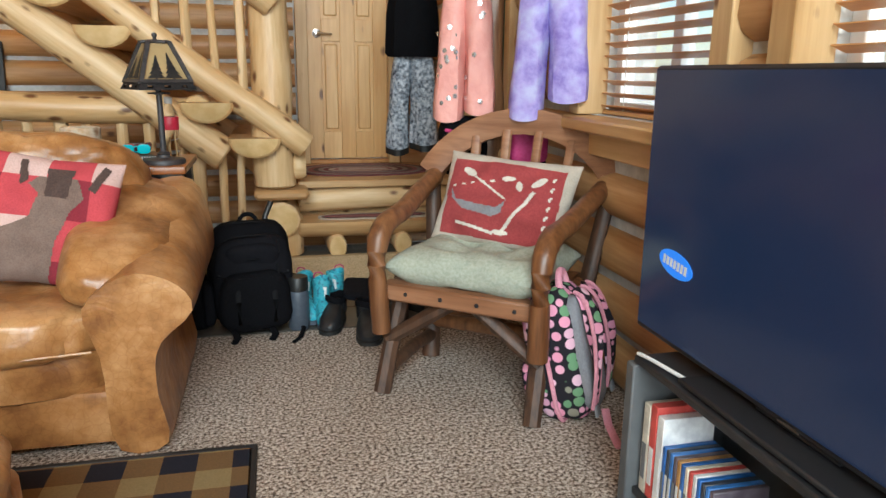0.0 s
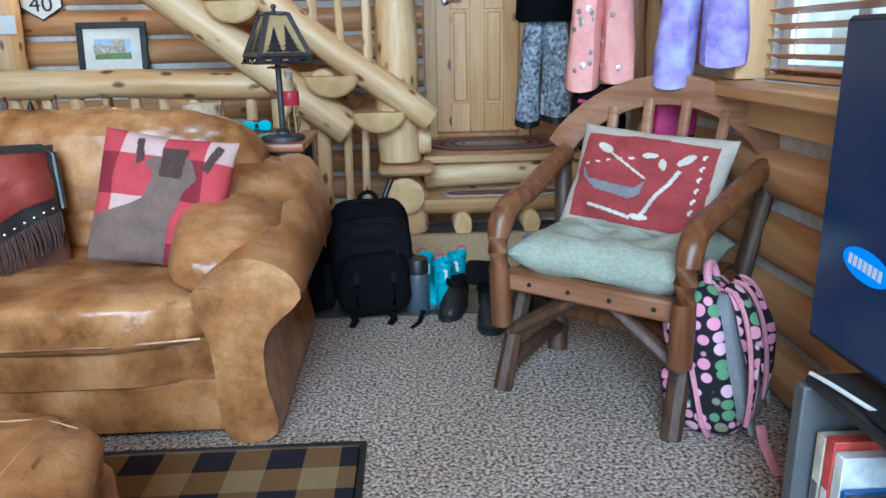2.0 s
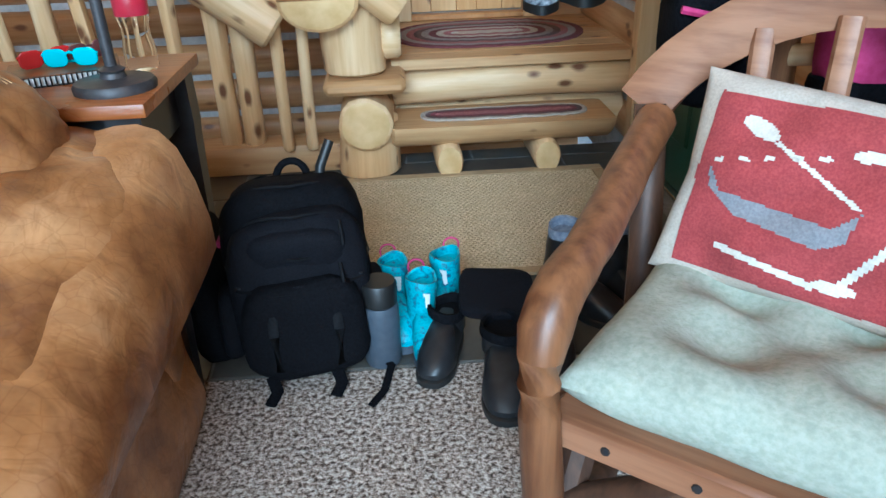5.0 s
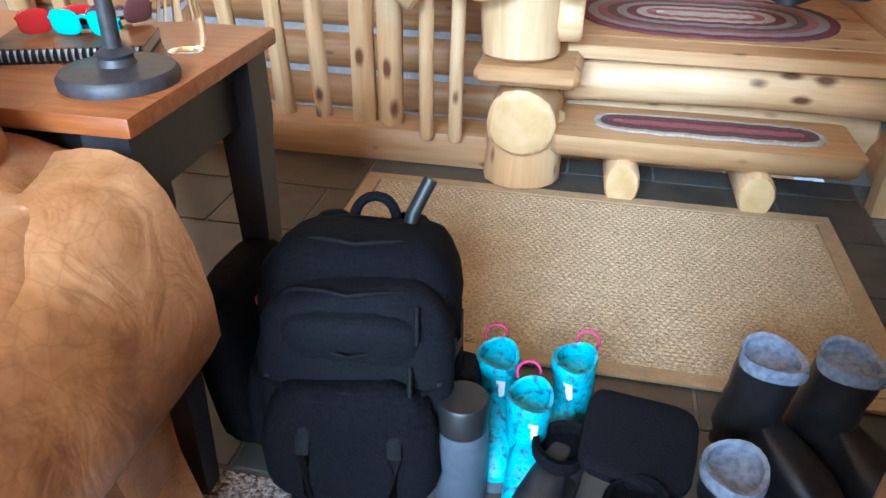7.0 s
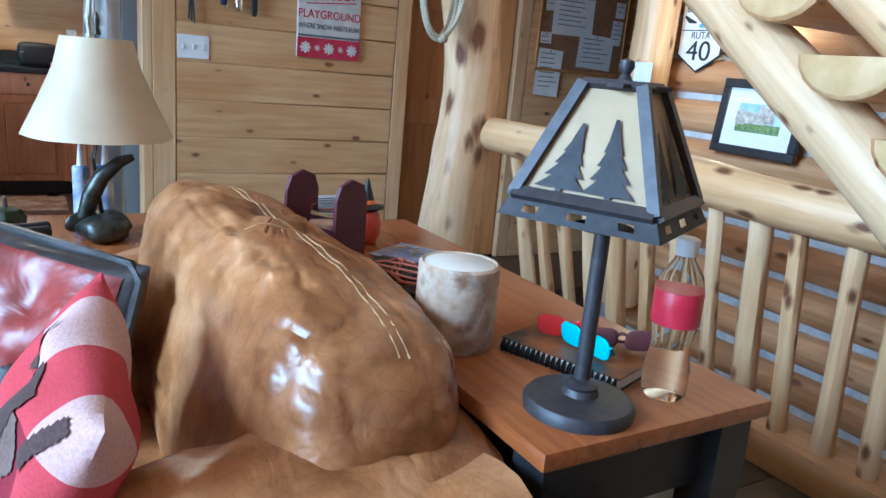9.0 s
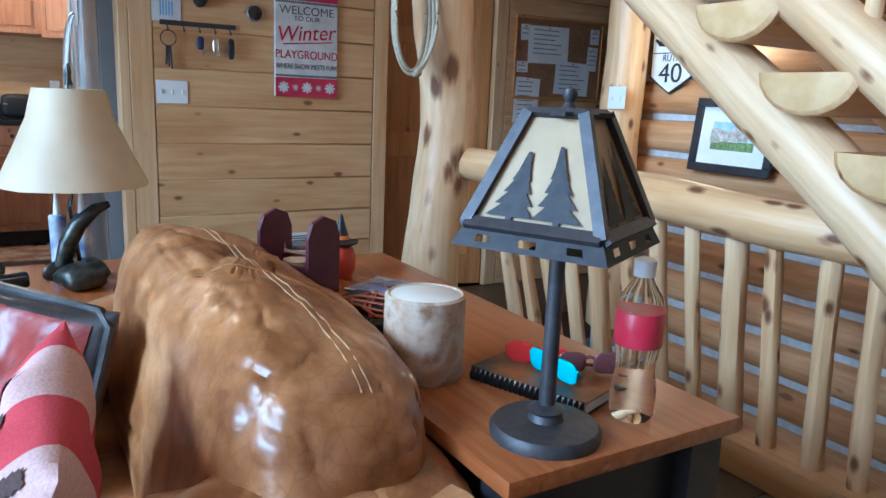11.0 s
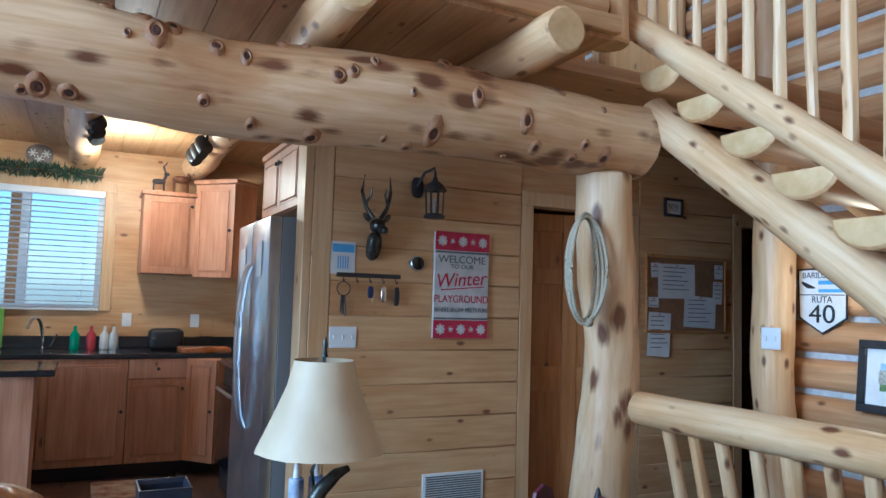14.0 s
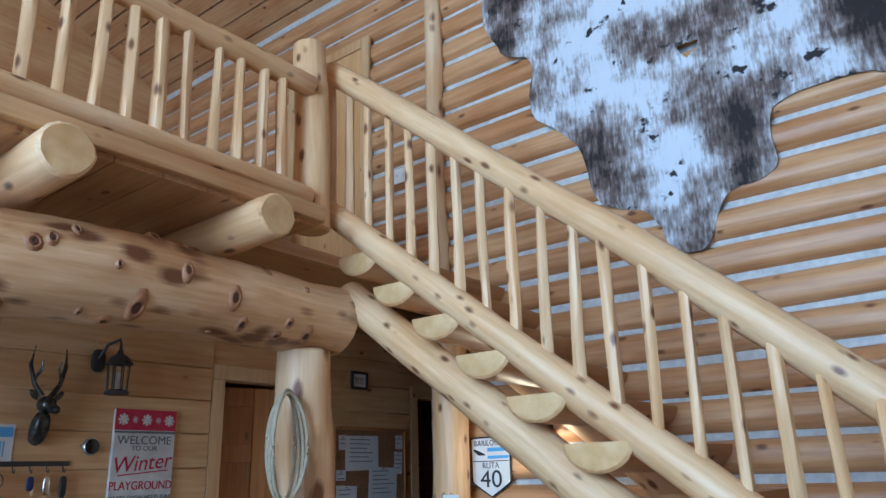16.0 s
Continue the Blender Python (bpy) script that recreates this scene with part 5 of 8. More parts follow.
part("cable_loop", sweep([(-0.9 + 0.1 * math.sin(i * 0.8), 5.6 + 0.05 * math.cos(i * 1.1), TZ + 0.032 + 0.008 * abs(math.sin(i * 0.9))) for i in range(24)], 0.003, 6), mat("orange_cord", (0.35, 0.09, 0.04), 0.6), cb)
ky = thing("key_ring", (-1.13, 5.73, TZ + 0.01), "bunch of metal keys on the magazine", "keys")
for i in range(6):
    part("key", box(-0.008, 0.04, -0.005, 0.005, 0.0, 0.002), CHROME, ky, m=pose(-1.13, 5.73, TZ + 0.009 + 0.003 * i, 0, 0, i * 55))


# ---------- end table with parchment lamp ----------
EZ = 0.63
et = thing("end_table", (-1.98, 4.9, 0), "square oak end table with dark legs", "table")
part("tabletop", box(-2.3, -1.72, 4.53, 5.3, EZ - 0.03, EZ, 0.006), TABLE_TOP, et)
part("apron", box(-2.26, -1.76, 4.57, 5.26, EZ - 0.12, EZ - 0.031, 0.004), BLACK_PAINT, et)
for x in (-2.24, -1.78):
    for y in (4.59, 5.24):
        part("leg", box(x - 0.025, x + 0.025, y - 0.025, y + 0.025, 0, EZ - 0.12, 0.004), BLACK_PAINT, et)
QX, QY = -1.94, 5.08
l2 = thing("fish_lamp", (QX, QY, EZ), "lamp with bronze fish base and parchment shade", "lamp")
BRONZE = noisy("dark_patina_bronze", (0.03, 0.035, 0.03), (0.1, 0.1, 0.085), 30, 0.35, 0.4, 0.004, metal=0.7)
part("base", blob(0.2, 0.16, 0.09, 2.4, 20, 10, 0.02, 9), BRONZE, l2, m=tilt((QX, QY, EZ + 0.045)))
part("fish_body", sweep([(QX, QY - 0.05, EZ + 0.07), (QX + 0.01, QY - 0.03, EZ + 0.14), (QX + 0.02, QY + 0.0, EZ + 0.2), (QX + 0.02, QY + 0.05, EZ + 0.245), (QX + 0.02, QY + 0.09, EZ + 0.26)], [0.022, 0.027, 0.025, 0.019, 0.01], 12), BRONZE, l2)
part("tail_fin", blob(0.015, 0.1, 0.06, 2, 12, 8), BRONZE, l2, m=tilt((QX, QY - 0.06, EZ + 0.06), 30))
part("stem", sweep([(QX - 0.01, QY, EZ + 0.08), (QX - 0.02, QY - 0.02, EZ + 0.25), (QX, QY, EZ + 0.33), (QX, QY, EZ + 0.62)], 0.007, 8), BRONZE, l2)
sec = []
for r, z in ((0.212, 0.32), (0.21, 0.325), (0.162, 0.425), (0.12, 0.52), (0.1, 0.6), (0.098, 0.604)):
    sec.append([(QX + r * (1 - 0.03 * (k % 2)) * math.cos(2 * math.pi * k / 16), QY + r * (1 - 0.03 * (k % 2)) * math.sin(2 * math.pi * k / 16), EZ + z) for k in range(16)])
part("shade", rings(sec, cap=False), PARCH, l2, "cream parchment bell shade")
part("finial", lathe([(0, 0.615), (0.012, 0.615), (0.006, 0.635), (0.01, 0.655), (0.003, 0.675), (0, 0.68)], 12, at=(QX, QY, EZ)), BRONZE, l2)
for i, (x, y) in enumerate(((-2.03, 5.03), (-2.04, 5.1))):
    b_ = thing("caulk_tube", (x, y, EZ), "blue and white caulk tube with nozzle", "tube", "caulk tubes behind the lamp")
    part("tube_body", lathe([(0, 0), (0.024, 0), (0.025, 0.21), (0.02, 0.215), (0, 0.215)], 16, at=(x, y, EZ)), noisy("blue_white_print", (0.05, 0.12, 0.35), (0.7, 0.72, 0.75), 12, 0.35, 0.0), b_)
    part("nozzle", lathe([(0.012, 0.2155), (0.01, 0.24), (0.004, 0.3), (0, 0.3)], 10, at=(x, y, EZ)), WHITE, b_)
fl = thing("flashlight", (-1.97, 4.7, EZ), "blue aluminium flashlight with yellow band", "flashlight")
mf = pose(-1.97, 4.7, EZ + 0.1, 96, 0, 40)
part("barrel", lathe([(0, -0.09), (0.018, -0.09), (0.018, 0.03), (0.026, 0.06), (0.027, 0.1), (0, 0.1)], 16), noisy("blue_anodised", (0.01, 0.03, 0.2), (0.02, 0.06, 0.3), 20, 0.3, 0.05, metal=0.5), fl, m=mf)
part("band", lathe([(0.0185, -0.04), (0.0195, -0.04), (0.0195, -0.01), (0.0185, -0.01)], 16), mat("yellow_print", (0.7, 0.6, 0.1), 0.4), fl, m=mf)
bx_ = thing("paper_stack", (-1.86, 4.68, EZ), "stack of paper, wallet and white cables", "stack")
for i in range(6):
    part("sheet", box(-0.1, 0.1, -0.07, 0.07, 0.012 * i + 0.001, 0.012 * i + 0.011, 0.002), (PAPER, CREAM, LEATHER)[i % 3], bx_, m=pose(-1.86, 4.68, EZ, 0, 0, 20 + 11 * i))
part("white_cable", sweep([(-1.85 + 0.09 * math.sin(i * 0.8), 4.66 + 0.07 * math.cos(i * 0.63), EZ + 0.078 + 0.006 * math.sin(i)) for i in range(30)], 0.003, 6), WHITE, bx_)
gd = thing("gourd", (-2.08, 4.82, EZ), "dark green ornamental gourd with stem", "gourd")
part("gourd_body", rings([[(-2.08 + r * (1 + 0.08 * math.cos(8 * a)) * math.cos(a), 4.82 + r * (1 + 0.08 * math.cos(8 * a)) * math.sin(a), EZ + z) for a in [2 * math.pi * i / 32 for i in range(32)]] for r, z in ((0.02, 0.0), (0.05, 0.015), (0.055, 0.045), (0.04, 0.07), (0.012, 0.078))]), noisy("green_gourd", (0.03, 0.05, 0.025), (0.06, 0.085, 0.04), 14, 0.5), gd)
part("stem", sweep([(-2.08, 4.82, EZ + 0.075), (-2.07, 4.82, EZ + 0.1), (-2.05, 4.82, EZ + 0.115)], [0.009, 0.006, 0.005], 7), CLOTH_BROWN, gd)
cm = thing("binoculars", (-1.95, 4.88, EZ), "pair of black binoculars lying down", "binoculars")
for s in (-1, 1):
    part("barrel", lathe([(0, -0.06), (0.018, -0.06), (0.02, 0.0), (0.026, 0.06), (0, 0.062)], 14), BLACK, cm, m=pose(-1.95 + s * 0.03, 4.88, EZ + 0.027, 90, 0, 30))
part("bridge", box(-0.03, 0.03, -0.02, 0.02, 0.018, 0.036, 0.004), BLACK, cm, m=pose(-1.95, 4.88, EZ, 0, 0, 30))
wb_ = thing("storage_bin", (-2.2, 4.64, EZ), "square dark navy leather bin on the end table", "bin")
sec = [[(-2.2 + s * a, 4.64 + s * b, EZ + z) for a, b in ((-1, -1), (1, -1), (1, 1), (-1, 1))] for s, z in ((0.068, 0), (0.08, 0.19), (0.074, 0.19), (0.07, 0.175), (0.062, 0.01))]
part("bin_body", rings(sec), noisy("navy_leatherette", (0.012, 0.016, 0.028), (0.02, 0.025, 0.04), 30, 0.4), wb_, smooth=False)

# ---------- log armchair ----------
CM = pose(0.758, 4.7, 0, 0, 0, -39)
CHAIR_DARK = wood("dark_weathered_branch", (0.1, 0.05, 0.028), (0.03, 0.016, 0.011), rough=0.5)
ch = thing("log_chair", (0.54, 4.5, 0), "rustic dark log armchair with arched back", "chair")


def stick(name, pts, r, flat=1.0, seg=10, material=None, parent=None, label=""):
    ps = [Vector((p[0], p[1] * (0.83 if p[1] > 0 else 1), p[2])) for p in pts]
    rr = [(r if not isinstance(r, (list, tuple)) else r[min(i, len(r) - 1)]) * (1 + 0.12 * noise.noise((p.x * 9 + 3, p.y * 9, p.z * 9))) for i, p in enumerate(ps)]
    return part(name, sweep(ps, rr, seg, flat), material or CHAIR_WOOD, parent or ch, label, CM)


for s in (-1, 1):
    stick("front_leg", [(s * 0.285, -0.05, 0.0), (s * 0.28, 0.0, 0.15), (s * 0.272, 0.07, 0.3), (s * 0.27, 0.09, 0.38)], [0.032, 0.031, 0.029, 0.027], 1.0, 8, CHAIR_DARK)
    stick("arm_log", bez((s * 0.292, -0.04, 0.23), (s * 0.3, -0.05, 0.45), (s * 0.3, -0.11, 0.61), (s * 0.3, 0.06, 0.625), 9) + bez((s * 0.302, 0.1, 0.63), (s * 0.31, 0.2, 0.63), (s * 0.33, 0.36, 0.68), (s * 0.345, 0.58, 0.72), 7), [0.034] * 6 + [0.04] * 4 + [0.036] * 8, 1.0, 12)
    stick("back_post", [(s * 0.29, 0.42, 0.0), (s * 0.3, 0.46, 0.2), (s * 0.33, 0.54, 0.45), (s * 0.37, 0.62, 0.74)], [0.036, 0.036, 0.033, 0.032], 0.8, 9, CHAIR_DARK)
    stick("side_stretcher", [(s * 0.285, 0.03, 0.08), (s * 0.285, 0.25, 0.1), (s * 0.29, 0.44, 0.09)], 0.026, 1.0, 9, CHAIR_DARK)
    stick("brace", [(s * 0.03, 0.03, 0.36), (s * 0.14, 0.02, 0.29), (s * 0.29, 0.01, 0.19)], [0.026, 0.03, 0.028], 0.9, 9, CHAIR_DARK)
    stick("side_rail", [(s * 0.285, 0.05, 0.37), (s * 0.29, 0.5, 0.36)], 0.035, 1.0, 8)
seat = part("seat_rail", box(-0.3, 0.3, -0.03, 0.035, 0.345, 0.41, 0.008), CHAIR_BACK, ch, m=CM)
for i in range(4):
    part("peg", lathe([(0, 0), (0.008, 0), (0.007, 0.003), (0, 0.004)], 8), BLACK, seat, m=CM @ tilt((-0.2 + 0.135 * i, -0.0305, 0.378), 90))
part("seat_board", box(-0.29, 0.29, 0.036, 0.46, 0.375, 0.405, 0.006), CHAIR_WOOD, ch, m=CM)
arc = [(0.415 * math.sin(a), 0.515 + 0.08 * math.cos(a * 1.1), 0.735 + 0.23 * (math.cos(a * 1.32))) for a in [radians(-69 + 138 * i / 16) for i in range(17)]]
zmin = min(p[2] for p in arc)
arc = [(x, y, 0.735 + (z - zmin) * 0.92) for x, y, z in arc]
sec = []
for i, p in enumerate(arc):
    q, r_ = Vector(arc[max(i - 1, 0)]), Vector(arc[min(i + 1, 16)])
    d = (r_ - q).normalized()
    nrm = Vector((-d.z, 0, d.x)).normalized()
    dep = Vector((0, 1, 0))
    c = Vector(p)
    hw_, tk = 0.05, 0.024
    sec.append([c + nrm * a * hw_ + dep * b * tk for a, b in ((-1, -1), (-0.9, -1.1), (0.9, -1.1), (1, -1), (1, 1), (0.9, 1.1), (-0.9, 1.1), (-1, 1))])
part("crest_rail", rings(sec), CHAIR_BACK, ch, "arched weathered crest rail", CM)
for x in (-0.18, -0.06, 0.06, 0.18):
    stick("back_slat", [(x * 0.95, 0.52, 0.38), (x, 0.6, 0.65), (x * 1.1, 0.68, 0.93 - abs(x) * 0.25)], 0.02, 0.7, 8, CHAIR_BACK)
stick("back_stretcher", [(-0.29, 0.45, 0.15), (0.29, 0.45, 0.16)], 0.03)
cu = thing("seat_cushion", (0.6, 4.7, 0.41), "tufted sage green corduroy seat cushion", "cushion")
cm_ = CM @ pose(0.0, 0.215, 0.468, 90, 0, 0) @ pose(0, 0, 0, 180, 0, 0)
part("cushion_cover", pillow(0.58, 0.5, 0.14, 44, 5.5, 0.02, 2, tuft=[(-0.33, 0.3), (0.33, 0.3), (-0.33, -0.35), (0.33, -0.35), (0.0, 0.0)]), SAGE, cu, m=cm_)
mp_ = CM @ pose(0.0, 0.385, 0.655, -24, 3, -3)
pc, pme = throw("canoe_pillow", mp_, 0.54, 0.36, 0.13, CANVAS, "oatmeal pillow with red canoe and paddle tapestry", 9)
part("tapestry", decal(pme, lambda u, v: abs(u) < 0.84 and -0.86 < v < 0.78, 0.002, 0.54, 0.36), CRIMSON, pc, "brick red woven panel", mp_)
canoe = [(-0.72, 0.05), (-0.62, -0.12), (0.0, -0.2), (0.02, -0.16), (0.1, -0.02), (0.08, -0.3), (-0.05, -0.42), (-0.55, -0.32), (-0.72, -0.12)]


def strip(x0, y0, x1, y1, w):
    dx, dy = x1 - x0, y1 - y0
    ln_ = math.hypot(dx, dy)
    ox, oy = -dy / ln_ * w, dx / ln_ * w
    return [(x0 + ox, y0 + oy), (x1 + ox, y1 + oy), (x1 - ox, y1 - oy), (x0 - ox, y0 - oy)]


def oval(cx, cy, a, b, ang):
    """An elliptic paddle blade or fishing float."""
    c, s = math.cos(radians(ang)), math.sin(radians(ang))
    return [(cx + a * math.cos(t) * c - b * math.sin(t) * s, cy + a * math.cos(t) * s + b * math.sin(t) * c) for t in [2 * math.pi * i / 14 for i in range(14)]]


pale = [oval(-0.54, 0.5, 0.14, 0.07, -35), strip(-0.42, 0.4, 0.1, 0.0, 0.018), oval(0.52, 0.45, 0.15, 0.065, 62), strip(0.5, 0.22, 0.1, -0.7, 0.025), oval(0.08, 0.44, 0.11, 0.05, 10), oval(0.27, 0.3, 0.12, 0.05, -72), strip(-0.6, -0.6, 0.0, -0.72, 0.03), oval(0.1, -0.68, 0.12, 0.055, 4)]
part("paddle_motif", decal(pme, lambda u, v: any(inside(p, u, v) for p in pale), 0.0035, 0.54, 0.36), CREAM, pc, "cream woven paddles", mp_)
part("canoe_motif", decal(pme, lambda u, v: inside([(-0.75, 0.08), (-0.66, -0.12), (0.0, -0.2), (0.12, -0.02), (0.08, -0.3), (-0.05, -0.4), (-0.55, -0.3), (-0.74, -0.1)], u, v), 0.0035, 0.54, 0.36), GREYMESH, pc, "grey woven canoe", mp_)
dash = [strip(-0.74 + 0.14 * i, 0.14 + 0.05 * i, -0.68 + 0.14 * i, 0.16 + 0.05 * i, 0.02) for i in range(5)] + [strip(0.72, 0.6 - 0.2 * i, 0.7, 0.5 - 0.2 * i, 0.018) for i in range(6)]
for p in dash:
    part("dash_motif", decal(pme, lambda u, v: inside(p, u, v), 0.0035, 0.54, 0.36), CREAM, pc, m=mp_)

# ---------- coat tree and hanging clothes ----------
co = thing("coat_tree", (1.1, 5.5, 0), "peeled dark juniper log coat tree", "coat rack")
DARKLOG = wood("dark_juniper", (0.3, 0.15, 0.07), (0.12, 0.05, 0.025), knots=0.16, kscale=5, patch=(0.5, 0.42, 0.36))
log("trunk", (1.1, 5.5, 0.0), (1.07, 5.52, 1.9), 0.085, 0.06, co, DARKLOG, seg=14, rough=0.14)
log("root_foot", (1.1, 5.5, 0.03), (0.84, 5.5, 0.03), 0.05, 0.03, co, DARKLOG, seg=8)
log("root_foot", (1.1, 5.5, 0.03), (1.12, 5.24, 0.03), 0.05, 0.03, co, DARKLOG, seg=8)
for z, dx, dy in ((0.78, 0.13, -0.2), (1.55, -0.2, 0.0), (1.5, 0.12, -0.14), (1.65, 0.0, -0.12), (1.6, -0.25, 0.1)):
    log("peg", (1.09, 5.5, z), (1.09 + dx, 5.5 + dy, z + 0.05), 0.022, 0.024, co, PINE_LOG, seg=9)


def hung(name, at, legs, label, cat, material, top, hem=None, rz=0, grp=""):
    """Clothes hanging from a peg: soft tubes with folds; legs are (x, width, depth, bottom)."""
    th = thing(name, at, label, cat, grp)
    mm = pose(at[0], at[1], 0, 0, 0, rz)
    for i, (x, w, d, zb) in enumerate(legs):
        sec = []
        for j in range(15):
            f = j / 14
            z = zb + (top - zb) * f
            xo = x * (1 - 0.75 * f ** 1.6)
            ww = w * (1 - 0.22 * f) * (1 + 0.05 * math.sin(j * 1.1))
            row = []
            for k in range(20):
                a = 2 * math.pi * k / 20
                r = 1 + 0.16 * noise.noise((math.cos(a) * 1.6 + i * 5, math.sin(a) * 1.6 + x * 7, z * 3.2)) + 0.05 * math.cos(5 * a + z * 4)
                row.append((xo + ww / 2 * r * math.cos(a), d / 2 * r * math.sin(a), z + 0.01 * math.cos(a * 2)))
            sec.append(row)
        leg = part("leg", rings(sec), material, th, m=mm)
        if hem:
            part("hem", rings([[(x + (p[0] - x) * 1.04, p[1] * 1.05, p[2] - 0.004) for p in sec[0]], [(x + (p[0] - x) * 1.04, p[1] * 1.05, p[2] + 0.035) for p in sec[0]]]), hem, leg, m=mm)
    return th


tp_ = hung("snow_pants", (1.06, 7.2, 0.61), [(-0.1, 0.15, 0.17, 0.61), (0.08, 0.19, 0.18, 0.64)], "black and grey patterned snow pants hanging", "pants", CAMO, 1.55, RUBBER, -10)
part("jacket_hem", rings([[(1.06 + w * math.cos(2 * math.pi * k / 18) * (1 + 0.08 * math.sin(3 * k)), 7.19 + 0.13 * math.sin(2 * math.pi * k / 18), z) for k in range(18)] for w, z in ((0.15, 1.23), (0.17, 1.25), (0.16, 1.5), (0.11, 1.8))]), NYLON, tp_, "black jacket over the pants")
log("peg", (1.33, 7.22, 1.72), (1.05, 7.2, 1.78), 0.02, 0.022, tp_, PINE_LOG, seg=9)
pk = hung("snow_pants", (0.945, 5.42, 0.95), [(-0.065, 0.13, 0.14, 0.94), (0.065, 0.13, 0.14, 0.97)], "salmon pink snow pants with silver stars", "pants", PEACH, 1.7, None, -20)
star = as_mesh("foil_star", lathe([(0, 0), (0.011, 0.001), (0, 0.002)], 5), SILVER)
for i in range(26):
    a, z = random.uniform(-2.6, -0.5), random.uniform(1.0, 1.5)
    s = random.choice((-1, 1))
    part("foil_star", star, None, pk, m=pose(0.945, 5.42, 0, 0, 0, -20) @ tilt((s * 0.058 + 0.06 * math.cos(a), 0.074 * math.sin(a), z), 90, 0, math.degrees(a) + 90))
hung("snow_pants", (1.2, 5.14, 0.97), [(-0.075, 0.14, 0.13, 0.96), (0.085, 0.16, 0.13, 1.03)], "lilac floral snow pants hanging", "pants", LILAC, 1.75, None, -28)
bgm = thing("magenta_bag", (1.19, 5.31, 0.74), "magenta and black bag on a peg", "bag")
part("bag_body", blob(0.17, 0.12, 0.24, 4, 22, 12, 0.012, 8), MAGENTA, bgm, m=tilt((1.19, 5.32, 0.86)))
part("bag_base", blob(0.172, 0.122, 0.06, 4, 22, 8), NYLON, bgm, m=tilt((1.19, 5.32, 0.755)))
bgm = thing("gym_bag", (0.95, 5.4, 0.75), "black nylon bag with red trim on the coat tree", "bag")
part("bag_body", blob(0.2, 0.13, 0.26, 4, 22, 12, 0.014, 8), NYLON, bgm, m=tilt((0.95, 5.46, 0.83)))
part("red_trim", sweep([(0.86, 5.4, 0.9), (0.95, 5.385, 0.88), (1.04, 5.4, 0.9)], 0.008, 6), MAGENTA, bgm)

# ---------- pink backpack against the wall ----------
PM = pose(1.145, 4.545, 0.0, 0, 0, 52) @ pose(0, 0, 0, -14, 0, 0)
pb = thing("pink_backpack", (1.1, 4.58, 0), "pink and black patterned school backpack", "backpack")
part("body", blob(0.25, 0.19, 0.46, 4.2, 28, 18, 0.01, 7), PINKPRINT, pb, m=PM @ tilt((0, 0.02, 0.23)))
part("back_panel", blob(0.2, 0.05, 0.4, 5, 22, 12, 0.006, 8), GREYMESH, pb, "grey padded back panel", PM @ tilt((0, -0.07, 0.23)))
part("front_pocket", blob(0.24, 0.07, 0.2, 4, 22, 12, 0.006, 8), PINKPRINT, pb, m=PM @ tilt((0, 0.11, 0.13)))
for s in (-1, 1):
    sp_ = part("shoulder_strap", sweep(bez((s * 0.04, -0.08, 0.44), (s * 0.06, -0.15, 0.43), (s * 0.1, -0.14, 0.2), (s * 0.1, -0.09, 0.06), 14), [0.028] * 15, 10, 0.3), PINKPRINT, pb, "padded strap with printed face", PM)
    part("strap_edge", sweep(bez((s * 0.07, -0.085, 0.44), (s * 0.09, -0.155, 0.43), (s * 0.13, -0.145, 0.2), (s * 0.125, -0.09, 0.06), 14), 0.007, 6), PINK, sp_, m=PM)
    part("strap_edge", sweep(bez((s * 0.012, -0.085, 0.44), (s * 0.032, -0.155, 0.43), (s * 0.072, -0.145, 0.2), (s * 0.075, -0.09, 0.06), 14), 0.007, 6), PINK, sp_, m=PM)
    part("buckle", box(s * 0.11 - 0.018, s * 0.11 + 0.018, -0.105, -0.093, 0.03, 0.07, 0.004), GREYMESH, sp_, "grey plastic buckle", PM)
part("grab_handle", sweep(bez((-0.04, -0.03, 0.45), (-0.04, -0.03, 0.52), (0.04, -0.03, 0.52), (0.04, -0.03, 0.45), 10), 0.012, 8), PINK, pb, m=PM)
part("seam", sweep([(0.128 * math.copysign(min(1, abs(1.25 * math.cos(a))), math.cos(a)), 0.03, 0.23 + 0.225 * math.copysign(min(1, abs(1.25 * math.sin(a))), math.sin(a))) for a in [2 * math.pi * i / 32 for i in range(33)]], 0.008, 6), PINK, pb, m=PM)
part("hanging_strap", sweep([(-0.06, -0.1, 0.06), (-0.09, -0.12, 0.02), (-0.14, -0.15, 0.008), (-0.2, -0.18, 0.006)], 0.014, 6, 0.25), PINK, pb, m=pose(1.145, 4.545, 0.0, 0, 0, 52))

# ---------- black backpack, flask ----------
BM = pose(0.04, 5.63, 0.0, 0, 0, 8) @ pose(0, 0, 0, -5, 0, 0)
ZIP = noisy("charcoal_webbing", (0.004, 0.004, 0.005), (0.009, 0.009, 0.011), 120, 0.75, 0.3, 0.002, spec=0.15)
bb = thing("black_backpack", (0.04, 5.65, 0), "large black nylon rucksack standing on the floor", "backpack")
part("body", blob(0.37, 0.22, 0.48, 4.0, 32, 20, 0.014, 6), NYLON, bb, m=BM @ tilt((0, 0.06, 0.245)))
part("middle_compartment", blob(0.35, 0.15, 0.43, 3.6, 30, 18, 0.012, 7, 3), NYLON2, bb, m=BM @ tilt((0, -0.04, 0.22)))
part("front_pocket", blob(0.31, 0.12, 0.26, 3.6, 28, 14, 0.012, 8, 5), NYLON, bb, m=BM @ tilt((0, -0.1, 0.15)))
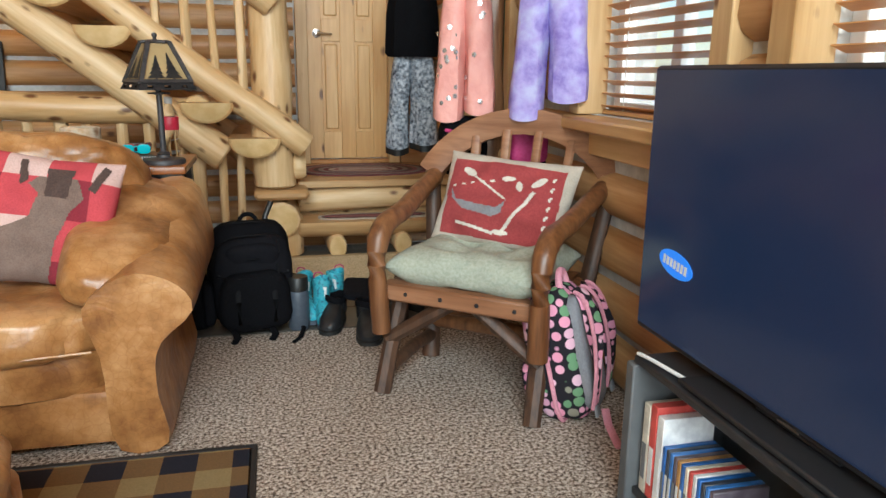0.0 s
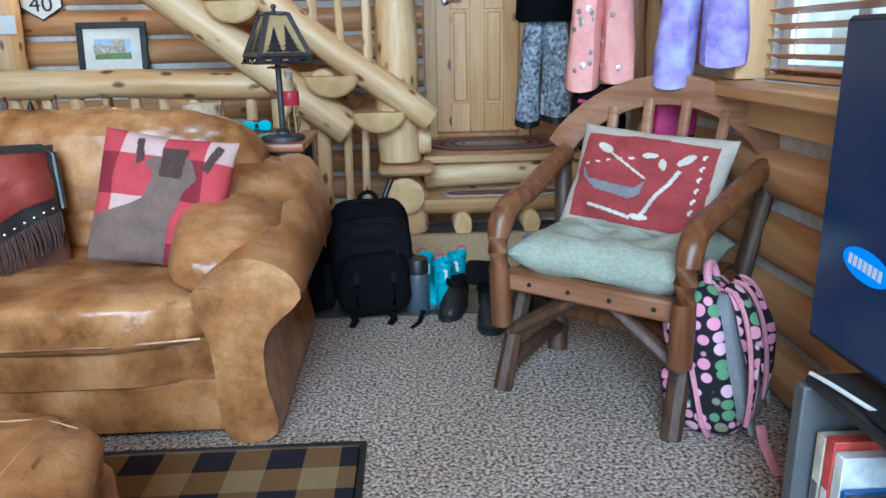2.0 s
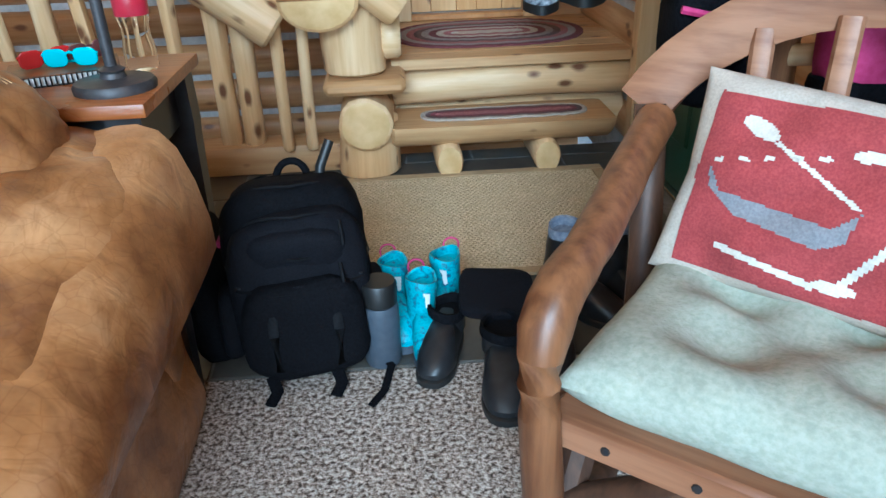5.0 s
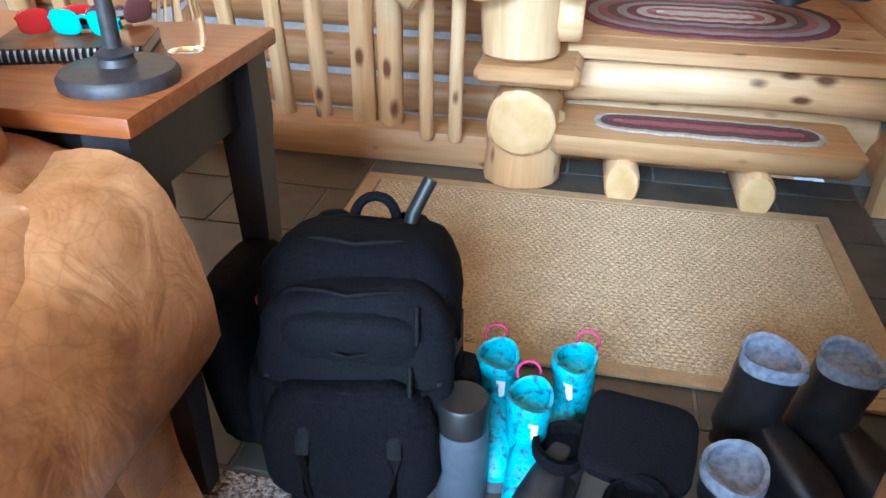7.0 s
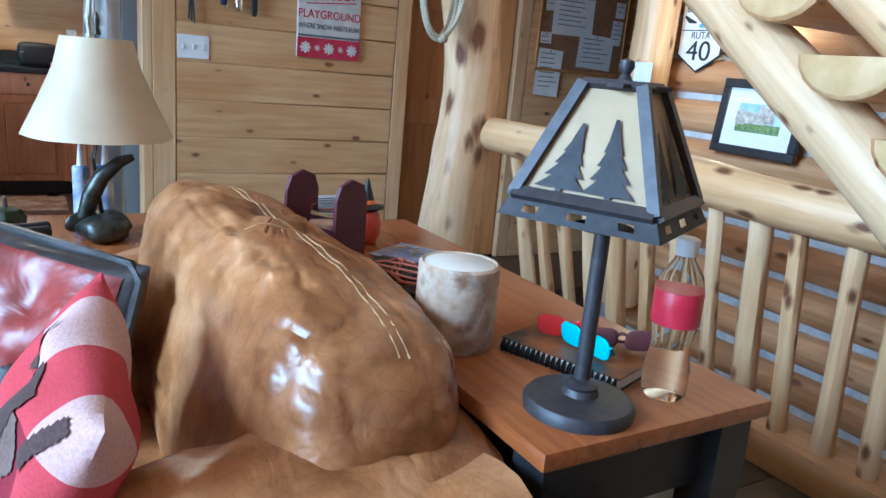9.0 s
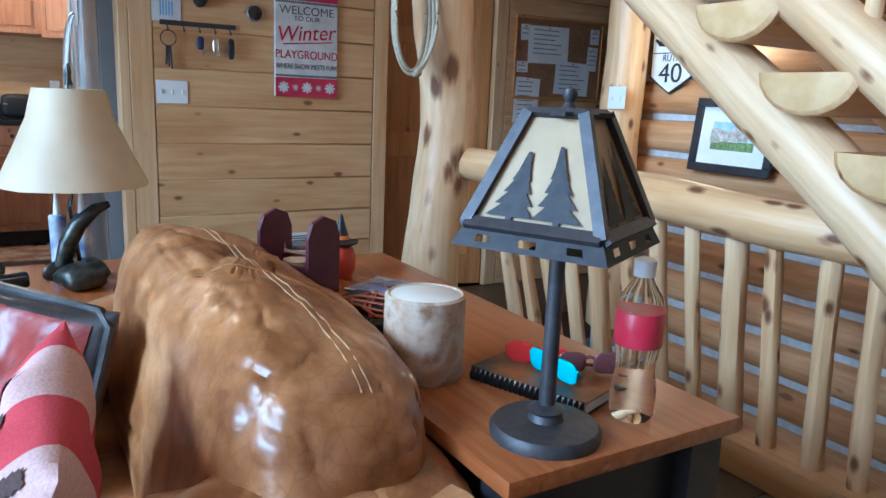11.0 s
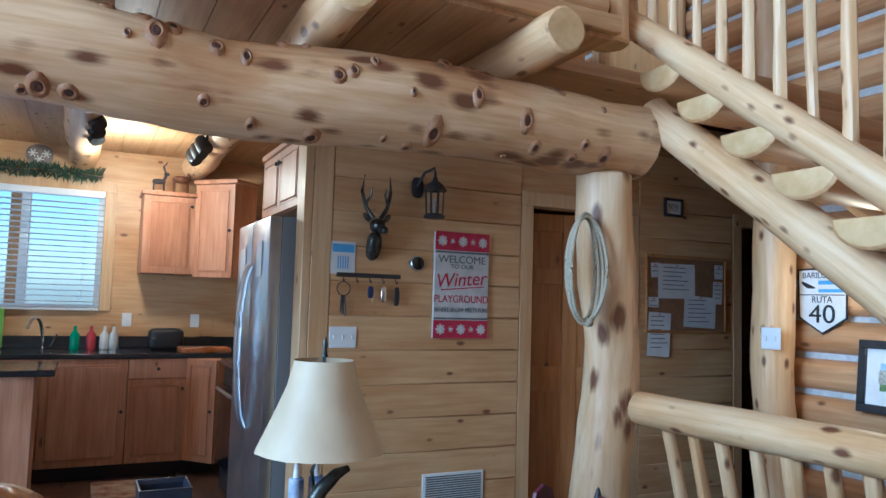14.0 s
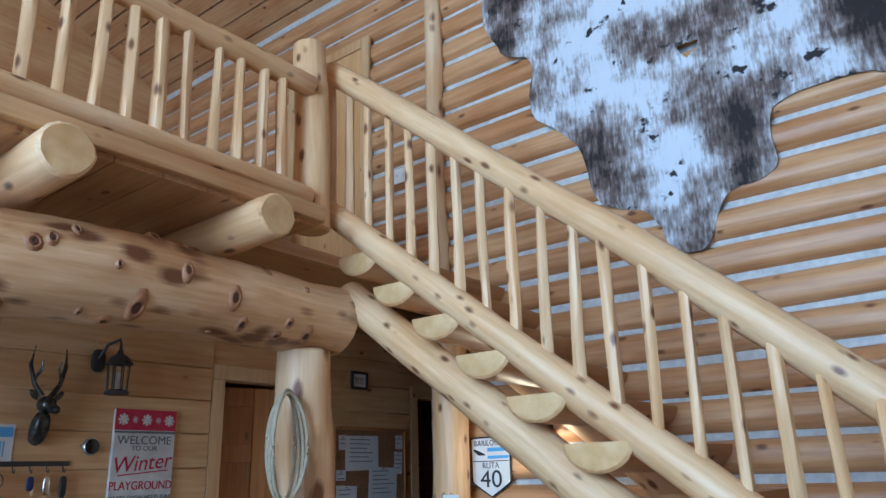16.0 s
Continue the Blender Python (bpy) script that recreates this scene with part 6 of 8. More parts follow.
part("upper_pocket", blob(0.25, 0.09, 0.14, 3.2, 26, 12, 0.01, 8, 7), NYLON2, bb, m=BM @ tilt((0, -0.075, 0.34), 16))
for s in (-1, 1):
    part("side_pocket", blob(0.06, 0.14, 0.2, 3.4, 18, 12, 0.008, 8), NYLON2, bb, m=BM @ tilt((s * 0.19, 0.03, 0.13)))
    part("compression_strap", sweep([(s * 0.168, 0.1, 0.3), (s * 0.172, 0.0, 0.29), (s * 0.14, -0.1, 0.27)], 0.011, 6, 0.3), BLACK, bb, m=BM)
    part("buckle", box(s * 0.165 - 0.006, s * 0.165 + 0.006, -0.04, 0.0, 0.275, 0.305, 0.003), BLACK, bb, m=BM)
    part("shoulder_strap", sweep(bez((s * 0.07, 0.15, 0.46), (s * 0.1, 0.24, 0.46), (s * 0.15, 0.22, 0.2), (s * 0.14, 0.16, 0.08), 10), [0.03] * 11, 8, 0.35), NYLON, bb, m=BM)
part("grab_handle", sweep(bez((-0.03, 0.13, 0.46), (-0.03, 0.15, 0.52), (0.05, 0.15, 0.52), (0.05, 0.13, 0.46), 10), 0.01, 8), NYLON, bb, m=BM)
part("zip_line", sweep([(0.125 * math.cos(a), -0.125 - 0.01 * math.sin(a), 0.17 + 0.1 * math.sin(a)) for a in [math.pi * i / 16 for i in range(17)]], 0.0035, 6), NYLON2, bb, m=BM)
for j, (yy, zz, ww) in enumerate(((-0.128, 0.3, 0.11), (-0.105, 0.4, 0.12), (-0.02, 0.45, 0.13))):
    part("zip_line", sweep([(ww * math.cos(a), yy + 0.05 * abs(math.cos(a)), zz + 0.035 * math.sin(a)) for a in [math.pi * i / 14 for i in range(15)]], 0.004, 6), ZIP, bb, m=BM)
    part("zip_pull", sweep([(ww * 0.9, yy + 0.02, zz + 0.008), (ww * 0.92, yy - 0.004, zz - 0.02), (ww * 0.92, yy - 0.006, zz - 0.045)], 0.005, 6), ZIP, bb, m=BM)
for s in (-1, 1):
    part("webbing", sweep([(s * 0.075, -0.158, 0.06), (s * 0.078, -0.164, 0.16), (s * 0.074, -0.14, 0.265)], 0.012, 6, 0.25), ZIP, bb, m=BM)
part("webbing", sweep([(-0.15, -0.09, 0.262), (-0.07, -0.138, 0.258), (0.07, -0.138, 0.258), (0.15, -0.09, 0.262)], 0.012, 6, 0.25), ZIP, bb, m=BM)
part("drink_tube", sweep([(0.07, 0.08, 0.42), (0.085, 0.085, 0.5), (0.115, 0.1, 0.56)], 0.013, 10), RUBBER, bb, "black rubber drink tube", BM)
part("loose_strap", sweep([(0.16, -0.06, 0.05), (0.2, -0.12, 0.02), (0.17, -0.2, 0.008), (0.13, -0.25, 0.006)], 0.011, 6, 0.3), NYLON, bb, m=pose(0.04, 5.63, 0, 0, 0, 8))
for x in (-0.1, 0.06):
    part("strap_tail", sweep([(x, -0.12, 0.04), (x + 0.01, -0.155, 0.018), (x - 0.01, -0.19, 0.007)], 0.016, 6, 0.35), NYLON, bb, m=pose(0.04, 5.63, 0, 0, 0, 8))
fk = thing("steel_flask", (0.235, 5.59, 0), "blue-grey insulated flask with black lid", "flask")
part("flask_body", lathe([(0, 0), (0.044, 0), (0.048, 0.008), (0.048, 0.165), (0.044, 0.178), (0, 0.178)], 26, at=(0.235, 5.59, 0.003)), GUNMETAL, fk)
part("lid", lathe([(0.043, 0.179), (0.046, 0.182), (0.046, 0.236), (0.042, 0.242), (0, 0.242)], 26, at=(0.235, 5.59, 0.003)), RUBBER, fk, "black plastic lid")
rb = thing("laptop_bag", (-0.22, 5.75, 0), "dark bag with red tag under the table", "bag")
part("bag_body", blob(0.1, 0.3, 0.36, 5, 22, 14, 0.008, 5), NYLON, rb, m=tilt((-0.22, 5.74, 0.18), 0, -8))
part("tag", box(-0.16, -0.125, 5.65, 5.71, 0.33, 0.35, 0.004), MAGENTA, rb, "pink tag")


# ---------- boots and shoes ----------
def boot(at, rz, length, height, mats, label, group, name="boot", fold=0.0):
    """Shaft, foot, sole and collar; the toe points to -y."""
    shaft_m, foot_m, sole_m, collar_m = mats
    th = thing(name, at, label, "boot" if height > 0.13 else "shoe", group)
    mm = pose(at[0], at[1], at[2], 0, 0, rz)
    w = length * 0.2
    outline = [(-w * 0.8, 0.0), (-w, -length * 0.45), (-w * 1.15, -length * 0.72), (-w * 0.7, -length * 0.98), (w * 0.5, -length * 1.0), (w * 1.1, -length * 0.74), (w * 0.95, -length * 0.4), (w * 0.8, 0.0), (w * 0.45, length * 0.12), (-w * 0.45, length * 0.12)]
    ring = smooth_ring(outline, 28)
    part("sole", rings([[(p.x * s, p.y * s, z) for p in ring] for s, z in ((0.97, 0), (1.03, 0.004), (1.03, 0.02), (0.98, 0.025))]), sole_m, th, m=mm)
    sec = []
    for s, z, back in ((0.98, 0.022, 0), (1.0, 0.04, 0.0), (0.95, 0.062, 0.06), (0.8, 0.085, 0.2), (0.62, 0.1, 0.36), (0.45, 0.115, 0.5)):
        sec.append([(p.x * s, (p.y + length * 0.5) * (1 - back) * s - length * 0.5 + back * length * 0.5, z) for p in ring])
    part("foot", rings(sec), foot_m, th, m=mm)
    prof = []
    for f in range(7):
        z = 0.055 + (height - 0.055) * f / 6
        prof.append([(w * (0.98 + 0.1 * f / 6) * math.cos(a) + fold * f * 0.012, -length * 0.07 + (w * 1.25 * (1 - 0.06 * (f == 3))) * math.sin(a) - 0.004 * f, z + 0.006 * math.sin(a * 2 + f)) for a in [2 * math.pi * k / 20 for k in range(20)]])
    inner = [[(p[0] * 0.86, -length * 0.07 + (p[1] + length * 0.07) * 0.86, p[2] - d) for p in prof[-1]] for d in (0.0, 0.05)]
    sh_ = part("shaft", rings(prof + inner), shaft_m, th, m=mm)
    part("collar", rings([[(p[0] * s, -length * 0.07 + (p[1] + length * 0.07) * s, p[2] + d) for p in prof[-1]] for s, d in ((1.03, -0.02), (1.06, -0.005), (1.02, 0.008), (0.86, 0.004), (0.85, -0.02))]), collar_m, sh_, m=mm)
    if foot_m is AQUA:
        part("white_stripe", sweep([(0.004, -length * 0.07 - w * 1.27, 0.11), (0.004, -length * 0.07 - w * 1.28 - 0.01, 0.15), (0.004, -length * 0.07 - w * 1.29 - 0.018, height - 0.01)], 0.011, 6, 0.3), WHITE, sh_, "white front stripe", mm)
        part("pull_loop", sweep(bez((-0.02, -length * 0.07 + w, height - 0.01), (-0.035, -length * 0.07 + w + 0.02, height + 0.025), (0.035, -length * 0.07 + w + 0.03, height + 0.025), (0.02, -length * 0.07 + w, height - 0.01), 10), 0.003, 6), MAGENTA, sh_, "pink pull loop", mm)
    else:
        for i in range(4):
            y = -length * (0.34 + 0.07 * i)
            part("lace", sweep([(-w * 0.5, y, 0.085 - 0.008 * i), (0, y - 0.006, 0.108 - 0.011 * i), (w * 0.5, y, 0.085 - 0.008 * i)], 0.003, 6), RUBBER, th, m=mm)
    return th


BLK = noisy("black_boot_leather", (0.01, 0.01, 0.011), (0.02, 0.02, 0.022), 26, 0.4, 0.3, 0.004)
boot((0.42, 5.67, 0), -18, 0.22, 0.13, (BLK, BLK, RUBBER, NYLON), "black leather lace-up work boot", "work boots")
boot((0.54, 5.55, 0), -4, 0.25, 0.14, (BLK, BLK, RUBBER, NYLON), "black leather lace-up work boot", "work boots")
boot((0.745, 5.84, 0), 42, 0.24, 0.25, (BLK, BLK, RUBBER, BLUEGREY), "black winter boot with grey fleece lining", "winter boots")
boot((0.885, 5.86, 0), 42, 0.24, 0.25, (BLK, BLK, RUBBER, BLUEGREY), "black winter boot with grey fleece lining", "winter boots")
boot((0.71, 5.66, 0), -14, 0.25, 0.15, (BLK, BLK, RUBBER, BLUEGREY), "black ankle boot with grey lining", "winter boots")
boot((0.34, 5.7, 0), 8, 0.19, 0.2, (AQUA, AQUA, GUNMETAL, AQUA), "turquoise patterned child's snow boot", "turquoise boots")
boot((0.43, 5.82, 0), -20, 0.19, 0.2, (AQUA, AQUA, GUNMETAL, AQUA), "turquoise patterned child's snow boot", "turquoise boots")
boot((0.265, 5.8, 0), 10, 0.19, 0.2, (AQUA, AQUA, GUNMETAL, AQUA), "turquoise patterned child's snow boot", "turquoise boots")
bg2 = thing("laptop_sleeve", (0.54, 5.64, 0.1), "flat black fabric sleeve over the boots", "sleeve")
part("sleeve_body", blob(0.2, 0.18, 0.035, 5, 22, 10, 0.006, 8), NYLON2, bg2, m=tilt((0.54, 5.645, 0.15), 14, 4, -8))

# ---------- jute mat and slate tiles ----------
jm = thing("jute_mat", (0.5, 6.4, 0), "golden woven jute entry mat with plain border", "mat")
part("mat_field", box(-0.3, 1.1, 6.03, 6.84, 0.001, 0.012, 0.003), JUTE, jm, m=Matrix.Translation((0.02, 0, 0)))
JB = noisy("jute_border", (0.42, 0.3, 0.16), (0.5, 0.37, 0.21), 160, 0.95, 0.4, 0.003)
for a, b, c, d in ((-0.335, 1.17, 6.841, 6.89), (-0.335, 1.17, 5.985, 6.029), (-0.335, -0.281, 6.03, 6.84), (1.121, 1.17, 6.03, 6.84)):
    part("border", box(a, b, c, d, 0.001, 0.013, 0.003), JB, jm)
wv = bmesh.new()
for j in range(53):
    for i in range(68):
        x, y = -0.275 + i * 0.0203 + (j % 2) * 0.01, 6.035 + j * 0.015
        q = [wv.verts.new(p) for p in ((x, y, 0.0121), (x + 0.016, y + 0.003, 0.0121), (x + 0.014, y + 0.011, 0.0121), (x - 0.002, y + 0.008, 0.0121), (x + 0.007, y + 0.0055, 0.0165))]
        for k in range(4):
            wv.faces.new((q[k], q[(k + 1) % 4], q[4]))
tagged(part("weave", wv, JUTE, jm, smooth=False), kind="stuff")

# ---------- television and stand ----------
SCREEN = mat("dark_blue_screen", (0.006, 0.01, 0.03), 0.16)
sn, sl, sb = nodes(SCREEN)
# standby glow, made stronger to stand in for grey-blue glare on the glass
sb.inputs["Emission Color"].default_value = (0.012, 0.022, 0.05, 1)
sb.inputs["Emission Strength"].default_value = 0.55
tv = thing("television", (1.1, 3.5, 0.45), "large black flat-screen television, standby logo lit", "television")
TVM = pose(1.1, 3.505, 0.47, 0, 0, 0)
part("housing", box(0.0, 0.05, -0.615, 0.615, 0, 0.685, 0.008), BLACK, tv, m=TVM)
part("screen", box(-0.003, -0.0005, -0.603, 0.603, 0.018, 0.674), SCREEN, tv, m=TVM, smooth=False)
part("stand_neck", box(0.01, 0.04, -0.12, 0.12, -0.012, 0.03, 0.005), BLACK, tv, m=TVM)
part("stand_foot", box(-0.06, 0.13, -0.3, 0.3, -0.026, -0.013, 0.004), BLACK, tv, m=TVM)
LOGO = mat("blue_logo_oval", (0.02, 0.12, 0.5), 0.4)
ln2, ll2, lb2 = nodes(LOGO)
lb2.inputs["Emission Color"].default_value = (0.03, 0.2, 0.75, 1)
lb2.inputs["Emission Strength"].default_value = 0.6
LOGOW = mat("white_logo_bar", (0.8, 0.8, 0.8), 0.4)
part("logo_oval", lathe([(0, 0), (0.075, 0), (0.075, 0.002), (0, 0.002)], 32, squash=0.42), LOGO, tv, m=TVM @ pose(-0.0035, 0.44, 0.215, 90, 0, -90) @ pose(0, 0, 0, 0, 0, -6))
for i in range(7):
    part("logo_bar", box(-0.054 + 0.016 * i, -0.043 + 0.016 * i, -0.011, 0.011, 0.0025, 0.003), LOGOW, tv, m=TVM @ pose(-0.0035, 0.44, 0.215, 90, 0, -90) @ pose(0, 0, 0, 0, 0, -6), smooth=False)
part("badge", box(-0.004, -0.001, -0.03, 0.03, 0.006, 0.012), CHROME, tv, m=TVM, smooth=False)
STAND = noisy("slate_grey_stand", (0.1, 0.105, 0.11), (0.13, 0.135, 0.14), 12, 0.5, 0.05)
ts = thing("tv_stand", (1.15, 3.3, 0), "grey television stand with open disc shelf", "cabinet")
part("top_panel", box(1.03, 1.31, 2.5, 3.99, 0.42, 0.44, 0.003), BLACK_PAINT, ts)
part("side_panel", box(1.02, 1.31, 3.97, 4.01, 0.0, 0.419, 0.004), STAND, ts)
part("side_panel", box(1.02, 1.31, 2.48, 2.52, 0.0, 0.419, 0.004), STAND, ts)
part("back_panel", box(1.3, 1.31, 2.521, 3.969, 0.0, 0.419), STAND, ts)
part("shelf", box(1.04, 1.299, 2.521, 3.969, 0.06, 0.08, 0.002), BLACK_PAINT, ts)
part("divider", box(1.04, 1.299, 3.3, 3.32, 0.081, 0.419, 0.002), BLACK_PAINT, ts)
dcols = [(0.6, 0.55, 0.45), (0.5, 0.06, 0.05), (0.7, 0.7, 0.72), (0.02, 0.12, 0.4), (0.03, 0.04, 0.06), (0.04, 0.16, 0.45), (0.1, 0.08, 0.1), (0.4, 0.2, 0.06), (0.02, 0.1, 0.32)]
for i in range(16):
    w = 0.03 if i < 3 else 0.014
    y = 3.955 - (0.034 * i if i < 3 else 0.102 + 0.0165 * (i - 3))
    c = dcols[i % len(dcols)]
    q = thing("book" if i < 3 else "disc_case", (1.1, y, 0.08), "hardback book standing on the shelf" if i < 3 else "slim video disc case on the shelf", "book" if i < 3 else "disc case", "media on the shelf")
    hh = random.uniform(0.22, 0.26) if i < 3 else 0.175
    part("case", box(1.05, 1.19, y - w, y, 0.081, 0.081 + hh, 0.002), noisy("spine_print", c, tuple(min(1, x * 1.5 + 0.02) for x in c), 25, 0.35, 0.0), q)
    part("spine_label", box(1.0485, 1.0497, y - w * 0.8, y - w * 0.2, 0.12, 0.12 + hh * 0.4), PAPER if i % 3 else GREYPLASTIC, q, smooth=False)
cl = thing("cable", (1.04, 3.9, 0.44), "white cable lying across the stand", "cable")
part("cable_loop", sweep(bez((1.035, 3.98, 0.447), (1.04, 3.9, 0.46), (1.06, 3.8, 0.446), (1.09, 3.72, 0.446), 12), 0.005, 8), WHITE, cl)
fv = thing("floor_vent", (1.22, 4.18, 0), "brown metal floor vent grille", "vent")
part("frame", box(1.15, 1.3, 4.1, 4.26, 0.001, 0.006, 0.002), CHAIR_BACK, fv)
for i in range(6):
    part("slot", box(1.16, 1.29, 4.115 + 0.024 * i, 4.125 + 0.024 * i, 0.0062, 0.0075), BLACK, fv, smooth=False)


# ---------- things on the hall wall ----------
FX = WX + 0.018      # face of the planks


def wallm(y, z, off=0.0):
    """Pose on the hall wall: local x along +y, local y up, local z towards the room."""
    return Matrix.Translation((FX + off, y, z)) @ Matrix(((0, 0, 1, 0), (1, 0, 0, 0), (0, 1, 0, 0), (0, 0, 0, 1)))


def flat(x0, x1, y0, y1, z0=0.0, z1=0.002, bevel=0.0):
    return box(x0, x1, y0, y1, z0, z1, bevel)


SIGN_W = noisy("whitewashed_board", (0.6, 0.6, 0.58), (0.72, 0.72, 0.7), 16, 0.7, 0.1)
SIGN_R = noisy("crimson_sign_paint", (0.42, 0.012, 0.05), (0.5, 0.025, 0.075), 16, 0.65, 0.1)
SIGN_G = mat("slate_sign_ink", (0.1, 0.12, 0.14), 0.7)
sg = thing("winter_sign", (FX, 6.37, 1.22), "red and white wooden winter welcome sign", "sign")
WM = wallm(6.372, 1.535)
hw_, hh_ = 0.18, 0.312
part("board", flat(-hw_, hw_, -hh_, hh_, 0.0, 0.022, 0.003), SIGN_W, sg, m=WM)
part("red_band", flat(-hw_, hw_, hh_ - 0.11, hh_, 0.0225, 0.0235), SIGN_R, sg, m=WM, smooth=False)
part("red_band", flat(-hw_, hw_, -hh_, -hh_ + 0.105, 0.0225, 0.0235), SIGN_R, sg, m=WM, smooth=False)
for z in (hh_ - 0.12, -hh_ + 0.115):
    for i in range(24):
        part("border_tooth", lathe([(0, 0), (0.0075, 0), (0.0075, 0.0008), (0, 0.0008)], 6), SIGN_G, sg, m=WM @ tilt((-hw_ + 0.0078 + 0.0149 * i, z, 0.0226)))
for zc in (hh_ - 0.055, -hh_ + 0.052):
    for k, xx in enumerate((-0.135, -0.068, 0.0, 0.068, 0.135)):
        r = 0.03 if k % 2 == 0 else 0.018
        for a in range(4):
            part("snowflake_arm", flat(-r, r, -r * (0.2 if k % 2 == 0 else 0.09), r * (0.2 if k % 2 == 0 else 0.09), 0.0, 0.0008), SIGN_W, sg, m=WM @ tilt((xx, zc, 0.0238 + 0.0006 * a), 0, 0, 45 * a + 22.5 * (k % 2)), smooth=False)
write("WELCOME", 0.062, WM @ tilt((0, 0.148, 0.0232)), SIGN_G, sg, 1.05)
write("TO OUR", 0.036, WM @ tilt((0, 0.107, 0.0232)), SIGN_G, sg, 1.1)
write("Winter", 0.115, WM @ tilt((0.0, 0.03, 0.0236), 0, 0, 5), SIGN_R, sg, 1.0, 0.001, 0.25)
part("underline", flat(-0.14, 0.15, -0.022, -0.016, 0.023, 0.0238), SIGN_R, sg, m=WM @ tilt((0, 0, 0), 0, 0, 5), smooth=False)
write("PLAYGROUND", 0.062, WM @ tilt((0, -0.085, 0.0232)), SIGN_R, sg, 0.88)
write("WHERE SNOW MEETS FUN!", 0.04, WM @ tilt((0, -0.148, 0.0232)), SIGN_G, sg, 0.72)

dh = thing("deer_ornament", (FX, 5.8, 1.66), "small black bronze deer head wall mount", "wall ornament")
DB = noisy("dark_silver_cast", (0.02, 0.022, 0.02), (0.12, 0.12, 0.11), 40, 0.28, 0.5, 0.004, metal=0.7)
bmh = bmesh.new()
DM = wallm(5.8, 1.72)
blob(0.085, 0.17, 0.09, 2.3, 20, 14, 0.005, 16, bm=bmh, m=DM @ tilt((0, 0.01, 0.045), 20))
blob(0.085, 0.085, 0.1, 2.3, 18, 12, 0.004, 18, bm=bmh, m=DM @ tilt((0, 0.12, 0.09)))
blob(0.048, 0.045, 0.09, 2.3, 16, 10, bm=bmh, m=DM @ tilt((0.01, 0.095, 0.15), 15))
for s in (-1, 1):
    blob(0.03, 0.06, 0.02, 2, 10, 8, bm=bmh, m=DM @ tilt((s * 0.06, 0.165, 0.08), 0, 0, -s * 40))
    sweep([DM @ Vector(p) for p in ((s * 0.02, 0.16, 0.08), (s * 0.06, 0.22, 0.07), (s * 0.085, 0.31, 0.06), (s * 0.075, 0.4, 0.07))], [0.014, 0.012, 0.01, 0.004], 8, bm=bmh)
    sweep([DM @ Vector(p) for p in ((s * 0.065, 0.24, 0.07), (s * 0.04, 0.29, 0.09), (s * 0.045, 0.33, 0.1))], [0.009, 0.007, 0.003], 7, bm=bmh)
dm_ = part("mount", bmh, DB, dh)

lt = thing("wall_lantern", (FX, 6.12, 1.9), "bronze wall lantern with glass sides", "wall lamp")
LM = wallm(6.12, 1.92)
part("back_plate", blob(0.075, 0.12, 0.025, 3, 18, 8), IRON, lt, m=LM @ tilt((-0.05, 0.17, 0.012)))
part("hook_arm", sweep([LM @ Vector(p) for p in ((-0.05, 0.18, 0.02), (-0.03, 0.25, 0.06), (0.02, 0.28, 0.09), (0.02, 0.24, 0.1), (0.02, 0.2, 0.1))], 0.009, 8), IRON, lt)
LC = (FX + 0.1, 6.14, 1.92)
part("roof", lathe([(0.072, 0.145), (0.07, 0.15), (0.045, 0.185), (0.02, 0.2), (0.012, 0.225), (0, 0.23)], 8, at=LC), IRON, lt)
part("base", lathe([(0, -0.012), (0.06, -0.012), (0.066, 0.0), (0.05, 0.01), (0, 0.012)], 8, at=LC), IRON, lt)
part("glass", lathe([(0.046, 0.013), (0.052, 0.144), (0.05, 0.144), (0.044, 0.013)], 8, at=LC), WATER, lt)
for k in range(8):
    a = 2 * math.pi * k / 8
    part("bar", sweep([(LC[0] + 0.05 * math.cos(a), LC[1] + 0.05 * math.sin(a), LC[2] + 0.005), (LC[0] + 0.056 * math.cos(a), LC[1] + 0.056 * math.sin(a), LC[2] + 0.147)], 0.004, 5), IRON, lt)
part("candle_sleeve", lathe([(0, 0.012), (0.014, 0.012), (0.014, 0.1), (0, 0.1)], 12, at=LC), CREAM, lt)

cal = thing("calendar", (FX, 5.64, 1.66), "blue and white wall pennant card", "card")
KM = wallm(5.64, 1.66)
part("card", flat(-0.07, 0.07, -0.09, 0.09, 0.0, 0.004, 0.001), PAPER, cal, m=KM)
BLUE = mat("sky_blue_print", (0.15, 0.38, 0.7), 0.6)
part("blue_band", flat(-0.062, 0.062, 0.03, 0.075, 0.0045, 0.005), BLUE, cal, m=KM, smooth=False)
for i in range(5):
    part("blue_stripe", flat(-0.032 + 0.014 * i, -0.025 + 0.014 * i, -0.06, 0.01, 0.0045, 0.005), BLUE, cal, m=KM, smooth=False)
hk = thing("key_rack", (FX, 5.8, 1.56), "black iron key rack with hooks", "key rack")
part("bar", flat(-0.19, 0.19, -0.012, 0.012, 0.0, 0.01, 0.002), IRON, hk, m=wallm(5.795, 1.567))
for i in range(5):
    yy = 5.64 + 0.078 * i
    part("hook", sweep([(FX + 0.01, yy, 1.56), (FX + 0.02, yy, 1.53), (FX + 0.035, yy, 1.525), (FX + 0.04, yy, 1.54)], 0.003, 6), IRON, hk)
kk = thing("key_ring", (FX + 0.03, 5.64, 1.45), "iron ring with old skeleton keys", "keys")
part("ring", sweep([(FX + 0.03, 5.64 + 0.038 * math.sin(2 * math.pi * i / 20), 1.49 + 0.038 * math.cos(2 * math.pi * i / 20)) for i in range(21)], 0.003, 6), IRON, kk)
